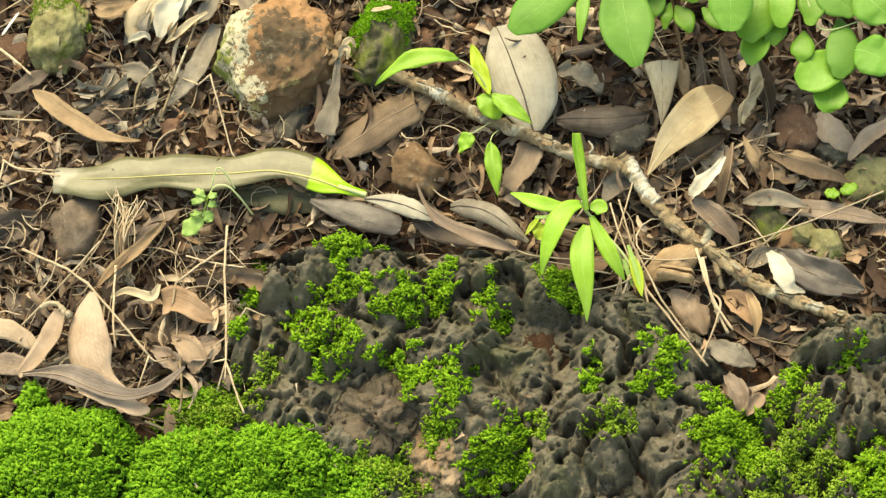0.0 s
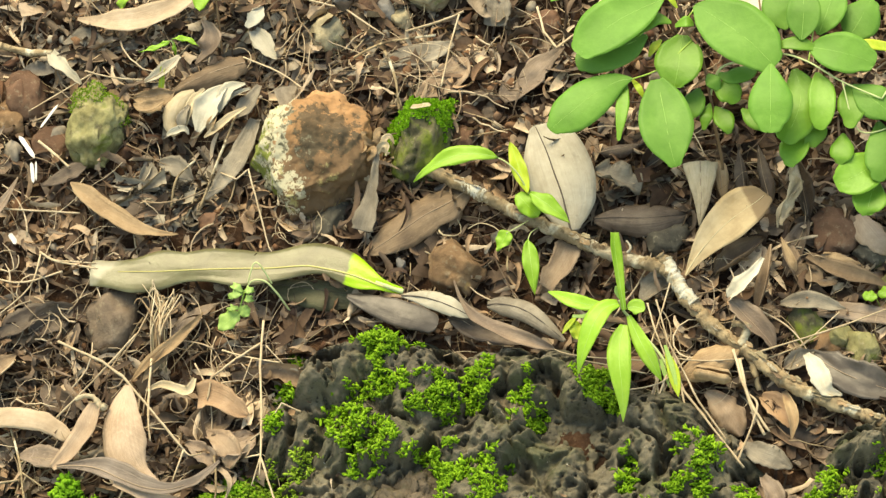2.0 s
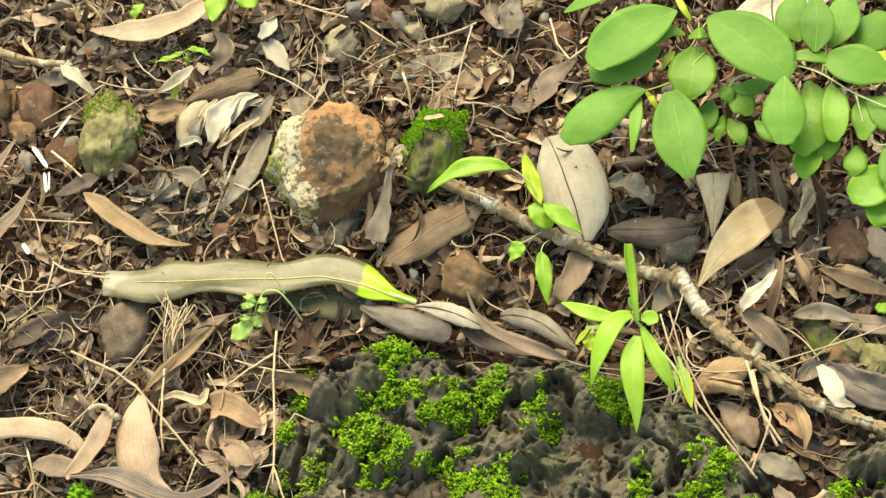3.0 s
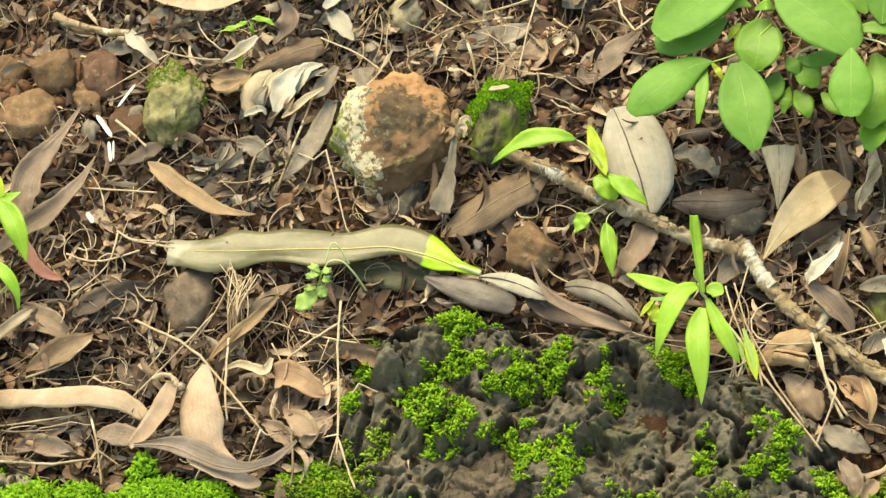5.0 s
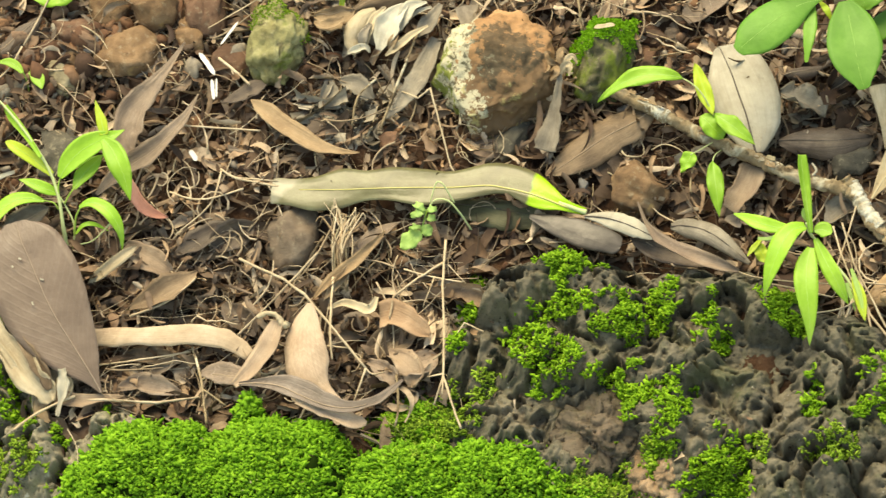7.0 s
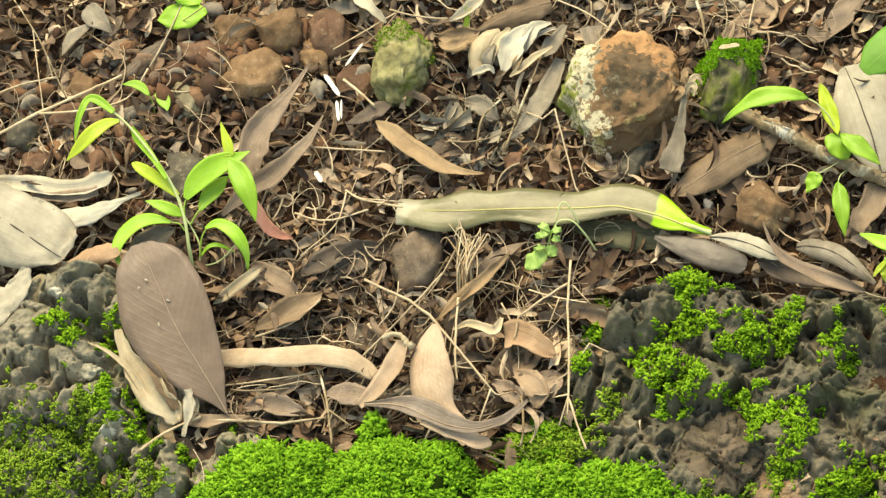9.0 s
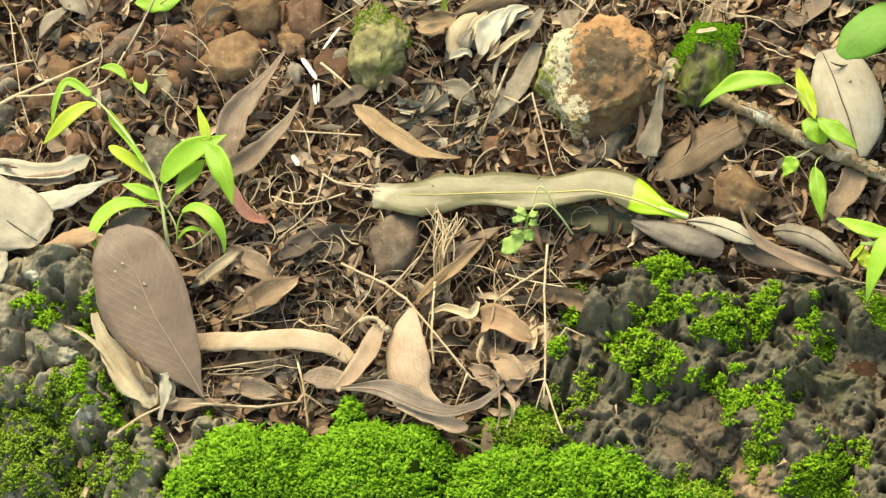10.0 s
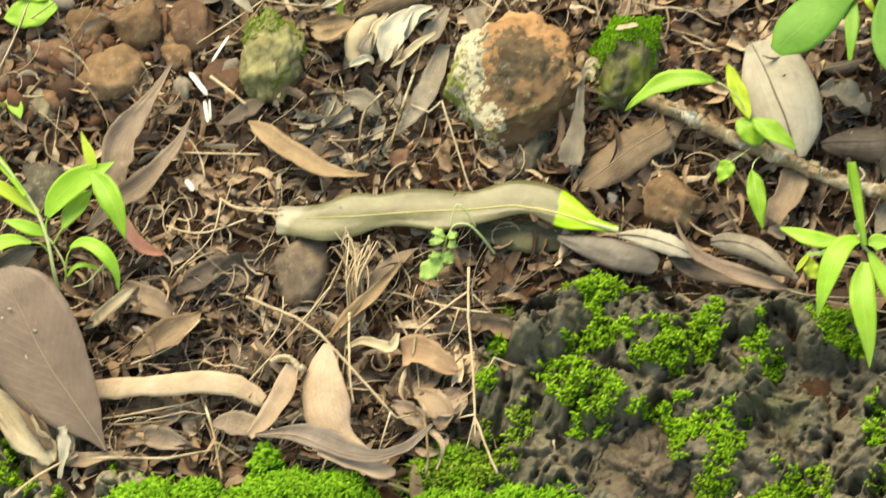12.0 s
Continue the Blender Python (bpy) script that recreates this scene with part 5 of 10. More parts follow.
# ---- fallen twig ----
twig = thing("fallen_twig", at((0.1368, -0.0378, 0.0040)), "fallen grey-brown branch with pale lichen patches", "twig")
tube_part("branch", twig, [(-0.0057, 0.0415, 0.0000), (0.0232, 0.0238, 0.0010), (0.0476, 0.0077, 0.0010), (0.0788, -0.0107, 0.0020), (0.1096, -0.0279, 0.0030), (0.1385, -0.0387, 0.0040)], 0.0037, 0.0042, BARK, 18, 26, 0.16, bark=0.30)
tube_part("branch", twig, [(0.1342, -0.0346, 0.0040), (0.1450, -0.0483, 0.0050), (0.1515, -0.0606, 0.0040), (0.1680, -0.0791, 0.0030), (0.1861, -0.0941, 0.0020), (0.2088, -0.1154, 0.0020), (0.2349, -0.1305, 0.0020), (0.2642, -0.1448, 0.0010), (0.2994, -0.1649, 0.0000)], 0.0039, 0.0042, BARK, 18, 26, 0.16, bark=0.30)
tube_part("side_branch", twig, [(0.1820, -0.0917, 0.0040), (0.1861, -0.0853, 0.0090), (0.1775, -0.0832, 0.0120)], 0.0032, 0.0018, BARK, 12, 12, 0.2, bark=0.35)
tube_part("side_branch", twig, [(0.1878, -0.0943, 0.0020), (0.1909, -0.1056, -0.0020), (0.1934, -0.1118, -0.0080)], 0.0028, 0.0014, BARK, 12, 12, 0.2, bark=0.35)
tube_part("side_branch", twig, [(0.1402, -0.0381, 0.0040), (0.1351, -0.0335, 0.0080)], 0.0045, 0.0030, BARK, 12, 12, 0.2, bark=0.35)
tube_part("lichen_patch", twig, [(0.0134, 0.0305, 0.0012), (0.0215, 0.0248, 0.0013), (0.0288, 0.0200, 0.0013)], 0.0036, 0.0040, LICHEN_BARK, 16, 20, 0.14, "white lichen crust", bark=0.28)
tube_part("lichen_patch", twig, [(0.1401, -0.0364, 0.0055), (0.1443, -0.0471, 0.0058), (0.1491, -0.0562, 0.0055), (0.1557, -0.0639, 0.0050)], 0.0042, 0.0040, LICHEN_BARK, 16, 20, 0.14, "white lichen crust", bark=0.28)
rnd = random.Random(63)
for a, b in (((-0.0057, 0.0415), (0.0232, 0.0238)), ((0.0476, 0.0077), (0.0788, -0.0107)), ((0.0788, -0.0107), (0.1096, -0.0279)), ((0.1515, -0.0606), (0.1680, -0.0791)), ((0.1680, -0.0791), (0.1861, -0.0941)), ((0.1861, -0.0941), (0.2088, -0.1154)), ((0.2088, -0.1154), (0.2349, -0.1305)), ((0.2349, -0.1305), (0.2642, -0.1448))):
    for _ in range(6):
        f = rnd.random()
        c = Vector((a[0] + (b[0] - a[0]) * f, a[1] + (b[1] - a[1]) * f, 0.0062)) + Vector((rnd.uniform(-0.002, 0.002), rnd.uniform(-0.003, 0.001), rnd.uniform(-0.001, 0.0006)))
        d = Vector((b[0] - a[0], b[1] - a[1], 0.0)).normalized() * rnd.uniform(0.002, 0.0055)
        add_blade(twig, at(c - d), at(c + d + Vector((rnd.uniform(-0.002, 0.002), 0.0, rnd.uniform(0.0, 0.0015)))), rnd.uniform(0.0016, 0.0036), rnd.choice((L_TAN, L_PALE, L_OLIVE, L_BROWN)), RIB_TAN, shape="ragged", rib=0.0, ragged=0.4, curl=0.9, name="bark_flake")
tube_part("peeling_bark", twig, [(0.1112, -0.0310, 0.0040), (0.1180, -0.0290, 0.0090), (0.1156, -0.0242, 0.0100)], 0.0010, 0.0006, L_PALE, 6, 5, 0.3)

# ---- large fallen leaves ----
long_leaf = thing("dry_leaf", at((-0.0228, -0.0357, 0.0010)), "long wavy olive-brown leaf, green at the stalk end", "leaf", "fallen leaves")
add_spine_blade(long_leaf, [(-0.0216, -0.0360, 0.0010), (-0.0296, -0.0354, 0.0034), (-0.0366, -0.0344, 0.0059), (-0.0455, -0.0311, 0.0074), (-0.0543, -0.0276, 0.0080), (-0.0632, -0.0244, 0.0080), (-0.0721, -0.0215, 0.0076), (-0.0827, -0.0188, 0.0072), (-0.1040, -0.0178, 0.0066), (-0.1228, -0.0158, 0.0061), (-0.1416, -0.0143, 0.0060), (-0.1577, -0.0134, 0.0060), (-0.1739, -0.0123, 0.0056), (-0.1902, -0.0105, 0.0052), (-0.2038, -0.0090, 0.0048), (-0.2125, -0.0079, 0.0044), (-0.2169, -0.0072, 0.0040)], (0.0014, 0.0023, 0.0034, 0.0070, 0.0073, 0.0050, 0.0034, 0.0060, 0.0097, 0.0119, 0.0081, 0.0074, 0.0124, 0.0143, 0.0110, 0.0095, 0.0085), (0.0022, 0.0035, 0.0053, 0.0099, 0.0142, 0.0163, 0.0170, 0.0167, 0.0124, 0.0147, 0.0160, 0.0133, 0.0154, 0.0102, 0.0089, 0.0094, 0.0080), L_LONG, RIB_YELLOW, cup=-0.10, roll=(0, -4, -4, 2, 2, 0, 4, 0), crumple=0.045, ragged=0.02, rib=0.0006, rib_to=0.86, flute=0.0008, blunt=0.008)
tube_part("stalk", long_leaf, [(-0.0384, -0.0324, 0.0060), (-0.0305, -0.0348, 0.0040), (-0.0214, -0.0365, 0.0010)], 0.0011, 0.0017, STEM_PALE, 8, 6, 0.2)
big_leaf = thing("dry_leaf", at((-0.3158, -0.1250, 0.0000)), "big smooth chestnut-brown leaf with a pale midrib", "leaf", "fallen leaves")
add_spine_blade(big_leaf, [(-0.3160, -0.1273, 0.0040), (-0.3210, -0.1207, 0.0080), (-0.3276, -0.1125, 0.0120), (-0.3368, -0.1006, 0.0160), (-0.3449, -0.0904, 0.0200), (-0.3518, -0.0796, 0.0230), (-0.3576, -0.0689, 0.0260), (-0.3636, -0.0573, 0.0280), (-0.3687, -0.0476, 0.0300), (-0.3722, -0.0390, 0.0300), (-0.3737, -0.0338, 0.0300)], (0.0007, 0.0059, 0.0147, 0.0231, 0.0274, 0.0296, 0.0289, 0.0259, 0.0219, 0.0138, 0.0042), (0.0007, 0.0042, 0.0111, 0.0181, 0.0228, 0.0256, 0.0260, 0.0246, 0.0213, 0.0135, 0.0042), L_BIG, RIB_SOFT, cup=0.05, roll=(0, -2, -3, -1), crumple=0.012, ragged=0.012, rib=0.0005, rib_to=0.97, blunt=0.05)
for a, b in (((-0.3704, -0.0575, 0.0300), (-0.3671, -0.0588, 0.0300)), ((-0.3560, -0.0690, 0.0270), (-0.3523, -0.0708, 0.0265)), ((-0.3601, -0.0822, 0.0255), (-0.3588, -0.0859, 0.0250)), ((-0.3743, -0.0622, 0.0300), (-0.3724, -0.0638, 0.0300))):
    add_blade(big_leaf, at(a), at(b).lerp(at(a), 0.35), 0.0011, L_PALE, RIB_TAN, shape="ragged", rib=0.0, ragged=0.4, name="fleck")
spine_leaf("oval pale grey leaf with a dark midrib", [(0.0822, -0.0085, 0.0020), (0.0795, 0.0022, 0.0040), (0.0765, 0.0138, 0.0060), (0.0722, 0.0263, 0.0070), (0.0681, 0.0389, 0.0080), (0.0637, 0.0513, 0.0070), (0.0607, 0.0595, 0.0060)], (0.0047, 0.0121, 0.0174, 0.0171, 0.0154, 0.0092, 0.0020), (0.0050, 0.0164, 0.0226, 0.0252, 0.0237, 0.0186, 0.0062), L_PALE, RIB_DARK, cup=-0.12, roll=(0, 4, 0), rib=0.0006, rib_to=0.97, blunt=0.10, crumple=0.05, ragged=0.015)
spine_leaf("ochre leaf with a dark stained tip", [(0.1508, -0.0468, 0.0060), (0.1571, -0.0382, 0.0080), (0.1659, -0.0291, 0.0100), (0.1765, -0.0201, 0.0110), (0.1870, -0.0136, 0.0120), (0.1959, -0.0075, 0.0110), (0.2013, -0.0025, 0.0100)], (0.0006, 0.0042, 0.0094, 0.0132, 0.0151, 0.0121, 0.0052), (0.0007, 0.0045, 0.0098, 0.0139, 0.0126, 0.0094, 0.0042), L_OCHRE, RIB_CREAM, cup=0.15, roll=(0, -6, 0), rib=0.0004, ragged=0.02, blunt=0.12, crumple=0.05)
for label, a, b, w, mat, rib, kw in (
    ("shaded olive leaf under the long leaf", (-0.1106, -0.0126, -0.0120), (-0.0363, -0.0321, -0.0100), 0.0225, L_SHADED, RIB_DARK, dict(shape="ellipse")),
    ("dark leaf tucked against the rock", (0.0056, -0.0484, -0.0080), (0.0609, -0.0700, -0.0100), 0.0161, L_DARK, RIB_DARK, dict(shape="lance")),
    ("tan leaf half hidden under the bush", (0.1731, 0.0303, 0.0000), (0.1774, 0.0052, -0.0060), 0.0133, L_TAN, RIB_TAN, dict(shape="ovate", fold=0.4)),
    ("crumpled silver-grey leaf under the bush", (0.0978, 0.0328, -0.0020), (0.1255, 0.0161, -0.0040), 0.0154, L_GREY, RIB_TAN, dict(shape="ragged", wave=0.003, ragged=0.3, curl=0.8)),
    ("olive dead leaf curl beneath the ochre leaf", (0.1688, -0.0404, -0.0060), (0.2003, -0.0213, -0.0020), 0.0211, L_BROWN, RIB_TAN, dict(shape="ellipse", curl=1.9)),
    ("tan leaf end rolled into a hollow tube", (0.1538, -0.1065, 0.0040), (0.1765, -0.1135, 0.0040), 0.0274, L_TAN, RIB_TAN, dict(shape="ragged", curl=2.9, roll=0, twist=0, arch=0.001, fold=0.0, rib=0.0, ragged=0.08)),
    ("grey curled leaf beside the twig", (0.2083, -0.1007, -0.0060), (0.2266, -0.0964, 0.0000), 0.0147, L_GREY, RIB_TAN, dict(shape="ellipse", curl=1.0)),
    ("tan sickle leaf in the litter", (0.2105, -0.0230, -0.0020), (0.2217, -0.0554, -0.0080), 0.0105, L_PINK, RIB_TAN, dict(shape="lance", bend=0.0021, curl=0.8)),
    ("brown leaf flat behind the seedling", (0.1232, -0.0506, -0.0080), (0.1491, -0.0400, -0.0040), 0.0211, L_GREY, RIB_TAN, dict(shape="ellipse", curl=0.5)),
    ("brown leaf scrap under the seedling", (0.0889, -0.0440, -0.0100), (0.1161, -0.0609, -0.0100), 0.0175, L_BROWN, RIB_TAN, dict(shape="ellipse")),
    ("tan leaf beside the twig fork", (0.1608, -0.0539, -0.0060), (0.1739, -0.0714, -0.0080), 0.0154, L_MAUVE, RIB_TAN, dict(shape="ellipse")),
    ("tan cupped leaf in a dry cluster", (-0.1952, 0.1114, -0.0040), (-0.1677, 0.1103, 0.0000), 0.0175, L_TAN, RIB_TAN, dict(ragged=0.32, shape="ellipse", curl=0.8)),
    ("white leaf lying behind the bush", (0.1782, 0.1295, 0.0000), (0.2276, 0.1410, 0.0020), 0.0337, L_WHITE, RIB_TAN, dict(curl=-0.5, roll=0, shape="ellipse", rib=0.0)),
    ("cream shred hanging from a torn leaf", (-0.3570, -0.1140, 0.0060), (-0.3574, -0.1343, 0.0000), 0.0056, L_CREAM, RIB_TAN, dict(shape="strip", rib=0.0, curl=1.2)),
    ("brown shred hanging from a torn leaf", (-0.3532, -0.1052, 0.0080), (-0.3457, -0.1310, 0.0000), 0.0063, L_TAN, RIB_TAN, dict(shape="strip", rib=0.0, curl=1.2)),
    # six dark leaves, added so their colour deepens the shade under the bush
    ("dark rolled leaf in the shade of the bush", (0.1288, 0.0329, -0.0060), (0.1500, 0.0442, -0.0020), 0.0140, L_DARK, RIB_TAN, dict(shape="lance")),
    ("dark curled leaf beneath the bush", (0.1010, 0.0468, -0.0060), (0.1256, 0.0483, -0.0040), 0.0126, L_DARK, RIB_TAN, dict(shape="ellipse")),
    ("brown-black leaf standing under the bush", (0.1906, 0.0025, -0.0080), (0.1870, 0.0338, 0.0040), 0.0154, L_DARK, RIB_TAN, dict(shape="lance", roll=35)),
    ("dark brown leaf standing under the bush", (0.2050, 0.0011, -0.0080), (0.1981, 0.0345, 0.0040), 0.0161, L_DARK, RIB_TAN, dict(shape="lance", roll=-30)),
    ("dark folded leaf under the bush", (0.2283, -0.0069, -0.0100), (0.2221, 0.0245, 0.0020), 0.0175, L_DARK, RIB_TAN, dict(shape="lance", fold=0.6)),
    ("dark leaf beside reddish stones", (0.2129, -0.0415, -0.0100), (0.2277, -0.0115, -0.0040), 0.0190, L_DARK, RIB_TAN, dict(shape="ellipse")),
    ("cream leaf fold under the leaf tip", (-0.3421, -0.0961, 0.0000), (-0.3451, -0.1248, -0.0040), 0.0105, L_CREAM, RIB_TAN, dict(shape="strip", curl=1.2)),
    ("tan stalked scrap below the seedling", (-0.3301, -0.0518, -0.0040), (-0.2997, -0.0342, 0.0020), 0.0077, L_CREAM, RIB_TAN, dict(shape="strip", curl=0.8, rib=0.0)),
    ("dark leaf behind the big brown leaf", (-0.3867, -0.0202, 0.0040), (-0.3575, -0.0031, 0.0000), 0.0168, L_GREY, RIB_TAN, dict(shape="ellipse")),
    ("brown leaf tucked under pale leaves", (-0.4231, -0.0390, 0.0040), (-0.3928, -0.0321, 0.0060), 0.0154, L_BROWN, RIB_TAN, dict(shape="lance")),
    ("grey leaf up the bank above the seedling", (-0.4420, 0.1254, -0.0060), (-0.4224, 0.1437, -0.0020), 0.0126, L_GREY, RIB_TAN, dict(shape="lance", curl=0.8)),
    ("dark flat leaf up the bank", (-0.4047, 0.1043, -0.0060), (-0.3712, 0.1301, -0.0060), 0.0211, L_DARK, RIB_TAN, dict(shape="ellipse", ragged=0.2)),
    ("grey leaf hanging down the bank", (-0.4272, 0.1560, -0.0020), (-0.4092, 0.1378, -0.0060), 0.0161, L_GREY, RIB_TAN, dict(shape="ovate", curl=0.6)),
    ("grey flat leaf beside the small seedling", (-0.4027, 0.0791, -0.0060), (-0.3776, 0.0901, -0.0060), 0.0119, L_GREY, RIB_TAN, dict(shape="ragged")),
    ("brown leaf under dry roots", (-0.2552, -0.0332, -0.0100), (-0.2255, -0.0193, -0.0080), 0.0211, L_DARK, RIB_TAN, dict(shape="ellipse", curl=0.6)),
    ("dead brown leaf beside the root tuft", (-0.1658, -0.0503, -0.0080), (-0.1348, -0.0258, -0.0060), 0.0140, L_MAUVE, RIB_TAN, dict(shape="lance", curl=0.6)),
    ("tan curled leaf with an eyelet", (-0.1818, -0.0779, 0.0000), (-0.1599, -0.0529, 0.0020), 0.0077, L_TAN, RIB_TAN, dict(shape="lance", curl=1.0)),
    ("brown leaf in the shade of the straw", (-0.1568, -0.1065, -0.0100), (-0.1191, -0.0888, -0.0100), 0.0225, L_BROWN, RIB_TAN, dict(shape="ellipse", curl=0.6)),
    ("torn brown leaf by the ledge", (-0.1424, -0.1213, -0.0080), (-0.1112, -0.1120, -0.0060), 0.0197, L_MAUVE, RIB_TAN, dict(shape="ragged", ragged=0.25, curl=0.7)),
):
    dry_leaf(label, a, b, w, mat, rib, **kw)

spine_leaf("pinkish tan upright leaf with fine streaks", [(-0.1889, -0.0906, 0.0160), (-0.1904, -0.0990, 0.0160), (-0.1920, -0.1077, 0.0157), (-0.1921, -0.1169, 0.0146), (-0.1901, -0.1255, 0.0129), (-0.1858, -0.1333, 0.0106), (-0.1788, -0.1391, 0.0074), (-0.1684, -0.1451, 0.0040)], (0.0021, 0.0069, 0.0107, 0.0131, 0.0139, 0.0107, 0.0050, 0.0019), (0.0020, 0.0070, 0.0107, 0.0130, 0.0139, 0.0106, 0.0051, 0.0020), L_BLUSH, RIB_TAN, cup=-0.22, roll=(0, 10, 8, 0), rib=0.0, crumple=0.04, ragged=0.035)
spine_leaf("mauve boat-shaped leaf curving under its neighbours", [(-0.2307, -0.1342, 0.0120), (-0.2186, -0.1357, 0.0133), (-0.2056, -0.1395, 0.0147), (-0.1923, -0.1471, 0.0157), (-0.1783, -0.1543, 0.0166), (-0.1662, -0.1577, 0.0172), (-0.1571, -0.1578, 0.0177), (-0.1476, -0.1554, 0.0181), (-0.1392, -0.1509, 0.0186), (-0.1309, -0.1446, 0.0190)], (0.0011, 0.0030, 0.0072, 0.0095, 0.0084, 0.0051, 0.0035, 0.0029, 0.0022, 0.0008), (0.0010, 0.0027, 0.0040, 0.0030, 0.0026, 0.0028, 0.0027, 0.0030, 0.0023, 0.0009), L_BOAT, RIB_TAN, cup=0.25, roll=(0, 6, 0), rib=0.0004, crumple=0.06, rib_to=0.75)
spine_leaf("pink-tan leaf end jutting over the moss", [(-0.1956, -0.1494, 0.0140), (-0.1836, -0.1536, 0.0132), (-0.1732, -0.1572, 0.0124), (-0.1629, -0.1609, 0.0116), (-0.1561, -0.1626, 0.0108), (-0.1523, -0.1630, 0.0100)], (0.0014, 0.0035, 0.0046, 0.0049, 0.0039, 0.0011), (0.0014, 0.0035, 0.0046, 0.0049, 0.0039, 0.0011), L_BLUSH, RIB_TAN, cup=0.2, rib=0.0)
spine_leaf("slender tan leaf folded beside the upright one", [(-0.2340, -0.1307, 0.0060), (-0.2244, -0.1248, 0.0084), (-0.2177, -0.1187, 0.0108), (-0.2123, -0.1130, 0.0132), (-0.2091, -0.1051, 0.0148), (-0.2079, -0.1000, 0.0160)], (0.0026, 0.0055, 0.0065, 0.0076, 0.0061, 0.0038), (0.0025, 0.0055, 0.0065, 0.0077, 0.0061, 0.0038), L_BLUSH, RIB_TAN, cup=0.5, roll=(0, -15, -20), rib=0.0, crumple=0.04, ragged=0.04)
spine_leaf("dull mauve leaf scrap beside folded leaves", [(-0.2551, -0.1174, 0.0000), (-0.2477, -0.1176, 0.0005), (-0.2389, -0.1201, 0.0010), (-0.2301, -0.1225, 0.0015), (-0.2247, -0.1254, 0.0020)], (0.0018, 0.0056, 0.0074, 0.0053, 0.0011), (0.0018, 0.0056, 0.0074, 0.0053, 0.0011), L_MAUVE, RIB_TAN, cup=0.3, rib=0.0, crumple=0.12, ragged=0.15)
spine_leaf("cream tan strip of dry leaf arched over the litter", [(-0.3248, -0.0896, 0.0000), (-0.3104, -0.0908, 0.0020), (-0.2957, -0.0932, 0.0040), (-0.2815, -0.0951, 0.0050), (-0.2677, -0.0961, 0.0060), (-0.2541, -0.0968, 0.0050), (-0.2434, -0.0993, 0.0040), (-0.2344, -0.1031, 0.0020), (-0.2263, -0.1081, 0.0000)], (0.0061, 0.0064, 0.0060, 0.0061, 0.0068, 0.0073, 0.0068, 0.0054, 0.0036), (0.0059, 0.0063, 0.0061, 0.0062, 0.0067, 0.0073, 0.0066, 0.0054, 0.0036), L_STRIP, RIB_TAN, cup=-0.12, roll=(0, 4, 0), rib=0.0, crumple=0.05)
spine_leaf("tan crescent leaf on dark litter", [(-0.2324, 0.0547, 0.0020), (-0.2234, 0.0470, 0.0027), (-0.2140, 0.0374, 0.0033), (-0.2029, 0.0280, 0.0040), (-0.1902, 0.0204, 0.0033), (-0.1769, 0.0152, 0.0027), (-0.1623, 0.0137, 0.0020)], (0.0005, 0.0047, 0.0057, 0.0060, 0.0046, 0.0029, 0.0004), (0.0005, 0.0059, 0.0069, 0.0071, 0.0063, 0.0029, 0.0004), L_TAN, RIB_TAN, cup=0.5, roll=(0, -12, -8), rib=0.0)
spine_leaf("grey-brown twisted leaf beside the seedling", [(-0.2763, 0.0926, 0.0080), (-0.2859, 0.0768, 0.0080), (-0.2944, 0.0655, 0.0080), (-0.3019, 0.0569, 0.0074), (-0.3079, 0.0479, 0.0066), (-0.3104, 0.0392, 0.0051), (-0.3098, 0.0325, 0.0026), (-0.3078, 0.0265, 0.0000)], (0.0005, 0.0025, 0.0049, 0.0077, 0.0102, 0.0099, 0.0070, 0.0025), (0.0005, 0.0025, 0.0049, 0.0077, 0.0102, 0.0099, 0.0070, 0.0025), L_MAUVE, RIB_TAN, cup=0.35, roll=(0, -10, -8, 5), rib=0.0, crumple=0.12)
spine_leaf("mauve-brown sickle leaf with a green fleck", [(-0.2661, 0.0600, 0.0040), (-0.2735, 0.0449, 0.0050), (-0.2836, 0.0323, 0.0060), (-0.2941, 0.0244, 0.0040), (-0.3064, 0.0185, 0.0020), (-0.3176, 0.0110, 0.0010), (-0.3279, 0.0023, 0.0000)], (0.0004, 0.0028, 0.0053, 0.0070, 0.0067, 0.0049, 0.0011), (0.0004, 0.0028, 0.0053, 0.0070, 0.0067, 0.0049, 0.0011), L_MAUVE, RIB_TAN, cup=0.5, roll=(0, -10, -10), rib=0.0003, crumple=0.08)
spine_leaf("coral-red narrow leaf below the seedling", [(-0.3063, 0.0057, 0.0080), (-0.3034, -0.0024, 0.0072), (-0.2994, -0.0102, 0.0064), (-0.2943, -0.0146, 0.0048), (-0.2882, -0.0162, 0.0024), (-0.2816, -0.0164, 0.0000)], (0.0007, 0.0032, 0.0039, 0.0039, 0.0028, 0.0004), (0.0007, 0.0032, 0.0039, 0.0039, 0.0028, 0.0004), L_RED, RIB_TAN, cup=0.4, rib=0.0)

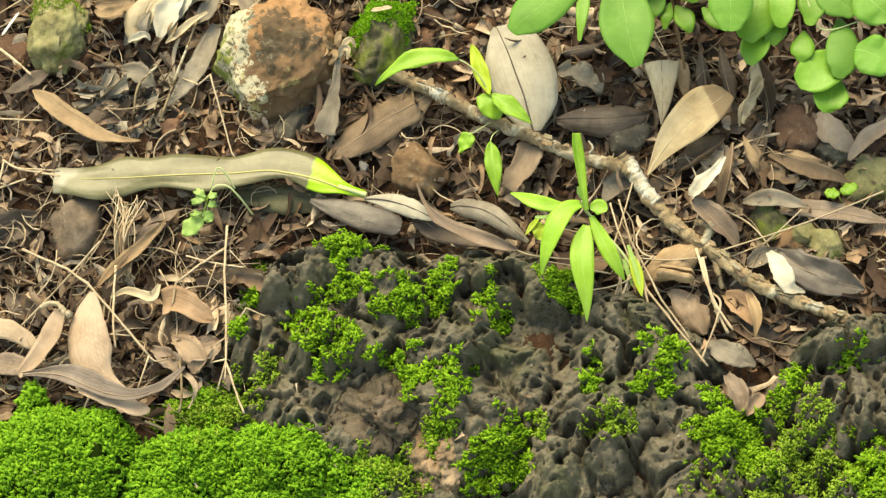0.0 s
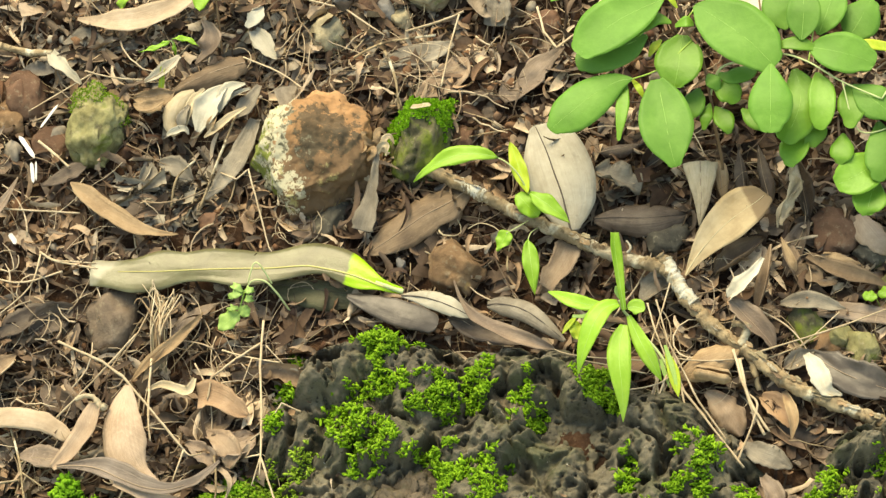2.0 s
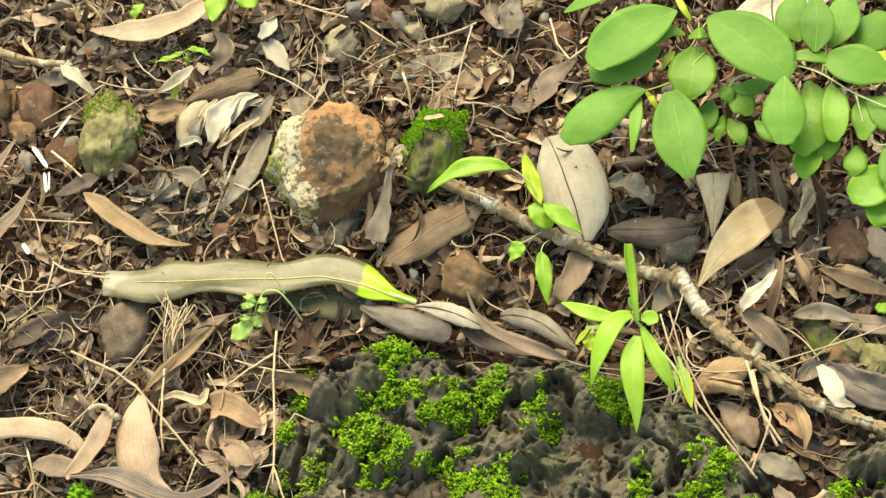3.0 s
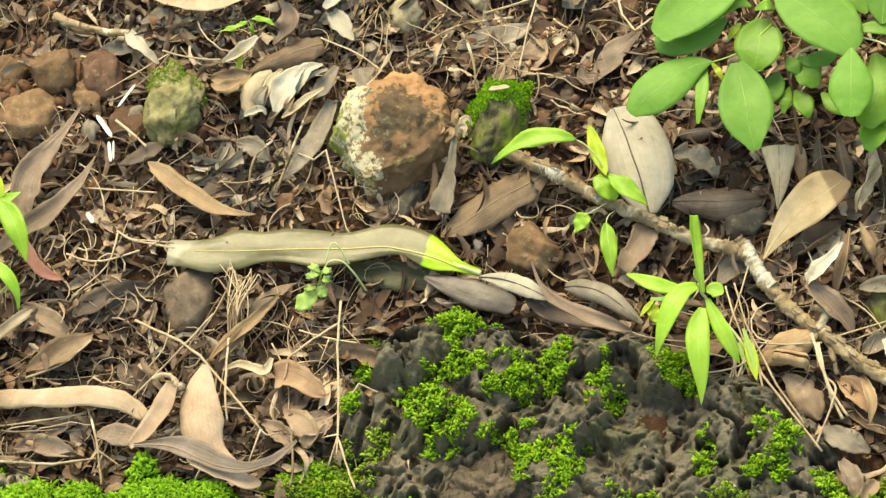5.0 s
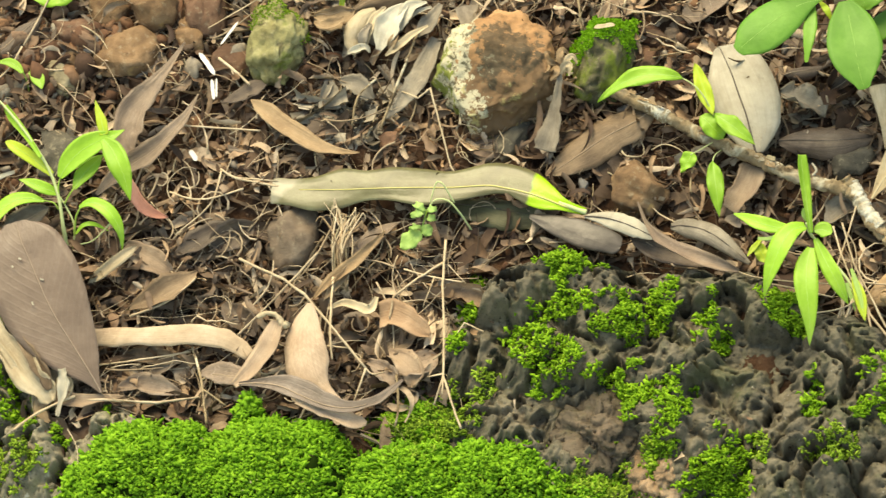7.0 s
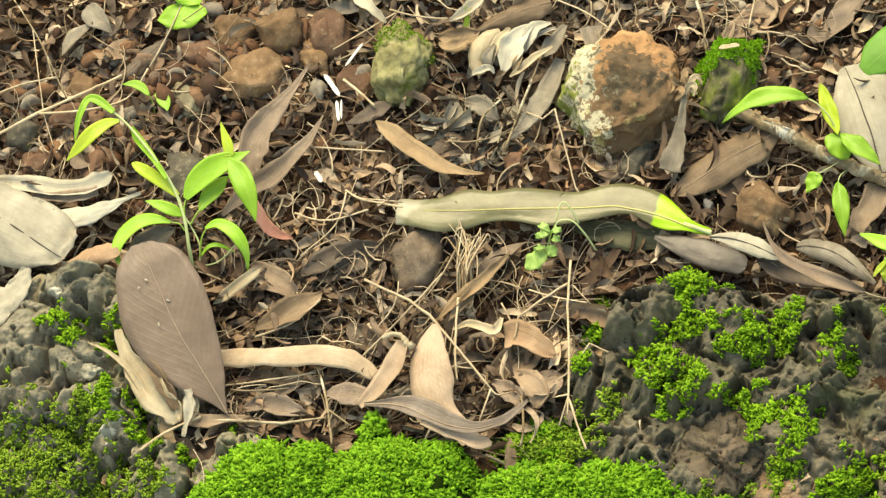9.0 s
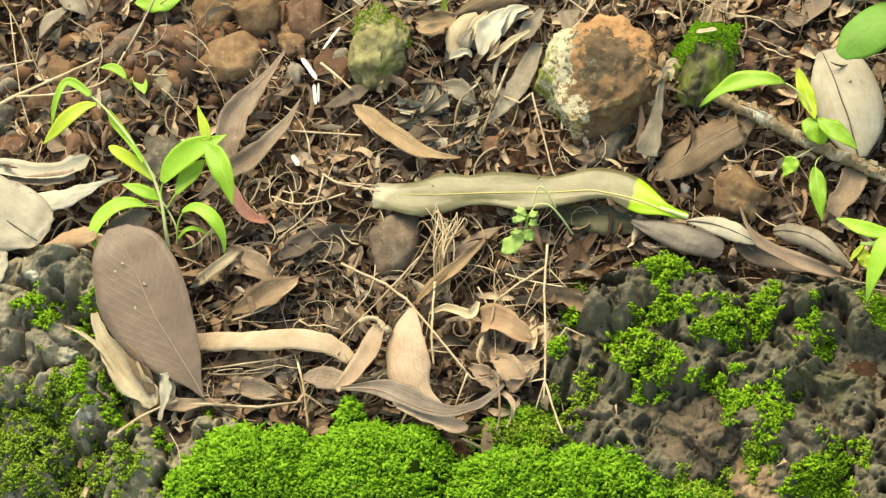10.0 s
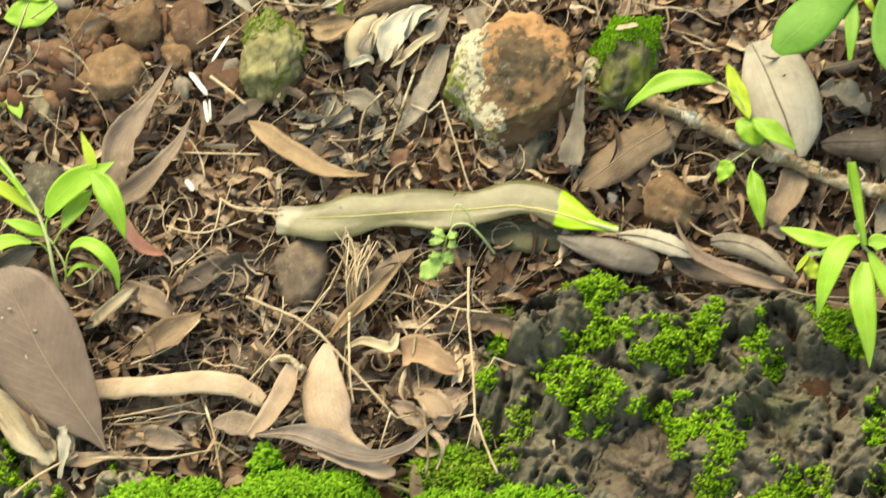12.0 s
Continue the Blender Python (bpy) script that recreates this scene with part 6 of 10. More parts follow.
spine_leaf("upright cream leaf curled beside the twig", [(0.1969, -0.0509, 0.0200), (0.1910, -0.0580, 0.0180), (0.1837, -0.0650, 0.0160), (0.1784, -0.0664, 0.0120), (0.1766, -0.0661, 0.0080)], (0.0011, 0.0035, 0.0053, 0.0039, 0.0011), (0.0011, 0.0035, 0.0053, 0.0039, 0.0011), L_WHITE, RIB_TAN, cup=0.7, roll=(0, 20, 10), rib=0.0)
spine_leaf("mauve-brown leaf standing under a curled one", [(0.1762, -0.0661, 0.0100), (0.1824, -0.0737, 0.0090), (0.1905, -0.0825, 0.0080), (0.1983, -0.0891, 0.0040), (0.2031, -0.0935, 0.0000)], (0.0018, 0.0060, 0.0074, 0.0056, 0.0011), (0.0018, 0.0060, 0.0074, 0.0056, 0.0011), L_MAUVE, RIB_TAN, cup=0.8, roll=(0, -15), crumple=0.08)
spine_leaf("brown folded leaf standing in the litter", [(0.2030, -0.0352, 0.0100), (0.2009, -0.0496, 0.0113), (0.1978, -0.0615, 0.0087), (0.1930, -0.0730, 0.0020)], (0.0007, 0.0035, 0.0046, 0.0011), (0.0007, 0.0035, 0.0046, 0.0011), L_BROWN, RIB_TAN, cup=0.9, roll=(30, 40))
spine_leaf("tan leaf with a curled end below the seedling", [(0.1454, -0.1056, 0.0000), (0.1525, -0.1036, 0.0030), (0.1625, -0.1012, 0.0060), (0.1729, -0.0972, 0.0050), (0.1812, -0.0938, 0.0040)], (0.0014, 0.0077, 0.0109, 0.0088, 0.0018), (0.0014, 0.0077, 0.0109, 0.0088, 0.0018), L_TAN, RIB_TAN, cup=-0.4, crumple=0.12, rib=0.0, ragged=0.08)
spine_leaf("pinkish torn leaf hanging over the rock", [(0.1611, -0.1140, -0.0020), (0.1676, -0.1201, -0.0010), (0.1740, -0.1284, 0.0000), (0.1789, -0.1356, -0.0030), (0.1812, -0.1405, -0.0060)], (0.0018, 0.0074, 0.0095, 0.0074, 0.0014), (0.0018, 0.0074, 0.0095, 0.0074, 0.0014), L_PINK, RIB_TAN, cup=-0.5, crumple=0.2, ragged=0.2, rib=0.0)
spine_leaf("orange-brown curled leaf under the twig", [(0.1947, -0.1140, -0.0100), (0.2004, -0.1199, -0.0093), (0.2075, -0.1279, -0.0087), (0.2111, -0.1363, -0.0080)], (0.0018, 0.0067, 0.0070, 0.0018), (0.0018, 0.0067, 0.0070, 0.0018), L_ORANGE, RIB_TAN, cup=0.9, crumple=0.15, rib=0.0)
spine_leaf("tan blade standing under the twig", [(0.2077, -0.1168, -0.0040), (0.2110, -0.1280, -0.0013), (0.2127, -0.1370, -0.0020), (0.2112, -0.1446, -0.0060)], (0.0014, 0.0032, 0.0032, 0.0005), (0.0014, 0.0032, 0.0032, 0.0005), L_TAN, RIB_TAN, cup=0.8, rib=0.0)
spine_leaf("white crumpled scrap beside the twig", [(0.2211, -0.1025, 0.0060), (0.2254, -0.1105, 0.0070), (0.2289, -0.1199, 0.0080), (0.2324, -0.1264, 0.0060), (0.2414, -0.1278, 0.0040)], (0.0021, 0.0049, 0.0060, 0.0042, 0.0009), (0.0021, 0.0049, 0.0060, 0.0042, 0.0009), L_WHITE, RIB_TAN, cup=0.5, crumple=0.3, ragged=0.15, rib=0.0)
spine_leaf("long dark grey leaf behind the twig", [(0.2234, -0.0953, -0.0020), (0.2345, -0.1062, 0.0000), (0.2473, -0.1158, 0.0020), (0.2622, -0.1213, 0.0000), (0.2771, -0.1260, -0.0020)], (0.0021, 0.0088, 0.0109, 0.0095, 0.0014), (0.0021, 0.0088, 0.0109, 0.0095, 0.0014), L_SLATE, RIB_TAN, cup=0.3, roll=(0, 10), rib=0.0003, crumple=0.2)
spine_leaf("pale crumpled leaf beside the litter", [(0.2078, -0.0655, 0.0000), (0.2162, -0.0672, 0.0020), (0.2278, -0.0693, 0.0040), (0.2397, -0.0719, 0.0020), (0.2466, -0.0726, 0.0000)], (0.0014, 0.0046, 0.0053, 0.0032, 0.0005), (0.0014, 0.0046, 0.0053, 0.0032, 0.0005), L_GREY, RIB_TAN, cup=0.5, crumple=0.3, ragged=0.1, rib=0.0)
spine_leaf("long brown leaf flat under the crumpled one", [(0.2199, -0.0694, -0.0060), (0.2403, -0.0685, -0.0055), (0.2604, -0.0732, -0.0050), (0.2786, -0.0791, -0.0045), (0.2951, -0.0848, -0.0040)], (0.0018, 0.0053, 0.0056, 0.0046, 0.0009), (0.0018, 0.0053, 0.0056, 0.0046, 0.0009), L_MAUVE, RIB_TAN, cup=0.2, rib=0.0003)
spine_leaf("grey-tan arched leaf with a dark midrib", [(0.0303, -0.0476, -0.0020), (0.0384, -0.0496, 0.0004), (0.0500, -0.0551, 0.0028), (0.0599, -0.0622, 0.0032), (0.0688, -0.0691, 0.0016), (0.0773, -0.0761, 0.0000)], (0.0018, 0.0059, 0.0069, 0.0060, 0.0040, 0.0012), (0.0018, 0.0060, 0.0068, 0.0058, 0.0040, 0.0012), L_GREY, RIB_DARK, cup=-0.3, rib=0.0005, ragged=0.03)
spine_leaf("pale grey leaf with a dark midrib", [(-0.0223, -0.0397, 0.0020), (-0.0105, -0.0423, 0.0030), (0.0020, -0.0478, 0.0040), (0.0131, -0.0531, 0.0030), (0.0221, -0.0582, 0.0020)], (0.0009, 0.0046, 0.0063, 0.0046, 0.0005), (0.0009, 0.0046, 0.0063, 0.0046, 0.0005), L_PALE, RIB_DARK, cup=-0.2, rib=0.0005)
spine_leaf("broad flat brown leaf piece beside stones", [(0.0182, 0.0289, -0.0040), (0.0062, 0.0213, -0.0032), (-0.0085, 0.0141, -0.0024), (-0.0240, 0.0049, -0.0028), (-0.0366, -0.0015, -0.0044), (-0.0465, -0.0051, -0.0060)], (0.0039, 0.0116, 0.0130, 0.0116, 0.0074, 0.0011), (0.0039, 0.0116, 0.0130, 0.0116, 0.0074, 0.0011), L_BROWN, RIB_TAN, cup=-0.15, crumple=0.08, ragged=0.12, rib=0.0004)
spine_leaf("pinkish-brown streaked leaf scrap", [(0.0826, -0.0130, -0.0040), (0.0777, -0.0219, -0.0027), (0.0719, -0.0305, -0.0033), (0.0658, -0.0368, -0.0060)], (0.0076, 0.0082, 0.0071, 0.0050), (0.0076, 0.0081, 0.0073, 0.0050), L_PINK, RIB_TAN, cup=0.3, crumple=0.1, ragged=0.12, rib=0.0)
spine_leaf("pale triangular leaf under the bush", [(0.1622, 0.0258, 0.0060), (0.1621, 0.0144, 0.0060), (0.1622, 0.0019, 0.0033), (0.1610, -0.0099, -0.0020)], (0.0110, 0.0088, 0.0050, 0.0005), (0.0110, 0.0080, 0.0045, 0.0005), L_CREAM, RIB_TAN, cup=-0.3, ragged=0.03, rib=0.0003)
spine_leaf("dark oval leaf behind the twig", [(0.0965, 0.0028, -0.0040), (0.1089, -0.0001, -0.0010), (0.1274, -0.0046, 0.0020), (0.1439, -0.0024, -0.0010), (0.1545, -0.0000, -0.0040)], (0.0028, 0.0094, 0.0113, 0.0072, 0.0025), (0.0028, 0.0094, 0.0112, 0.0072, 0.0025), L_DARK, RIB_DARK, cup=-0.5, rib=0.0003)
spine_leaf("olive-grey leaf beneath the bleached leaves", [(-0.4705, -0.0592, 0.0080), (-0.4560, -0.0481, 0.0090), (-0.4419, -0.0428, 0.0100), (-0.4307, -0.0368, 0.0100), (-0.4215, -0.0279, 0.0100)], (0.0156, 0.0105, 0.0078, 0.0070, 0.0027), (0.0155, 0.0104, 0.0077, 0.0070, 0.0026), L_OLIVE, RIB_DARK, cup=-0.1, rib=0.0)
spine_leaf("broad bleached grey leaf in a stack at the rock", [(-0.4934, 0.0177, 0.0160), (-0.4757, 0.0057, 0.0160), (-0.4583, -0.0056, 0.0156), (-0.4429, -0.0160, 0.0144), (-0.4314, -0.0240, 0.0140), (-0.4256, -0.0275, 0.0140)], (0.0202, 0.0232, 0.0249, 0.0258, 0.0216, 0.0170), (0.0259, 0.0273, 0.0258, 0.0197, 0.0090, 0.0026), L_PALE, RIB_DARK, cup=-0.1, rib=0.0006, ragged=0.015)
spine_leaf("bleached leaf edge lying over the rock", [(-0.4712, -0.0575, 0.0180), (-0.4581, -0.0528, 0.0180), (-0.4512, -0.0443, 0.0180), (-0.4486, -0.0347, 0.0180)], (0.0168, 0.0106, 0.0065, 0.0029), (0.0167, 0.0106, 0.0066, 0.0029), L_PALE, RIB_DARK, cup=-0.1, rib=0.0)
spine_leaf("pale wavy leaf rolled along its length", [(-0.4835, 0.0332, 0.0040), (-0.4658, 0.0318, 0.0047), (-0.4501, 0.0281, 0.0053), (-0.4327, 0.0233, 0.0060), (-0.4170, 0.0229, 0.0067), (-0.4062, 0.0256, 0.0073), (-0.4001, 0.0304, 0.0080)], (0.0042, 0.0049, 0.0058, 0.0063, 0.0066, 0.0068, 0.0022), (0.0041, 0.0048, 0.0059, 0.0062, 0.0066, 0.0069, 0.0020), L_PALE, RIB_TAN, cup=0.7, roll=(0, -10, 0), crumple=0.1, rib=0.0)
spine_leaf("brown underside of a rolled pale leaf", [(-0.4498, 0.0207, 0.0070), (-0.4336, 0.0183, 0.0073), (-0.4189, 0.0178, 0.0077), (-0.4080, 0.0199, 0.0080)], (0.0022, 0.0037, 0.0042, 0.0039), (0.0021, 0.0037, 0.0041, 0.0037), L_MAUVE, RIB_TAN, cup=0.3, rib=0.0)
spine_leaf("bright bleached leaf with a drawn-out tip", [(-0.4312, 0.0011, 0.0100), (-0.4179, 0.0033, 0.0092), (-0.4073, 0.0064, 0.0084), (-0.3989, 0.0102, 0.0080), (-0.3913, 0.0128, 0.0080), (-0.3802, 0.0160, 0.0080)], (0.0083, 0.0071, 0.0059, 0.0043, 0.0019, 0.0008), (0.0081, 0.0070, 0.0060, 0.0043, 0.0018, 0.0008), L_WHITE, RIB_TAN, cup=-0.2, rib=0.0)
spine_leaf("orange-tan leaf bent over the rock edge", [(-0.4258, -0.0333, 0.0140), (-0.4172, -0.0315, 0.0150), (-0.4073, -0.0284, 0.0160), (-0.3971, -0.0278, 0.0170), (-0.3891, -0.0278, 0.0180)], (0.0011, 0.0056, 0.0074, 0.0067, 0.0035), (0.0011, 0.0056, 0.0074, 0.0067, 0.0035), L_ORANGE, RIB_TAN, cup=-0.3, rib=0.0)
spine_leaf("thin cream fibre strip beside the rock", [(-0.4049, -0.0858, 0.0180), (-0.3917, -0.0937, 0.0195), (-0.3788, -0.1035, 0.0170), (-0.3678, -0.1160, 0.0115), (-0.3601, -0.1246, 0.0040)], (0.0004, 0.0011, 0.0018, 0.0021, 0.0007), (0.0004, 0.0011, 0.0018, 0.0021, 0.0007), L_CREAM, RIB_TAN, cup=0.6, rib=0.0)
spine_leaf("pinkish leaf lying along the ledge", [(-0.3567, -0.1171, 0.0000), (-0.3455, -0.1250, 0.0010), (-0.3311, -0.1300, 0.0020), (-0.3168, -0.1290, 0.0010), (-0.3020, -0.1273, 0.0000)], (0.0018, 0.0046, 0.0049, 0.0032, 0.0004), (0.0018, 0.0046, 0.0049, 0.0032, 0.0004), L_PINK, RIB_TAN, cup=0.4, rib=0.0)
spine_leaf("cream scrap hanging under the leaf tip", [(-0.3412, -0.1099, 0.0060), (-0.3395, -0.1169, 0.0047), (-0.3378, -0.1233, 0.0027), (-0.3411, -0.1292, 0.0000)], (0.0025, 0.0046, 0.0042, 0.0014), (0.0025, 0.0046, 0.0042, 0.0014), L_CREAM, RIB_TAN, cup=0.6, crumple=0.3, rib=0.0)
spine_leaf("brown scrap hanging from the torn leaf", [(-0.3488, -0.1191, 0.0040), (-0.3516, -0.1257, 0.0027), (-0.3533, -0.1337, 0.0013), (-0.3477, -0.1402, 0.0000)], (0.0018, 0.0039, 0.0042, 0.0011), (0.0018, 0.0039, 0.0042, 0.0011), L_TAN, RIB_TAN, cup=0.5, crumple=0.25, rib=0.0)
spine_leaf("long tan weathered blade up the bank", [(-0.2338, 0.1695, -0.0020), (-0.2209, 0.1645, 0.0004), (-0.2073, 0.1609, 0.0028), (-0.1901, 0.1607, 0.0036), (-0.1738, 0.1656, 0.0028), (-0.1583, 0.1762, 0.0020)], (0.0012, 0.0044, 0.0075, 0.0087, 0.0074, 0.0051), (0.0012, 0.0043, 0.0076, 0.0087, 0.0074, 0.0052), L_STRIP, RIB_TAN, cup=0.25, rib=0.0, crumple=0.05)
spine_leaf("grey flat leaf scrap up the bank", [(-0.2427, 0.1565, -0.0060), (-0.2343, 0.1595, -0.0060), (-0.2270, 0.1595, -0.0060), (-0.2138, 0.1534, -0.0060)], (0.0011, 0.0046, 0.0063, 0.0007), (0.0011, 0.0046, 0.0063, 0.0007), L_GREY, RIB_TAN, cup=0.2, rib=0.0)
spine_leaf("bleached leaf stalk end up the bank", [(-0.2492, 0.1442, 0.0020), (-0.2447, 0.1367, 0.0030), (-0.2384, 0.1297, 0.0040), (-0.2332, 0.1254, 0.0020), (-0.2288, 0.1220, 0.0000)], (0.0032, 0.0049, 0.0032, 0.0026, 0.0007), (0.0032, 0.0049, 0.0032, 0.0026, 0.0007), L_PALE, RIB_TAN, cup=0.5, rib=0.0)
spine_leaf("pale upright leaf above a dry cluster", [(-0.1877, 0.1193, 0.0000), (-0.1795, 0.1197, 0.0040), (-0.1722, 0.1221, 0.0067), (-0.1651, 0.1281, 0.0080)], (0.0009, 0.0035, 0.0046, 0.0014), (0.0009, 0.0035, 0.0046, 0.0014), L_PALE, RIB_TAN, cup=0.6, rib=0.0003)
spine_leaf("brown rolled leaf up the bank", [(-0.1522, 0.1533, 0.0060), (-0.1457, 0.1448, 0.0060), (-0.1436, 0.1364, 0.0060), (-0.1465, 0.1310, 0.0030), (-0.1553, 0.1279, 0.0000)], (0.0005, 0.0046, 0.0067, 0.0060, 0.0007), (0.0005, 0.0046, 0.0067, 0.0060, 0.0007), L_MAUVE, RIB_TAN, cup=0.8, roll=(0, 20), rib=0.0)
spine_leaf("brown cupped leaf above a dry cluster", [(-0.1232, 0.1261, 0.0000), (-0.1338, 0.1216, 0.0030), (-0.1477, 0.1152, 0.0060), (-0.1615, 0.1125, 0.0030), (-0.1715, 0.1097, 0.0000)], (0.0058, 0.0086, 0.0085, 0.0048, 0.0011), (0.0057, 0.0087, 0.0085, 0.0050, 0.0011), L_BROWN, RIB_TAN, cup=-0.6, rib=0.0003)
spine_leaf("cream broad finger of a shredded pale leaf", [(-0.1549, 0.1048, 0.0060), (-0.1641, 0.1003, 0.0070), (-0.1685, 0.0923, 0.0080), (-0.1702, 0.0865, 0.0050), (-0.1658, 0.0794, 0.0020)], (0.0021, 0.0056, 0.0067, 0.0049, 0.0025), (0.0021, 0.0056, 0.0067, 0.0049, 0.0025), L_CREAM, RIB_TAN, cup=-0.5, crumple=0.15, ragged=0.1, rib=0.0)
spine_leaf("bleached broad finger of a shredded leaf", [(-0.1352, 0.1025, 0.0100), (-0.1422, 0.0956, 0.0100), (-0.1474, 0.0878, 0.0080), (-0.1520, 0.0786, 0.0040)], (0.0021, 0.0060, 0.0081, 0.0018), (0.0021, 0.0060, 0.0081, 0.0018), L_WHITE, RIB_TAN, cup=0.4, crumple=0.15, ragged=0.1, rib=0.0)
spine_leaf("bleached hooked finger of a shredded leaf", [(-0.1222, 0.1031, 0.0100), (-0.1322, 0.1003, 0.0100), (-0.1364, 0.0945, 0.0087), (-0.1389, 0.0886, 0.0060)], (0.0009, 0.0042, 0.0046, 0.0007), (0.0009, 0.0042, 0.0046, 0.0007), L_WHITE, RIB_TAN, cup=0.5, rib=0.0)
spine_leaf("thin cream shred crossing its neighbours", [(-0.1211, 0.0873, 0.0100), (-0.1318, 0.0822, 0.0087), (-0.1407, 0.0774, 0.0060), (-0.1480, 0.0761, 0.0020)], (0.0007, 0.0023, 0.0026, 0.0005), (0.0007, 0.0023, 0.0026, 0.0005), L_CREAM, RIB_TAN, cup=0.6, rib=0.0)
spine_leaf("curled pale end of a shredded leaf", [(-0.1720, 0.0800, 0.0020), (-0.1664, 0.0795, 0.0047), (-0.1607, 0.0805, 0.0047), (-0.1579, 0.0793, 0.0020)], (0.0011, 0.0025, 0.0021, 0.0005), (0.0011, 0.0025, 0.0021, 0.0005), L_WHITE, RIB_TAN, cup=1.0, rib=0.0)
spine_leaf("grey bent leaf behind the pale shreds", [(-0.1133, 0.1092, 0.0000), (-0.1185, 0.0996, 0.0007), (-0.1237, 0.0920, 0.0013), (-0.1289, 0.0882, 0.0020)], (0.0018, 0.0046, 0.0053, 0.0014), (0.0018, 0.0046, 0.0053, 0.0014), L_GREY, RIB_TAN, cup=0.5, rib=0.0)
spine_leaf("long grey leaf hanging beside the big stone", [(-0.1160, 0.0914, -0.0060), (-0.1219, 0.0745, -0.0040), (-0.1286, 0.0592, -0.0020), (-0.1363, 0.0503, -0.0040), (-0.1465, 0.0409, -0.0060)], (0.0035, 0.0060, 0.0063, 0.0053, 0.0005), (0.0035, 0.0060, 0.0063, 0.0053, 0.0005), L_GREY, RIB_TAN, cup=0.3, rib=0.0)
spine_leaf("grey lobed leaf scrap beside a crumbly leaf", [(-0.1763, 0.0647, -0.0020), (-0.1677, 0.0602, 0.0007), (-0.1603, 0.0549, 0.0007), (-0.1549, 0.0513, -0.0020)], (0.0021, 0.0063, 0.0053, 0.0011), (0.0021, 0.0063, 0.0053, 0.0011), L_GREY, RIB_TAN, cup=0.5, crumple=0.2, rib=0.0)
spine_leaf("dark grey leaf beside white scraps", [(-0.2512, 0.0587, -0.0030), (-0.2405, 0.0618, -0.0030), (-0.2313, 0.0661, -0.0030), (-0.2228, 0.0694, -0.0030)], (0.0009, 0.0046, 0.0056, 0.0011), (0.0009, 0.0046, 0.0056, 0.0011), L_DARK, RIB_TAN, cup=0.3, rib=0.0)
spine_leaf("cream leaf scrap up the bank", [(-0.1131, 0.1619, 0.0020), (-0.1172, 0.1537, 0.0030), (-0.1221, 0.1463, 0.0040)], (0.0018, 0.0053, 0.0021), (0.0018, 0.0053, 0.0021), L_WHITE, RIB_TAN, cup=0.3, ragged=0.2, rib=0.0)
spine_leaf("pale grey leaf below a cream scrap", [(-0.1187, 0.1487, -0.0020), (-0.1126, 0.1399, -0.0007), (-0.1073, 0.1304, 0.0007), (-0.1035, 0.1243, 0.0020)], (0.0028, 0.0067, 0.0046, 0.0007), (0.0028, 0.0067, 0.0046, 0.0007), L_PALE, RIB_TAN, cup=0.4, crumple=0.15, rib=0.0)
spine_leaf("grey flat leaf beside pebbles", [(-0.0370, 0.1201, -0.0060), (-0.0206, 0.1234, -0.0060), (-0.0042, 0.1248, -0.0060), (0.0099, 0.1299, -0.0060)], (0.0025, 0.0072, 0.0076, 0.0022), (0.0025, 0.0071, 0.0076, 0.0022), L_GREY, RIB_TAN, cup=0.2, rib=0.0003)
spine_leaf("mauve flat leaf behind the mossy stone", [(-0.0145, 0.0955, -0.0050), (0.0009, 0.1011, -0.0050), (0.0113, 0.1093, -0.0050), (0.0142, 0.1193, -0.0050)], (0.0021, 0.0088, 0.0093, 0.0051), (0.0021, 0.0087, 0.0093, 0.0051), L_PINK, RIB_TAN, cup=0.3, crumple=0.1, ragged=0.1, rib=0.0003)
spine_leaf("brown-grey leaf with a drawn-out tip", [(0.0406, 0.0873, -0.0050), (0.0501, 0.0951, -0.0050), (0.0607, 0.1043, -0.0050), (0.0712, 0.1128, -0.0050), (0.0804, 0.1193, -0.0050)], (0.0040, 0.0109, 0.0095, 0.0045, 0.0007), (0.0039, 0.0109, 0.0095, 0.0045, 0.0008), L_MAUVE, RIB_TAN, cup=0.2, rib=0.0)
spine_leaf("grey leaf pointing up the bank", [(0.0370, 0.1378, -0.0050), (0.0381, 0.1484, -0.0025), (0.0400, 0.1602, 0.0000)], (0.0070, 0.0088, 0.0041), (0.0069, 0.0089, 0.0041), L_GREY, RIB_TAN, cup=0.3, rib=0.0003)
spine_leaf("grey withered flower stalk leaning on the stone", [(-0.0381, 0.0441, 0.0140), (-0.0397, 0.0349, 0.0100), (-0.0414, 0.0264, 0.0060), (-0.0434, 0.0149, 0.0030), (-0.0465, 0.0050, 0.0010)], (0.0014, 0.0023, 0.0039, 0.0060, 0.0067), (0.0014, 0.0023, 0.0039, 0.0060, 0.0067), L_GREY, RIB_TAN, cup=0.4, crumple=0.25, ragged=0.2, rib=0.0)
spine_leaf("brown curled leaf with a pale straw rim", [(-0.3032, -0.0686, -0.0060), (-0.2904, -0.0661, -0.0030), (-0.2776, -0.0633, 0.0000), (-0.2675, -0.0566, -0.0020), (-0.2615, -0.0498, -0.0040)], (0.0011, 0.0070, 0.0095, 0.0063, 0.0005), (0.0011, 0.0070, 0.0095, 0.0063, 0.0005), L_BROWN, RIB_TAN, cup=0.6, roll=(0, -15), crumple=0.1, rib=0.0)
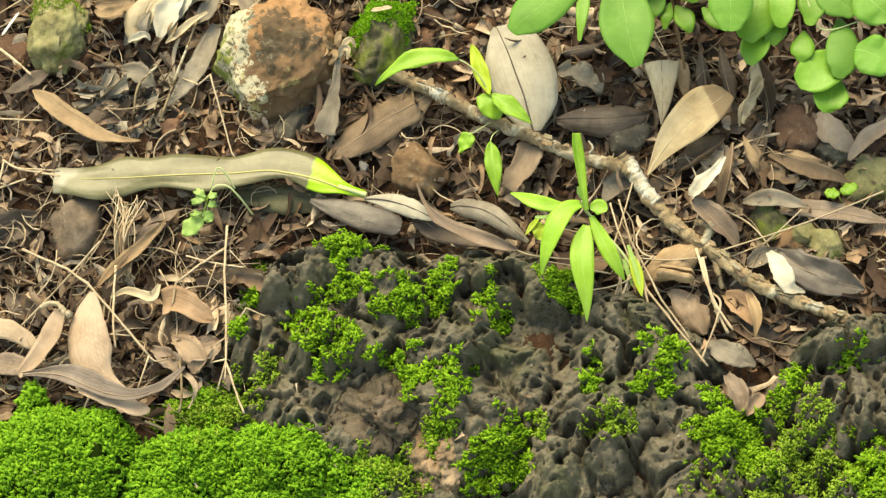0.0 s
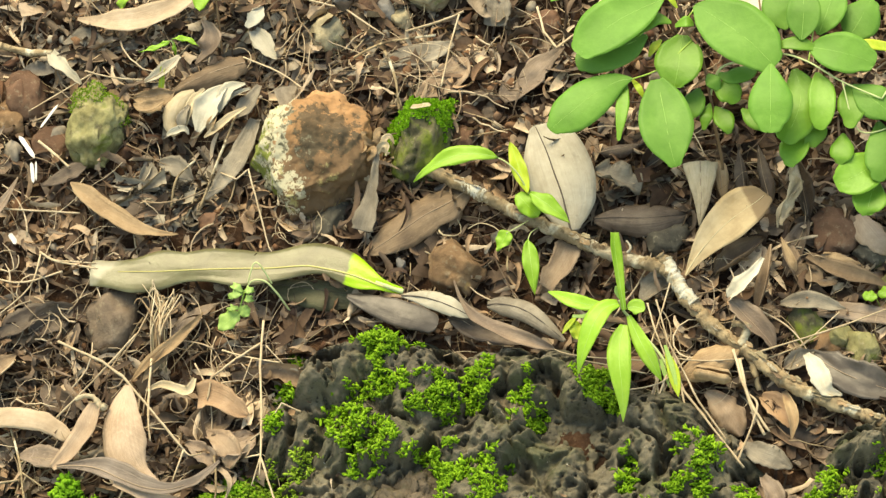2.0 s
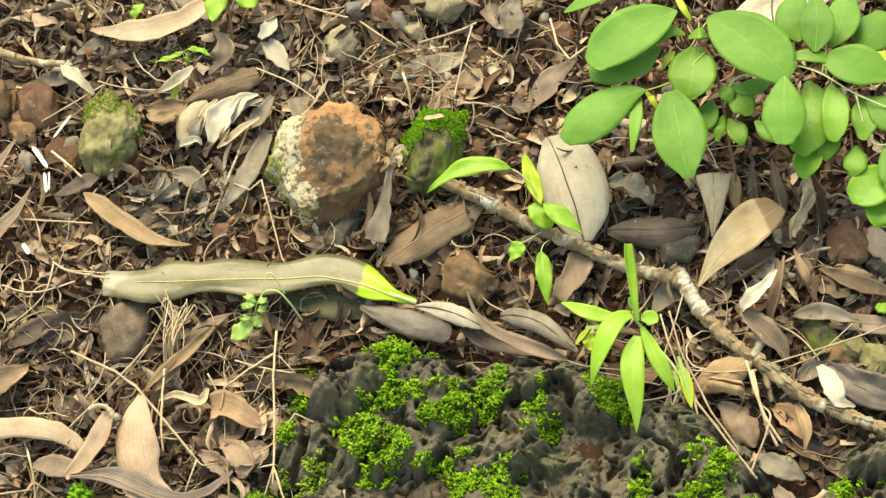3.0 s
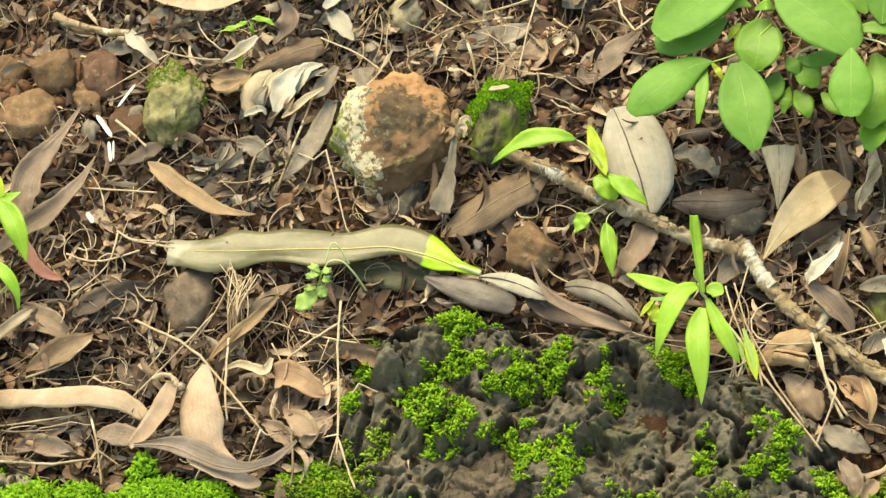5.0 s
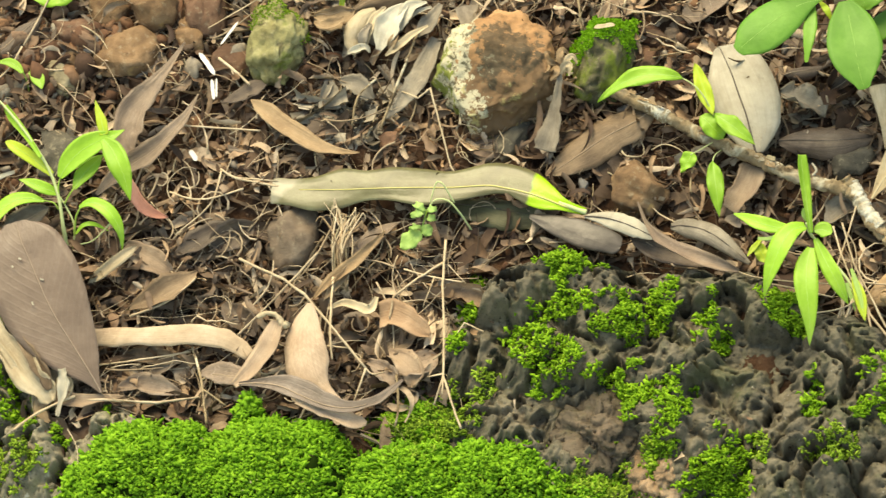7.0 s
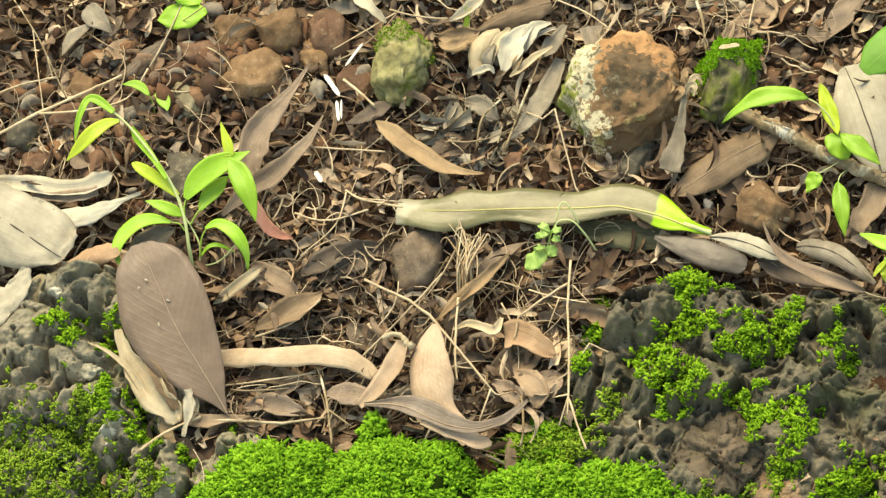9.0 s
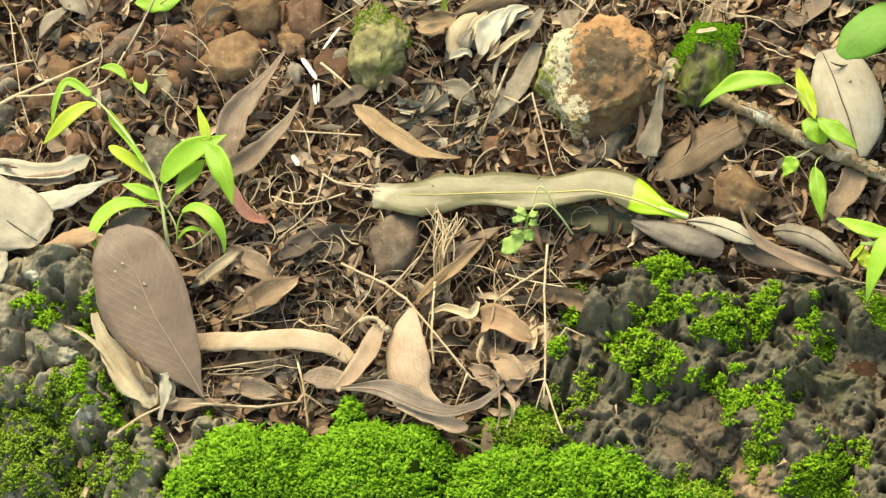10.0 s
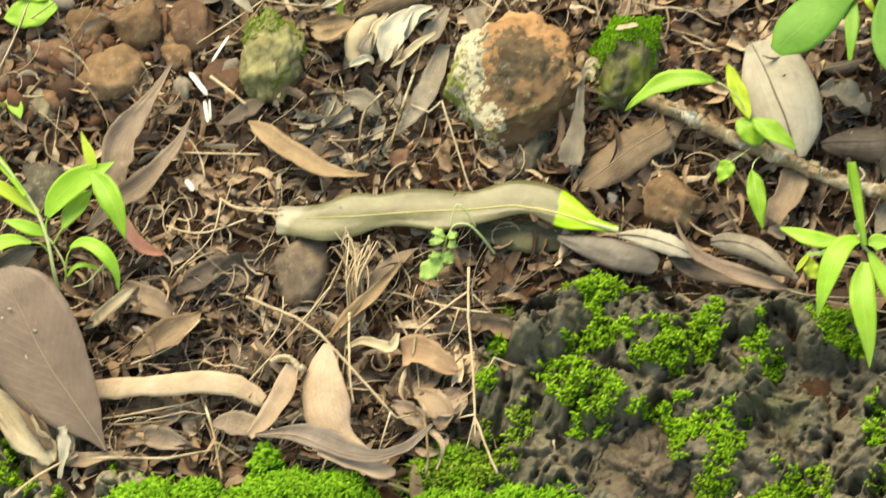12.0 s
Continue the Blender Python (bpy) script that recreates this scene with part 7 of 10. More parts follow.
spine_leaf("reddish-brown leaf below the seedling", [(-0.3076, -0.0292, -0.0040), (-0.2952, -0.0378, -0.0027), (-0.2839, -0.0447, -0.0040), (-0.2761, -0.0481, -0.0080)], (0.0032, 0.0081, 0.0067, 0.0011), (0.0032, 0.0081, 0.0067, 0.0011), L_PINK, RIB_TAN, cup=0.4, rib=0.0)
spine_leaf("small orange-tan folded leaf", [(-0.1466, -0.0913, 0.0000), (-0.1393, -0.0921, 0.0020), (-0.1291, -0.0979, 0.0040), (-0.1204, -0.1031, 0.0020), (-0.1156, -0.1049, 0.0000)], (0.0073, 0.0086, 0.0066, 0.0051, 0.0015), (0.0072, 0.0085, 0.0066, 0.0052, 0.0015), L_ORANGE, RIB_TAN, cup=0.4, rib=0.0)
spine_leaf("thin cream wavy leaf curl", [(-0.1790, -0.0848, 0.0020), (-0.1696, -0.0835, 0.0035), (-0.1608, -0.0871, 0.0050), (-0.1524, -0.0902, 0.0050), (-0.1485, -0.0821, 0.0050)], (0.0007, 0.0023, 0.0030, 0.0032, 0.0011), (0.0007, 0.0023, 0.0030, 0.0032, 0.0011), L_CREAM, RIB_TAN, cup=0.8, rib=0.0)
spine_leaf("tan twisted leaf leaning beside the root tuft", [(-0.1874, -0.0762, 0.0000), (-0.1761, -0.0676, 0.0020), (-0.1651, -0.0604, 0.0040), (-0.1543, -0.0491, 0.0030), (-0.1449, -0.0384, 0.0020)], (0.0011, 0.0035, 0.0039, 0.0025, 0.0005), (0.0011, 0.0035, 0.0039, 0.0025, 0.0005), L_TAN, RIB_TAN, cup=0.8, roll=(-20, 30), rib=0.0)
spine_leaf("dark cupped leaf under crossed straws", [(-0.2439, -0.0685, -0.0080), (-0.2371, -0.0774, -0.0073), (-0.2290, -0.0849, -0.0067), (-0.2237, -0.0922, -0.0060)], (0.0018, 0.0074, 0.0081, 0.0014), (0.0018, 0.0074, 0.0081, 0.0014), L_DARK, RIB_TAN, cup=0.8, rib=0.0)
spine_leaf("dull brown leaf under the tan strip", [(-0.3082, -0.0971, -0.0100), (-0.2958, -0.0961, -0.0093), (-0.2815, -0.0991, -0.0087), (-0.2689, -0.1034, -0.0080)], (0.0014, 0.0053, 0.0060, 0.0011), (0.0014, 0.0053, 0.0060, 0.0011), L_BROWN, RIB_TAN, cup=0.5, crumple=0.2, rib=0.0)
spine_leaf("brown crumpled leaf beside the ledge", [(-0.3102, -0.1185, -0.0080), (-0.2963, -0.1151, -0.0073), (-0.2820, -0.1192, -0.0067), (-0.2676, -0.1246, -0.0060)], (0.0014, 0.0053, 0.0063, 0.0014), (0.0014, 0.0053, 0.0063, 0.0014), L_MAUVE, RIB_TAN, cup=0.5, crumple=0.25, ragged=0.15, rib=0.0)
spine_leaf("grey-brown leaf flat beside the coral one", [(-0.2761, -0.0347, -0.0080), (-0.2639, -0.0290, -0.0073), (-0.2516, -0.0240, -0.0067), (-0.2375, -0.0213, -0.0060)], (0.0014, 0.0070, 0.0070, 0.0014), (0.0014, 0.0070, 0.0070, 0.0014), L_DARK, RIB_TAN, cup=0.5, crumple=0.15, rib=0.0)
spine_leaf("shrivelled pinkish leaf beside the rock", [(-0.1414, -0.1095, -0.0040), (-0.1325, -0.1174, -0.0013), (-0.1254, -0.1267, -0.0013), (-0.1270, -0.1333, -0.0040)], (0.0018, 0.0063, 0.0070, 0.0018), (0.0018, 0.0063, 0.0070, 0.0018), L_PINK, RIB_TAN, cup=0.7, crumple=0.35, ragged=0.2, rib=0.0)
spine_leaf("shrivelled brown leaf beside the rock", [(-0.1533, -0.1156, -0.0040), (-0.1445, -0.1209, -0.0033), (-0.1374, -0.1299, -0.0027), (-0.1372, -0.1374, -0.0020)], (0.0018, 0.0053, 0.0053, 0.0011), (0.0018, 0.0053, 0.0053, 0.0011), L_MAUVE, RIB_TAN, cup=0.8, crumple=0.35, ragged=0.2, rib=0.0)
# tan leaf coloured brown to stand for the bush's shade
spine_leaf("tan leaf lying across reddish stones", [(0.2256, -0.0353, -0.0020), (0.2380, -0.0450, 0.0000), (0.2510, -0.0526, 0.0020), (0.2629, -0.0553, 0.0000), (0.2733, -0.0599, -0.0020)], (0.0021, 0.0046, 0.0056, 0.0035, 0.0004), (0.0021, 0.0046, 0.0056, 0.0035, 0.0004), L_BROWN, RIB_TAN, cup=0.6, roll=(0, 15), rib=0.0)
spine_leaf("torn tan leaf piece in the litter", [(0.2144, -0.0425, -0.0040), (0.2228, -0.0445, -0.0027), (0.2325, -0.0520, -0.0013), (0.2425, -0.0558, 0.0000)], (0.0014, 0.0060, 0.0053, 0.0011), (0.0014, 0.0060, 0.0053, 0.0011), L_BROWN, RIB_TAN, cup=0.4, crumple=0.3, ragged=0.2, rib=0.0)
spine_leaf("tan sickle blade beside the ochre leaf", [(0.2097, -0.0266, 0.0040), (0.2125, -0.0358, 0.0053), (0.2156, -0.0434, 0.0040), (0.2181, -0.0460, 0.0000)], (0.0004, 0.0018, 0.0025, 0.0005), (0.0004, 0.0018, 0.0025, 0.0005), L_TAN, RIB_TAN, cup=0.6, rib=0.0)
spine_leaf("blush broad leaf under the bush edge", [(0.2576, -0.0120, -0.0020), (0.2626, -0.0260, 0.0020), (0.2702, -0.0353, 0.0027), (0.2775, -0.0405, 0.0000)], (0.0040, 0.0087, 0.0066, 0.0033), (0.0041, 0.0087, 0.0065, 0.0033), L_BLUSH, RIB_TAN, cup=-0.4, crumple=0.1, rib=0.0)
spine_leaf("cream rolled leaf under the bush edge", [(0.2727, -0.0464, 0.0000), (0.2790, -0.0413, 0.0027), (0.2881, -0.0358, 0.0040), (0.3002, -0.0289, 0.0040)], (0.0011, 0.0039, 0.0053, 0.0032), (0.0011, 0.0039, 0.0053, 0.0032), L_BLUSH, RIB_TAN, cup=0.8, rib=0.0)
spine_leaf("tan shrivelled leaf hanging in the bush shade", [(0.2162, 0.0038, 0.0280), (0.2186, -0.0005, 0.0240), (0.2207, -0.0041, 0.0200), (0.2171, -0.0069, 0.0140), (0.2136, -0.0106, 0.0100), (0.2122, -0.0153, 0.0060), (0.2105, -0.0185, 0.0030)], (0.0011, 0.0035, 0.0042, 0.0035, 0.0035, 0.0025, 0.0007), (0.0011, 0.0035, 0.0042, 0.0035, 0.0035, 0.0025, 0.0007), L_CREAM, RIB_TAN, cup=0.9, crumple=0.8, ragged=0.3, roll=(20, 50, -10, -50, 10, 40), rib=0.0)
spine_leaf("narrow dry shred twisted round a hanging leaf", [(0.2228, -0.0059, 0.0220), (0.2182, -0.0087, 0.0170), (0.2114, -0.0112, 0.0120), (0.2080, -0.0150, 0.0080), (0.2081, -0.0190, 0.0020)], (0.0009, 0.0014, 0.0014, 0.0012, 0.0005), (0.0009, 0.0014, 0.0014, 0.0012, 0.0005), L_CREAM, RIB_TAN, cup=0.5, crumple=0.3, roll=(0, 60, 0, -40), rib=0.0)
spine_leaf("golden leaf tip lying on reddish stones", [(0.2348, -0.0362, 0.0000), (0.2425, -0.0415, 0.0030), (0.2499, -0.0444, 0.0030), (0.2567, -0.0458, 0.0010)], (0.0014, 0.0032, 0.0021, 0.0005), (0.0014, 0.0032, 0.0021, 0.0005), L_TAN, RIB_TAN, cup=-0.3, rib=0.0)
spine_leaf("brown shrivelled leaf in the mossy cleft", [(0.1923, -0.1728, 0.0040), (0.1974, -0.1824, 0.0053), (0.2001, -0.1903, 0.0047), (0.1992, -0.1971, 0.0020)], (0.0021, 0.0056, 0.0049, 0.0009), (0.0021, 0.0056, 0.0049, 0.0009), L_MAUVE, RIB_TAN, cup=0.9, crumple=0.3, ragged=0.15, rib=0.0)
spine_leaf("shrivelled leaf tip in the mossy cleft", [(0.2129, -0.1865, 0.0040), (0.2085, -0.1928, 0.0050), (0.2028, -0.1996, 0.0060)], (0.0018, 0.0049, 0.0009), (0.0018, 0.0049, 0.0009), L_PINK, RIB_TAN, cup=0.9, crumple=0.2, rib=0.0)
spine_leaf("pale crumpled leaf wedged at the mossy cleft", [(0.1826, -0.1464, -0.0040), (0.1915, -0.1547, -0.0013), (0.2013, -0.1598, -0.0013), (0.2106, -0.1636, -0.0040)], (0.0021, 0.0074, 0.0067, 0.0011), (0.0021, 0.0074, 0.0067, 0.0011), L_GREY, RIB_TAN, cup=0.3, crumple=0.3, ragged=0.1, rib=0.0)

spine_leaf("narrow cream shred in a dry cluster", [(-0.1483, 0.1040, 0.0080), (-0.1553, 0.0970, 0.0080), (-0.1587, 0.0891, 0.0060), (-0.1602, 0.0834, 0.0020)], (0.0007, 0.0025, 0.0025, 0.0004), (0.0007, 0.0025, 0.0025, 0.0004), L_CREAM, RIB_TAN, cup=0.7, crumple=0.25, rib=0.0)
spine_leaf("pale shred bent over its neighbours", [(-0.1193, 0.1010, 0.0080), (-0.1290, 0.0981, 0.0080), (-0.1372, 0.0938, 0.0060), (-0.1423, 0.0884, 0.0020)], (0.0007, 0.0021, 0.0021, 0.0004), (0.0007, 0.0021, 0.0021, 0.0004), L_PALE, RIB_TAN, cup=0.7, crumple=0.25, rib=0.0)
spine_leaf("tan shred under the pale fingers", [(-0.1405, 0.0864, 0.0080), (-0.1432, 0.0798, 0.0080), (-0.1449, 0.0780, 0.0020)], (0.0009, 0.0028, 0.0005), (0.0009, 0.0028, 0.0005), L_TAN, RIB_TAN, cup=0.7, crumple=0.25, rib=0.0)
spine_leaf("grey shred beside the pale fingers", [(-0.1577, 0.0939, 0.0080), (-0.1621, 0.0848, 0.0080), (-0.1612, 0.0812, 0.0020)], (0.0009, 0.0032, 0.0005), (0.0009, 0.0032, 0.0005), L_GREY, RIB_TAN, cup=0.7, crumple=0.25, rib=0.0)
spine_leaf("cream split tip in a dry cluster", [(-0.1742, 0.0994, 0.0080), (-0.1795, 0.0961, 0.0080), (-0.1880, 0.0974, 0.0060), (-0.1943, 0.1037, 0.0020)], (0.0011, 0.0039, 0.0035, 0.0005), (0.0011, 0.0039, 0.0035, 0.0005), L_TAN, RIB_TAN, cup=0.7, crumple=0.25, rib=0.0)

spine_leaf("long twisted brown leaf on the rock edge", [(0.0099, -0.0409, 0.0120), (0.0120, -0.0460, 0.0100), (0.0157, -0.0533, 0.0080), (0.0229, -0.0627, 0.0070), (0.0330, -0.0703, 0.0070), (0.0452, -0.0748, 0.0060), (0.0607, -0.0800, 0.0050), (0.0705, -0.0832, 0.0040)], (0.0005, 0.0009, 0.0016, 0.0039, 0.0053, 0.0053, 0.0039, 0.0011), (0.0005, 0.0009, 0.0016, 0.0039, 0.0053, 0.0053, 0.0039, 0.0011), L_MAUVE, RIB_TAN, cup=0.7, roll=(0, 0, -15, -25, 10, 30), crumple=0.12, rib=0.0)
spine_leaf("dark grey glossy leaf on the rock edge", [(-0.0561, -0.0364, 0.0020), (-0.0442, -0.0428, 0.0040), (-0.0310, -0.0494, 0.0050), (-0.0178, -0.0546, 0.0050), (-0.0073, -0.0580, 0.0040), (0.0001, -0.0599, 0.0020)], (0.0013, 0.0057, 0.0083, 0.0089, 0.0078, 0.0054), (0.0013, 0.0057, 0.0083, 0.0089, 0.0078, 0.0054), L_SLATE, RIB_DARK, cup=-0.15, crumple=0.06, ragged=0.04, rib=0.0, blunt=0.14)
spine_leaf("cream torn leaf under the big brown leaf", [(-0.3860, -0.0808, 0.0200), (-0.3824, -0.0900, 0.0180), (-0.3746, -0.1021, 0.0160), (-0.3651, -0.1131, 0.0130), (-0.3565, -0.1219, 0.0100), (-0.3502, -0.1272, 0.0070), (-0.3466, -0.1307, 0.0040)], (0.0021, 0.0039, 0.0067, 0.0098, 0.0095, 0.0072, 0.0033), (0.0021, 0.0039, 0.0067, 0.0098, 0.0095, 0.0072, 0.0033), L_CREAM, RIB_TAN, cup=0.35, crumple=0.22, ragged=0.16, rib=0.0)
spine_leaf("brown torn strip under the big brown leaf", [(-0.3696, -0.0970, 0.0190), (-0.3599, -0.1092, 0.0170), (-0.3523, -0.1185, 0.0130), (-0.3475, -0.1262, 0.0090)], (0.0018, 0.0039, 0.0044, 0.0018), (0.0018, 0.0039, 0.0044, 0.0018), L_BROWN, RIB_TAN, cup=0.5, crumple=0.3, ragged=0.25, rib=0.0)
spine_leaf("grey-cream stub hanging under the leaf tip", [(-0.3400, -0.1176, 0.0140), (-0.3385, -0.1240, 0.0120), (-0.3393, -0.1307, 0.0090), (-0.3422, -0.1404, 0.0050)], (0.0026, 0.0033, 0.0031, 0.0013), (0.0026, 0.0033, 0.0031, 0.0013), L_PALE, RIB_TAN, cup=0.5, crumple=0.35, ragged=0.25, rib=0.0)
hook = thing("dry_leaf", at((-0.2026, -0.0986, 0.0140)), "rolled cream hook at the end of a dry leaf", "leaf", "fallen leaves")
tube_part("blade", hook, [(-0.2208, -0.0966, 0.0160), (-0.2155, -0.0964, 0.0180), (-0.2102, -0.0979, 0.0190), (-0.2071, -0.1006, 0.0180), (-0.2039, -0.1036, 0.0160), (-0.2019, -0.1017, 0.0170)], 0.0012, 0.0022, L_CREAM, 10, 8, 0.4, bark=0.4)

# ---- white scraps ----
for a, b, w in (((-0.2675, 0.0886, 0.0030), (-0.2562, 0.0723, 0.0030), 0.0042), ((-0.2582, 0.0702, 0.0030), (-0.2561, 0.0560, 0.0030), 0.0032), ((-0.2550, 0.0706, 0.0030), (-0.2544, 0.0574, 0.0030), 0.0018), ((-0.2539, 0.0926, 0.0030), (-0.2430, 0.1076, 0.0030), 0.0025), ((-0.2696, 0.0240, 0.0030), (-0.2649, 0.0165, 0.0030), 0.0046), ((-0.0174, 0.0640, 0.0245), (-0.0039, 0.0645, 0.0250), 0.0040)):
    w *= 0.72
    ob = thing("white_scrap", at(a), "small white papery scrap lying on the litter", "scrap", "white scraps")
    add_blade(ob, at(a), at(b), w, L_CREAM if a[2] > 0.02 else L_SCRAP, RIB_TAN, shape="ragged", rib=0.0, ragged=0.15, curl=0.4)

# ---- living plants ----
def plant(name, where, label, category, stems, leaves, rib_mat=None, curved=()):
    """stems: (points, r0, r1, material); leaves: (base, tip, width, material, options); curved: (midrib points, half widths, material, options)."""
    ob = thing(name, at(where), label, category)
    for pts, r0, r1, mat in stems:
        tube_part("stem", ob, pts, r0, r1, mat, 6, 6, 0.12)
    for a, b, w, mat, kw in leaves:
        opts = dict(shape="ellipse", fold=0.07, ragged=0.045, rib=0.00012, thick=0.0003, wave=0.0012)
        opts.update(kw)
        add_blade(ob, at(a), at(b), w, mat, rib_mat or RIB_GREEN, name="leaf", **opts)
    for pts, half, mat, kw in curved:
        opts = dict(cup=0.18, crumple=0.03, ragged=0.02, rib=0.00014, thick=0.0003)
        opts.update(kw)
        add_spine_blade(ob, pts, half, half, mat, rib_mat or RIB_GREEN, name="leaf", **opts)
    return ob


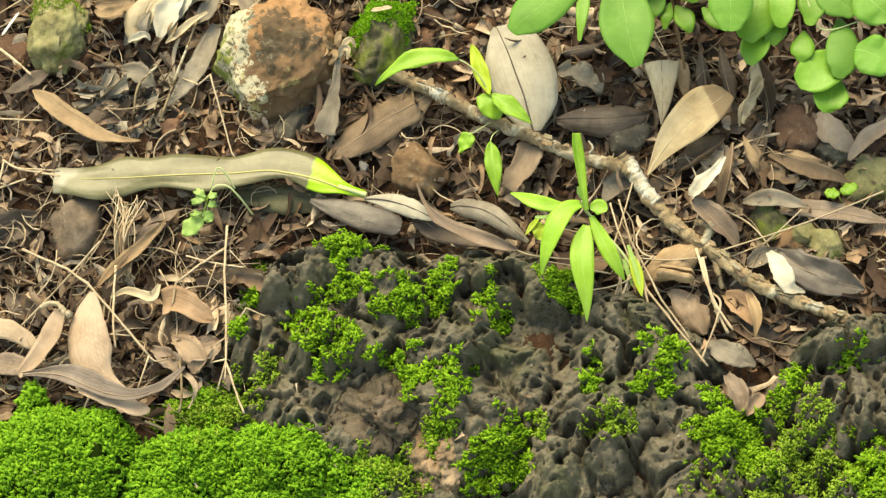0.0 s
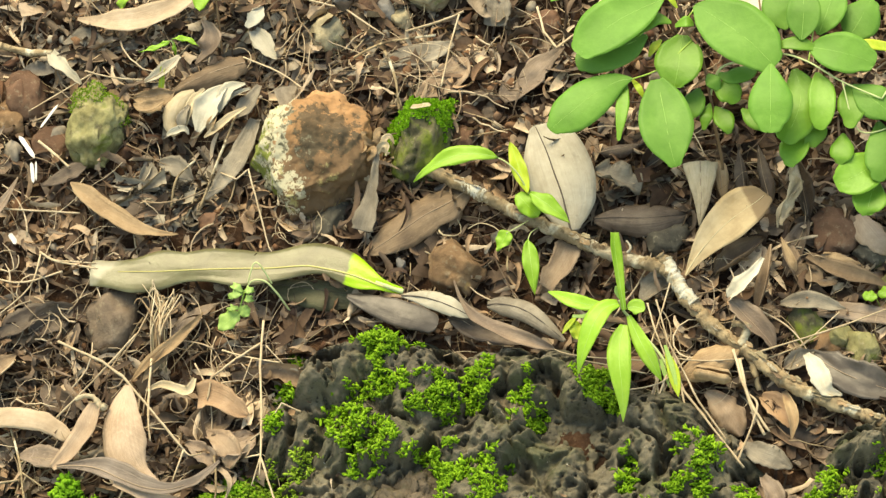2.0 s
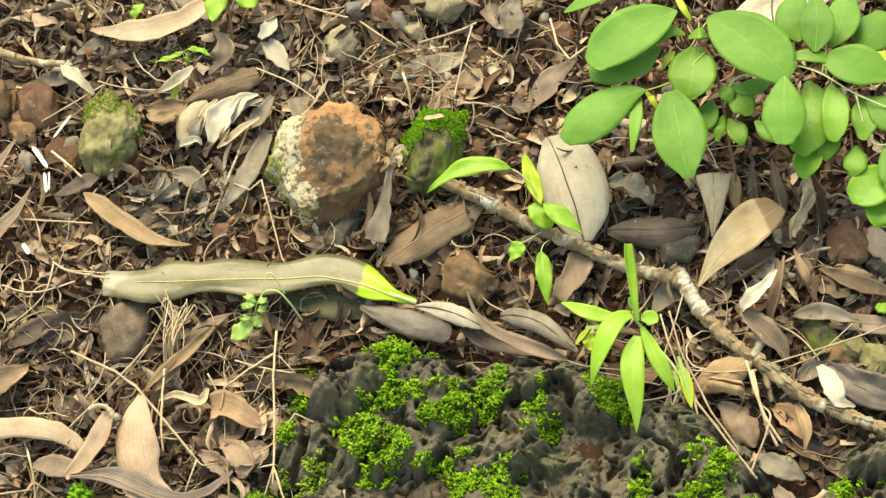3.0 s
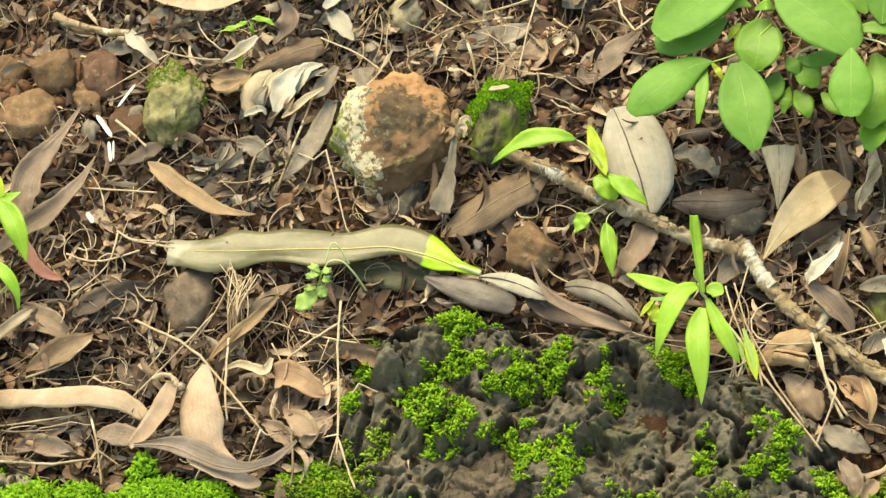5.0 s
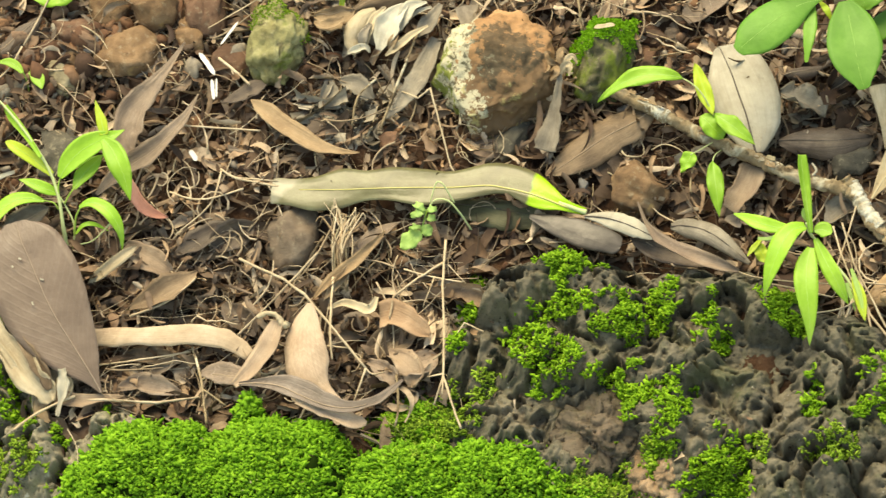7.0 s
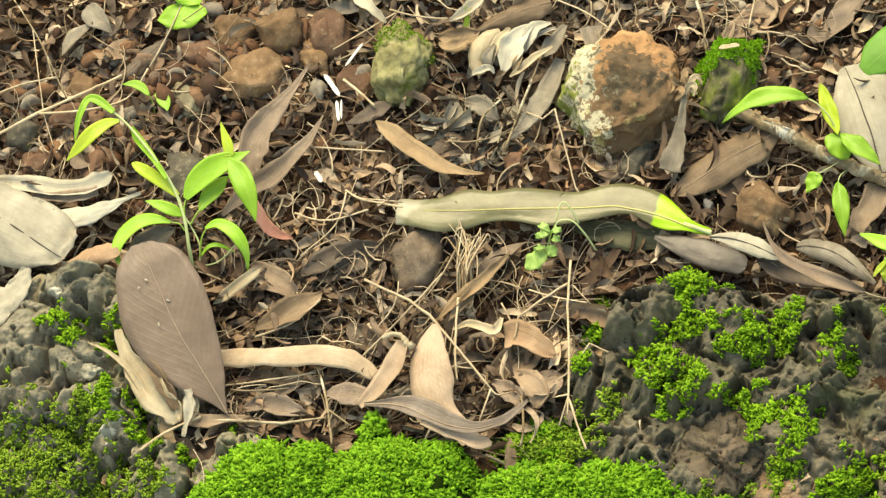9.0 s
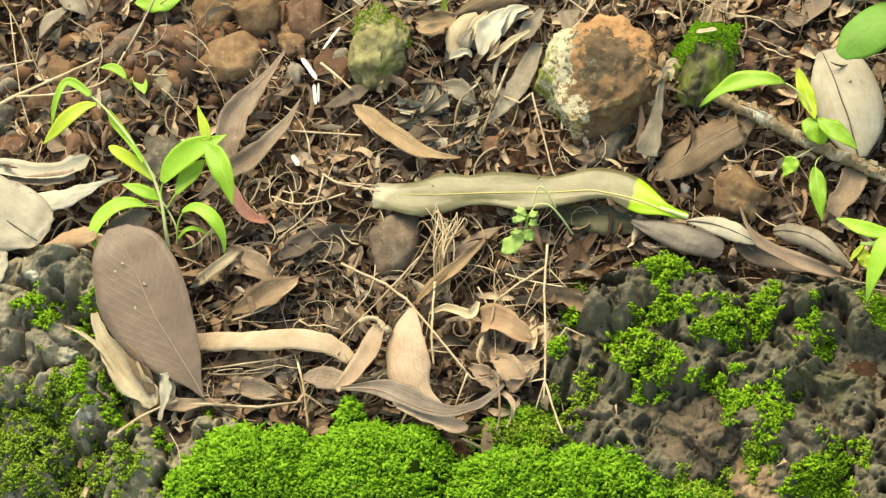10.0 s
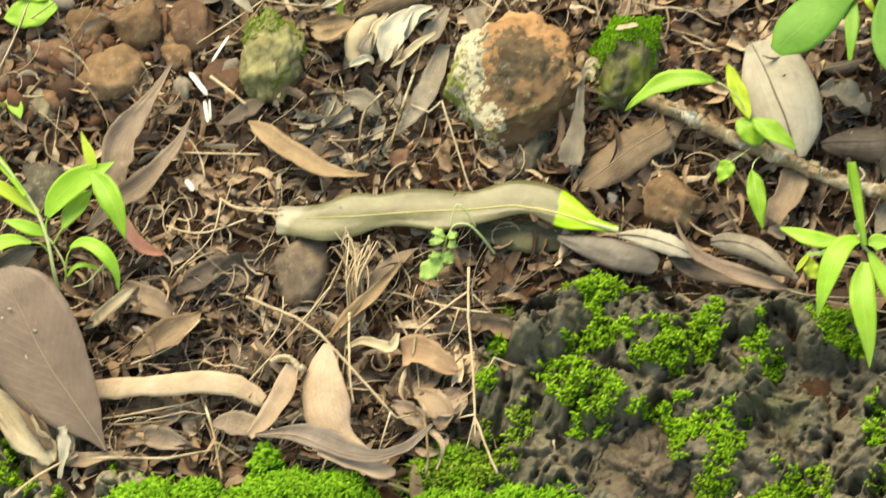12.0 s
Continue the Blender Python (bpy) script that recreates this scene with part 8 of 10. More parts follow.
R = dict(shape="round")
EL = dict(shape="round", arch=0.003, ragged=0.07)
plant("leafy_bush", (0.1771, 0.0204, -0.0160), "young bush with rounded bright green leaves", "bush", (
    ([(0.1771, 0.0204, -0.0160), (0.1759, 0.0246, 0.0040), (0.1710, 0.0322, 0.0240), (0.1673, 0.0399, 0.0400), (0.1609, 0.0570, 0.0560), (0.1507, 0.0698, 0.0620), (0.1398, 0.0919, 0.0660), (0.1350, 0.1096, 0.0680)], 0.0011, 0.0008, STEM_BROWN),
    ([(0.1673, 0.0399, 0.0400), (0.1735, 0.0478, 0.0520), (0.1919, 0.0448, 0.0600), (0.2085, 0.0418, 0.0660), (0.2250, 0.0329, 0.0680), (0.2448, 0.0197, 0.0660), (0.2680, 0.0080, 0.0640)], 0.0008, 0.0005, STEM_PALE),
    ([(0.1566, 0.0632, 0.0580), (0.1371, 0.0467, 0.0580), (0.1163, 0.0407, 0.0580)], 0.0006, 0.0005, STEM_GREEN),
    ([(0.1507, 0.0698, 0.0620), (0.1584, 0.0768, 0.0660), (0.1658, 0.0762, 0.0680)], 0.0006, 0.0005, STEM_GREEN),
    ([(0.2250, 0.0329, 0.0680), (0.2296, 0.0602, 0.0700), (0.2273, 0.0829, 0.0700)], 0.0005, 0.0004, STEM_GREEN),
    ([(0.2448, 0.0197, 0.0660), (0.2544, -0.0047, 0.0560), (0.2784, -0.0012, 0.0540)], 0.0005, 0.0004, STEM_PALE),
    ([(0.2680, 0.0080, 0.0640), (0.2872, 0.0404, 0.0600), (0.3036, 0.0791, 0.0560)], 0.0006, 0.0005, STEM_PALE),
    ([(0.2044, 0.1079, 0.0100), (0.2021, 0.1258, 0.0140), (0.2058, 0.1395, 0.0200)], 0.0007, 0.0006, STEM_BROWN),
), (    ((0.2809, 0.0484, 0.0600), (0.3070, 0.0290, 0.0580), 0.0281, L_GREEN, EL),
    ((0.2737, -0.0203, 0.0560), (0.2996, -0.0337, 0.0560), 0.0267, L_GREEN, EL),
    ((0.2787, 0.0120, 0.0600), (0.2973, -0.0096, 0.0620), 0.0267, L_GREEN, EL),
), curved=(
    ([(0.1290, 0.0690, 0.0580), (0.1167, 0.0627, 0.0600), (0.1026, 0.0573, 0.0620), (0.0916, 0.0557, 0.0600), (0.0847, 0.0558, 0.0580)], (0.0014, 0.0106, 0.0123, 0.0095, 0.0014), L_GREEN, dict(cup=-0.12, roll=(0, -10), crumple=0.03, ragged=0.015, rib=0.00008, blunt=0.16)),
    ([(0.1389, 0.0818, 0.0700), (0.1270, 0.0765, 0.0716), (0.1129, 0.0692, 0.0732), (0.0996, 0.0609, 0.0732), (0.0912, 0.0542, 0.0716), (0.0864, 0.0501, 0.0700)], (0.0011, 0.0113, 0.0165, 0.0162, 0.0109, 0.0021), L_GREEN, dict(cup=0.12, roll=(0, 6), crumple=0.03, ragged=0.015, rib=0.00008, blunt=0.16)),
    ([(0.1574, 0.0753, 0.0700), (0.1653, 0.0687, 0.0716), (0.1779, 0.0571, 0.0732), (0.1910, 0.0446, 0.0732), (0.1996, 0.0354, 0.0716), (0.2046, 0.0307, 0.0700)], (0.0014, 0.0116, 0.0187, 0.0183, 0.0120, 0.0014), L_GREEN, dict(cup=0.12, roll=(0, 1), crumple=0.03, ragged=0.015, rib=0.00008, blunt=0.16)),
    ([(0.1189, 0.0402, 0.0600), (0.1077, 0.0371, 0.0616), (0.0934, 0.0284, 0.0632), (0.0795, 0.0182, 0.0632), (0.0715, 0.0130, 0.0616), (0.0688, 0.0113, 0.0600)], (0.0009, 0.0081, 0.0137, 0.0130, 0.0067, 0.0011), L_GREEN, dict(cup=-0.12, roll=(0, -4), crumple=0.03, ragged=0.015, rib=0.00008, blunt=0.16)),
    ([(0.1339, 0.0379, 0.0600), (0.1362, 0.0235, 0.0616), (0.1384, 0.0074, 0.0632), (0.1400, -0.0062, 0.0632), (0.1425, -0.0160, 0.0616), (0.1438, -0.0195, 0.0600)], (0.0039, 0.0127, 0.0167, 0.0141, 0.0063, 0.0007), L_GREEN, dict(cup=0.12, roll=(0, -9), crumple=0.03, ragged=0.015, rib=0.00008, blunt=0.16)),
    ([(0.1509, 0.0684, 0.0560), (0.1490, 0.0572, 0.0580), (0.1472, 0.0447, 0.0600), (0.1453, 0.0376, 0.0580), (0.1446, 0.0346, 0.0560)], (0.0035, 0.0130, 0.0148, 0.0092, 0.0011), L_FRESH, dict(cup=0.12, roll=(0, 7), crumple=0.03, ragged=0.015, rib=0.00008, blunt=0.16)),
    ([(0.2019, 0.0292, 0.0740), (0.2009, 0.0170, 0.0760), (0.2002, 0.0035, 0.0780), (0.1999, -0.0075, 0.0760), (0.1993, -0.0148, 0.0740)], (0.0011, 0.0088, 0.0136, 0.0109, 0.0014), L_GREEN, dict(cup=-0.12, roll=(0, 2), crumple=0.03, ragged=0.015, rib=0.00008, blunt=0.16)),
    ([(0.2211, 0.0443, 0.0720), (0.2220, 0.0517, 0.0740), (0.2230, 0.0614, 0.0760), (0.2230, 0.0731, 0.0740), (0.2228, 0.0805, 0.0720)], (0.0011, 0.0092, 0.0104, 0.0060, 0.0007), L_GREEN, dict(cup=0.12, roll=(0, -3), crumple=0.03, ragged=0.015, rib=0.00008, blunt=0.16)),
    ([(0.2327, 0.0564, 0.0600), (0.2363, 0.0638, 0.0627), (0.2403, 0.0746, 0.0627), (0.2426, 0.0875, 0.0600)], (0.0011, 0.0099, 0.0113, 0.0046), L_GREEN, dict(cup=0.12, roll=(0, -8), crumple=0.03, ragged=0.015, rib=0.00008, blunt=0.16)),
    ([(0.2503, 0.0559, 0.0540), (0.2562, 0.0626, 0.0567), (0.2619, 0.0717, 0.0567), (0.2668, 0.0817, 0.0540)], (0.0014, 0.0120, 0.0109, 0.0032), L_GREEN, dict(cup=-0.12, roll=(0, 8), crumple=0.03, ragged=0.015, rib=0.00008, blunt=0.16)),
    ([(0.2253, 0.0424, 0.0680), (0.2325, 0.0392, 0.0700), (0.2433, 0.0342, 0.0720), (0.2552, 0.0310, 0.0700), (0.2646, 0.0272, 0.0680)], (0.0011, 0.0088, 0.0134, 0.0116, 0.0018), L_GREEN, dict(cup=0.12, roll=(0, 3), crumple=0.03, ragged=0.015, rib=0.00008, blunt=0.16)),
    ([(0.2043, 0.0438, 0.0680), (0.2116, 0.0438, 0.0707), (0.2211, 0.0428, 0.0707), (0.2314, 0.0403, 0.0680)], (0.0007, 0.0035, 0.0048, 0.0007), L_FRESH, dict(cup=0.12, roll=(0, -2), crumple=0.03, ragged=0.015, rib=0.0, blunt=0.16)),
    ([(0.2177, 0.0408, 0.0540), (0.2206, 0.0267, 0.0560), (0.2191, 0.0125, 0.0580), (0.2140, 0.0019, 0.0560), (0.2084, -0.0050, 0.0540)], (0.0018, 0.0109, 0.0130, 0.0106, 0.0025), L_FRESH, dict(cup=-0.12, roll=(0, -7), crumple=0.03, ragged=0.015, rib=0.00008, blunt=0.16)),
    ([(0.2305, 0.0323, 0.0600), (0.2322, 0.0206, 0.0620), (0.2324, 0.0080, 0.0640), (0.2311, -0.0011, 0.0620), (0.2304, -0.0048, 0.0600)], (0.0011, 0.0074, 0.0083, 0.0062, 0.0007), L_FRESH, dict(cup=0.12, roll=(0, 9), crumple=0.03, ragged=0.015, rib=0.0, blunt=0.16)),
    ([(0.2490, 0.0247, 0.0580), (0.2498, 0.0125, 0.0607), (0.2500, 0.0035, 0.0607), (0.2481, -0.0039, 0.0580)], (0.0009, 0.0079, 0.0079, 0.0011), L_FRESH, dict(cup=0.12, roll=(0, 4), crumple=0.03, ragged=0.015, rib=0.0, blunt=0.16)),
    ([(0.2514, 0.0221, 0.0600), (0.2588, 0.0133, 0.0627), (0.2671, 0.0051, 0.0627), (0.2761, -0.0015, 0.0600)], (0.0009, 0.0092, 0.0109, 0.0014), L_GREEN, dict(cup=-0.12, roll=(0, -1), crumple=0.03, ragged=0.015, rib=0.00008, blunt=0.16)),
    ([(0.2275, 0.0148, 0.0460), (0.2280, 0.0028, 0.0500), (0.2253, -0.0039, 0.0460)], (0.0014, 0.0081, 0.0025), L_FRESH, dict(cup=0.12, roll=(0, -6), crumple=0.03, ragged=0.015, rib=0.0, blunt=0.16)),
    ([(0.2186, 0.0101, 0.0440), (0.2168, -0.0018, 0.0467), (0.2141, -0.0098, 0.0467), (0.2124, -0.0136, 0.0440)], (0.0028, 0.0088, 0.0074, 0.0011), L_FRESH, dict(cup=0.12, roll=(0, 10), crumple=0.03, ragged=0.015, rib=0.0, blunt=0.16)),
    ([(0.2455, -0.0004, 0.0500), (0.2441, -0.0104, 0.0527), (0.2427, -0.0175, 0.0527), (0.2418, -0.0199, 0.0500)], (0.0009, 0.0069, 0.0063, 0.0007), L_FRESH, dict(cup=-0.12, roll=(0, 5), crumple=0.03, ragged=0.015, rib=0.0, blunt=0.16)),
    ([(0.2693, -0.0162, 0.0460), (0.2614, -0.0213, 0.0480), (0.2518, -0.0277, 0.0500), (0.2434, -0.0296, 0.0480), (0.2398, -0.0301, 0.0460)], (0.0014, 0.0109, 0.0137, 0.0092, 0.0014), L_FRESH, dict(cup=0.12, roll=(0, 0), crumple=0.03, ragged=0.015, rib=0.00008, blunt=0.16)),
    ([(0.2652, -0.0254, 0.0400), (0.2603, -0.0363, 0.0427), (0.2582, -0.0440, 0.0427), (0.2583, -0.0458, 0.0400)], (0.0018, 0.0109, 0.0077, 0.0011), L_FRESH, dict(cup=0.12, roll=(0, -5), crumple=0.03, ragged=0.015, rib=0.00008, blunt=0.16)),
    ([(0.2665, 0.0034, 0.0520), (0.2674, -0.0122, 0.0547), (0.2659, -0.0275, 0.0547), (0.2630, -0.0340, 0.0520)], (0.0014, 0.0092, 0.0092, 0.0011), L_GREEN, dict(cup=-0.12, roll=(0, -10), crumple=0.03, ragged=0.015, rib=0.0, blunt=0.16)),
    ([(0.1604, 0.0441, 0.0420), (0.1579, 0.0351, 0.0447), (0.1549, 0.0277, 0.0447), (0.1532, 0.0246, 0.0420)], (0.0009, 0.0065, 0.0069, 0.0009), L_GREEN, dict(cup=0.12, roll=(0, 6), crumple=0.03, ragged=0.015, rib=0.0, blunt=0.16)),
    ([(0.1690, 0.0406, 0.0460), (0.1743, 0.0368, 0.0487), (0.1796, 0.0322, 0.0487), (0.1823, 0.0286, 0.0460)], (0.0009, 0.0065, 0.0076, 0.0009), L_FRESH, dict(cup=0.12, roll=(0, 1), crumple=0.03, ragged=0.015, rib=0.0, blunt=0.16)),
    ([(0.1671, 0.0354, 0.0400), (0.1641, 0.0240, 0.0440), (0.1627, 0.0182, 0.0400)], (0.0007, 0.0040, 0.0007), L_FRESH, dict(cup=-0.12, roll=(0, -4), crumple=0.03, ragged=0.015, rib=0.0, blunt=0.16)),
    ([(0.1701, 0.0329, 0.0400), (0.1744, 0.0229, 0.0427), (0.1769, 0.0161, 0.0427), (0.1780, 0.0141, 0.0400)], (0.0007, 0.0063, 0.0042, 0.0005), L_FRESH, dict(cup=0.12, roll=(0, -9), crumple=0.03, ragged=0.015, rib=0.0, blunt=0.16)),
    ([(0.1658, 0.0482, 0.0480), (0.1687, 0.0394, 0.0520), (0.1722, 0.0365, 0.0480)], (0.0007, 0.0049, 0.0007), L_GREEN, dict(cup=0.12, roll=(0, 7), crumple=0.03, ragged=0.015, rib=0.0, blunt=0.16)),
    ([(0.1854, 0.0233, 0.0480), (0.1911, 0.0151, 0.0507), (0.1970, 0.0101, 0.0507), (0.2026, 0.0084, 0.0480)], (0.0009, 0.0055, 0.0049, 0.0007), L_FRESH, dict(cup=-0.12, roll=(0, 2), crumple=0.03, ragged=0.015, rib=0.0, blunt=0.16)),
    ([(0.1156, 0.0409, 0.0560), (0.1131, 0.0264, 0.0587), (0.1114, 0.0138, 0.0587), (0.1099, 0.0038, 0.0560)], (0.0007, 0.0040, 0.0030, 0.0004), L_FRESH, dict(cup=0.12, roll=(0, -3), crumple=0.03, ragged=0.015, rib=0.0, blunt=0.16)),
    ([(0.0700, 0.0966, 0.0600), (0.0808, 0.0992, 0.0627), (0.0931, 0.1035, 0.0627), (0.1045, 0.1107, 0.0600)], (0.0007, 0.0044, 0.0044, 0.0007), L_GREEN, dict(cup=0.12, roll=(0, -8), crumple=0.03, ragged=0.015, rib=0.0, blunt=0.16)),
    ([(0.1438, 0.0723, 0.0620), (0.1348, 0.0740, 0.0647), (0.1278, 0.0710, 0.0647), (0.1215, 0.0657, 0.0620)], (0.0009, 0.0046, 0.0049, 0.0007), L_FRESH, dict(cup=-0.12, roll=(0, 8), crumple=0.03, ragged=0.015, rib=0.0, blunt=0.16)),
    ([(0.1473, 0.0783, 0.0660), (0.1424, 0.0837, 0.0700), (0.1382, 0.0974, 0.0660)], (0.0007, 0.0023, 0.0014), L_YELLOW, dict(cup=0.12, roll=(0, 3), crumple=0.03, ragged=0.015, rib=0.0, blunt=0.0)),
    ([(0.1574, 0.0677, 0.0640), (0.1524, 0.0671, 0.0680), (0.1457, 0.0682, 0.0640)], (0.0009, 0.0039, 0.0007), L_FRESH, dict(cup=0.12, roll=(0, -2), crumple=0.03, ragged=0.015, rib=0.0, blunt=0.16)),
    ([(0.2150, 0.0721, 0.0480), (0.2098, 0.0816, 0.0507), (0.2117, 0.0935, 0.0507), (0.2179, 0.1042, 0.0480)], (0.0011, 0.0092, 0.0092, 0.0018), L_GREEN, dict(cup=-0.12, roll=(0, -7), crumple=0.03, ragged=0.015, rib=0.0, blunt=0.16)),
    ([(0.2529, 0.0498, 0.0600), (0.2618, 0.0441, 0.0640), (0.2737, 0.0443, 0.0600)], (0.0007, 0.0033, 0.0030), L_YELLOW, dict(cup=0.12, roll=(0, 9), crumple=0.03, ragged=0.015, rib=0.0, blunt=0.0)),
    ([(0.1379, 0.0701, 0.0520), (0.1334, 0.0628, 0.0560), (0.1300, 0.0598, 0.0520)], (0.0007, 0.0028, 0.0007), L_YELLOW, dict(cup=0.12, roll=(0, 4), crumple=0.03, ragged=0.015, rib=0.0, blunt=0.0)),
    ([(0.1961, 0.0488, 0.0480), (0.1889, 0.0443, 0.0507), (0.1785, 0.0428, 0.0507), (0.1719, 0.0476, 0.0480)], (0.0011, 0.0053, 0.0046, 0.0007), L_GREEN, dict(cup=-0.12, roll=(0, -1), crumple=0.03, ragged=0.015, rib=0.0, blunt=0.16)),
    ([(0.1193, 0.0460, 0.0520), (0.1230, 0.0368, 0.0560), (0.1265, 0.0324, 0.0520)], (0.0007, 0.0021, 0.0005), L_YELLOW, dict(cup=0.12, roll=(0, -6), crumple=0.03, ragged=0.015, rib=0.0, blunt=0.0)),
    ([(0.2697, 0.0865, 0.0560), (0.2644, 0.0911, 0.0600), (0.2568, 0.1030, 0.0560)], (0.0011, 0.0070, 0.0070), L_GREEN, dict(cup=0.12, roll=(0, 10), crumple=0.03, ragged=0.015, rib=0.0, blunt=0.16)),
    ([(0.2425, 0.0911, 0.0540), (0.2493, 0.0952, 0.0580), (0.2572, 0.1084, 0.0540)], (0.0011, 0.0070, 0.0053), L_GREEN, dict(cup=-0.12, roll=(0, 5), crumple=0.03, ragged=0.015, rib=0.0, blunt=0.16)),
    ([(0.1768, 0.1004, 0.0580), (0.1698, 0.1034, 0.0620), (0.1599, 0.1136, 0.0580)], (0.0011, 0.0070, 0.0053), L_GREEN, dict(cup=0.12, roll=(0, 0), crumple=0.03, ragged=0.015, rib=0.0, blunt=0.16)),
))

LA = dict(shape="lance", fold=0.22, arch=0.003)
plant("grass_seedling", (0.1464, -0.1053, -0.0120), "pale green grass-like seedling with drooping lance leaves", "seedling", (
    ([(0.1375, -0.0933, -0.0120), (0.1285, -0.0867, 0.0040), (0.1196, -0.0841, 0.0180), (0.1114, -0.0828, 0.0300), (0.1092, -0.0809, 0.0360)], 0.0011, 0.0009, STEM_PALE),
    ([(0.1249, -0.0856, 0.0100), (0.1348, -0.0973, 0.0080), (0.1414, -0.1089, 0.0040), (0.1454, -0.1185, 0.0000)], 0.001, 0.0006, STEM_PALE),
), (
    ((0.0810, -0.0712, 0.0100), (0.0878, -0.0816, 0.0060), 0.0084, L_YELLOW, R),
), curved=(
    ([(0.1005, -0.0820, 0.0340), (0.0903, -0.0811, 0.0350), (0.0802, -0.0781, 0.0360), (0.0729, -0.0720, 0.0330), (0.0666, -0.0670, 0.0300)], (0.0014, 0.0042, 0.0044, 0.0025, 0.0004), L_LIGHT, dict(roll=(0, -15))),
    ([(0.1085, -0.0829, 0.0360), (0.1002, -0.0876, 0.0396), (0.0939, -0.0966, 0.0412), (0.0891, -0.1062, 0.0388), (0.0857, -0.1128, 0.0332), (0.0838, -0.1170, 0.0260)], (0.0025, 0.0056, 0.0070, 0.0055, 0.0028, 0.0002), L_LIGHT, dict(roll=(0, 15, 10))),
    ([(0.1117, -0.0935, 0.0320), (0.1090, -0.1048, 0.0344), (0.1081, -0.1170, 0.0352), (0.1092, -0.1288, 0.0328), (0.1102, -0.1375, 0.0272), (0.1103, -0.1439, 0.0200)], (0.0021, 0.0063, 0.0072, 0.0056, 0.0030, 0.0002), L_LIGHT, dict()),
    ([(0.1147, -0.0867, 0.0300), (0.1192, -0.0975, 0.0290), (0.1243, -0.1077, 0.0280), (0.1297, -0.1149, 0.0230), (0.1338, -0.1195, 0.0180)], (0.0014, 0.0042, 0.0049, 0.0032, 0.0002), L_LIGHT, dict(roll=(0, 20))),
    ([(0.1119, -0.0859, 0.0340), (0.1101, -0.0787, 0.0400), (0.1082, -0.0683, 0.0450), (0.1066, -0.0581, 0.0490), (0.1060, -0.0508, 0.0520)], (0.0014, 0.0021, 0.0032, 0.0035, 0.0026), L_LIGHT, dict(cup=0.5, roll=(0, 25, 25))),
    ([(0.1099, -0.0795, 0.0360), (0.1082, -0.0778, 0.0390), (0.1074, -0.0765, 0.0420)], (0.0014, 0.0021, 0.0011), L_SOFT, dict()),
    ([(0.1139, -0.0847, 0.0340), (0.1173, -0.0843, 0.0340), (0.1210, -0.0854, 0.0340), (0.1240, -0.0871, 0.0340)], (0.0014, 0.0046, 0.0049, 0.0011), L_LIGHT, dict()),
    ([(0.1381, -0.0973, 0.0100), (0.1413, -0.1071, 0.0087), (0.1431, -0.1150, 0.0073), (0.1443, -0.1217, 0.0060)], (0.0014, 0.0035, 0.0028, 0.0002), L_YELLOW, dict()),
    ([(0.0972, -0.0804, 0.0300), (0.0889, -0.0805, 0.0250), (0.0813, -0.0760, 0.0200)], (0.0014, 0.0014, 0.0009), L_SOFT, dict(rib=0.0)),
    ([(0.1368, -0.0935, 0.0120), (0.1400, -0.1028, 0.0100), (0.1425, -0.1119, 0.0080), (0.1437, -0.1203, 0.0060)], (0.0009, 0.0016, 0.0012, 0.0002), L_SOFT, dict(rib=0.0)),
    ([(0.1340, -0.1005, 0.0100), (0.1366, -0.1072, 0.0070), (0.1392, -0.1139, 0.0040)], (0.0009, 0.0014, 0.0002), L_SOFT, dict(rib=0.0)),
    ([(0.0843, -0.0702, 0.0120), (0.0792, -0.0743, 0.0100), (0.0754, -0.0777, 0.0080)], (0.0007, 0.0018, 0.0002), L_YELLOW, dict(rib=0.0)),
))

plant("twig_sprig", (0.0610, 0.0083, 0.0000), "fresh green sprig growing beside the fallen twig", "sprig", (
    ([(0.0611, 0.0103, -0.0040), (0.0562, 0.0092, 0.0120), (0.0502, 0.0131, 0.0240), (0.0421, 0.0180, 0.0300), (0.0334, 0.0217, 0.0320)], 0.0006, 0.0004, STEM_PALE),
    ([(0.0616, 0.0053, 0.0000), (0.0509, -0.0065, 0.0080), (0.0421, -0.0138, 0.0120)], 0.0004, 0.0003, STEM_PALE),
    ([(0.0622, -0.0028, 0.0000), (0.0571, -0.0122, 0.0080), (0.0549, -0.0200, 0.0100)], 0.0004, 0.0003, STEM_PALE),
    ([(0.0190, 0.0054, -0.0060), (0.0259, 0.0021, 0.0020), (0.0343, -0.0025, 0.0040), (0.0398, -0.0066, 0.0020)], 0.0004, 0.0003, STRAW),
), (
    ((0.0376, 0.0198, 0.0320), (-0.0147, 0.0136, 0.0260), 0.0126, L_LIGHT, dict(shape="lance", bend=-0.0077, arch=0.004, fold=0.2)),
    ((0.0557, 0.0056, 0.0180), (0.0448, 0.0374, 0.0220), 0.0098, L_YELLOW, dict(shape="ellipse", fold=0.35)),
    ((0.0481, 0.0072, 0.0160), (0.0620, -0.0040, 0.0100), 0.0133, L_LIGHT, EL),
    ((0.0564, 0.0047, 0.0200), (0.0811, -0.0158, 0.0180), 0.0119, L_LIGHT, LA),
    ((0.0438, -0.0125, 0.0120), (0.0362, -0.0217, 0.0080), 0.0105, L_LIGHT, dict(shape="ovate")),
    ((0.0556, -0.0172, 0.0100), (0.0595, -0.0490, 0.0040), 0.0105, L_LIGHT, LA),
))

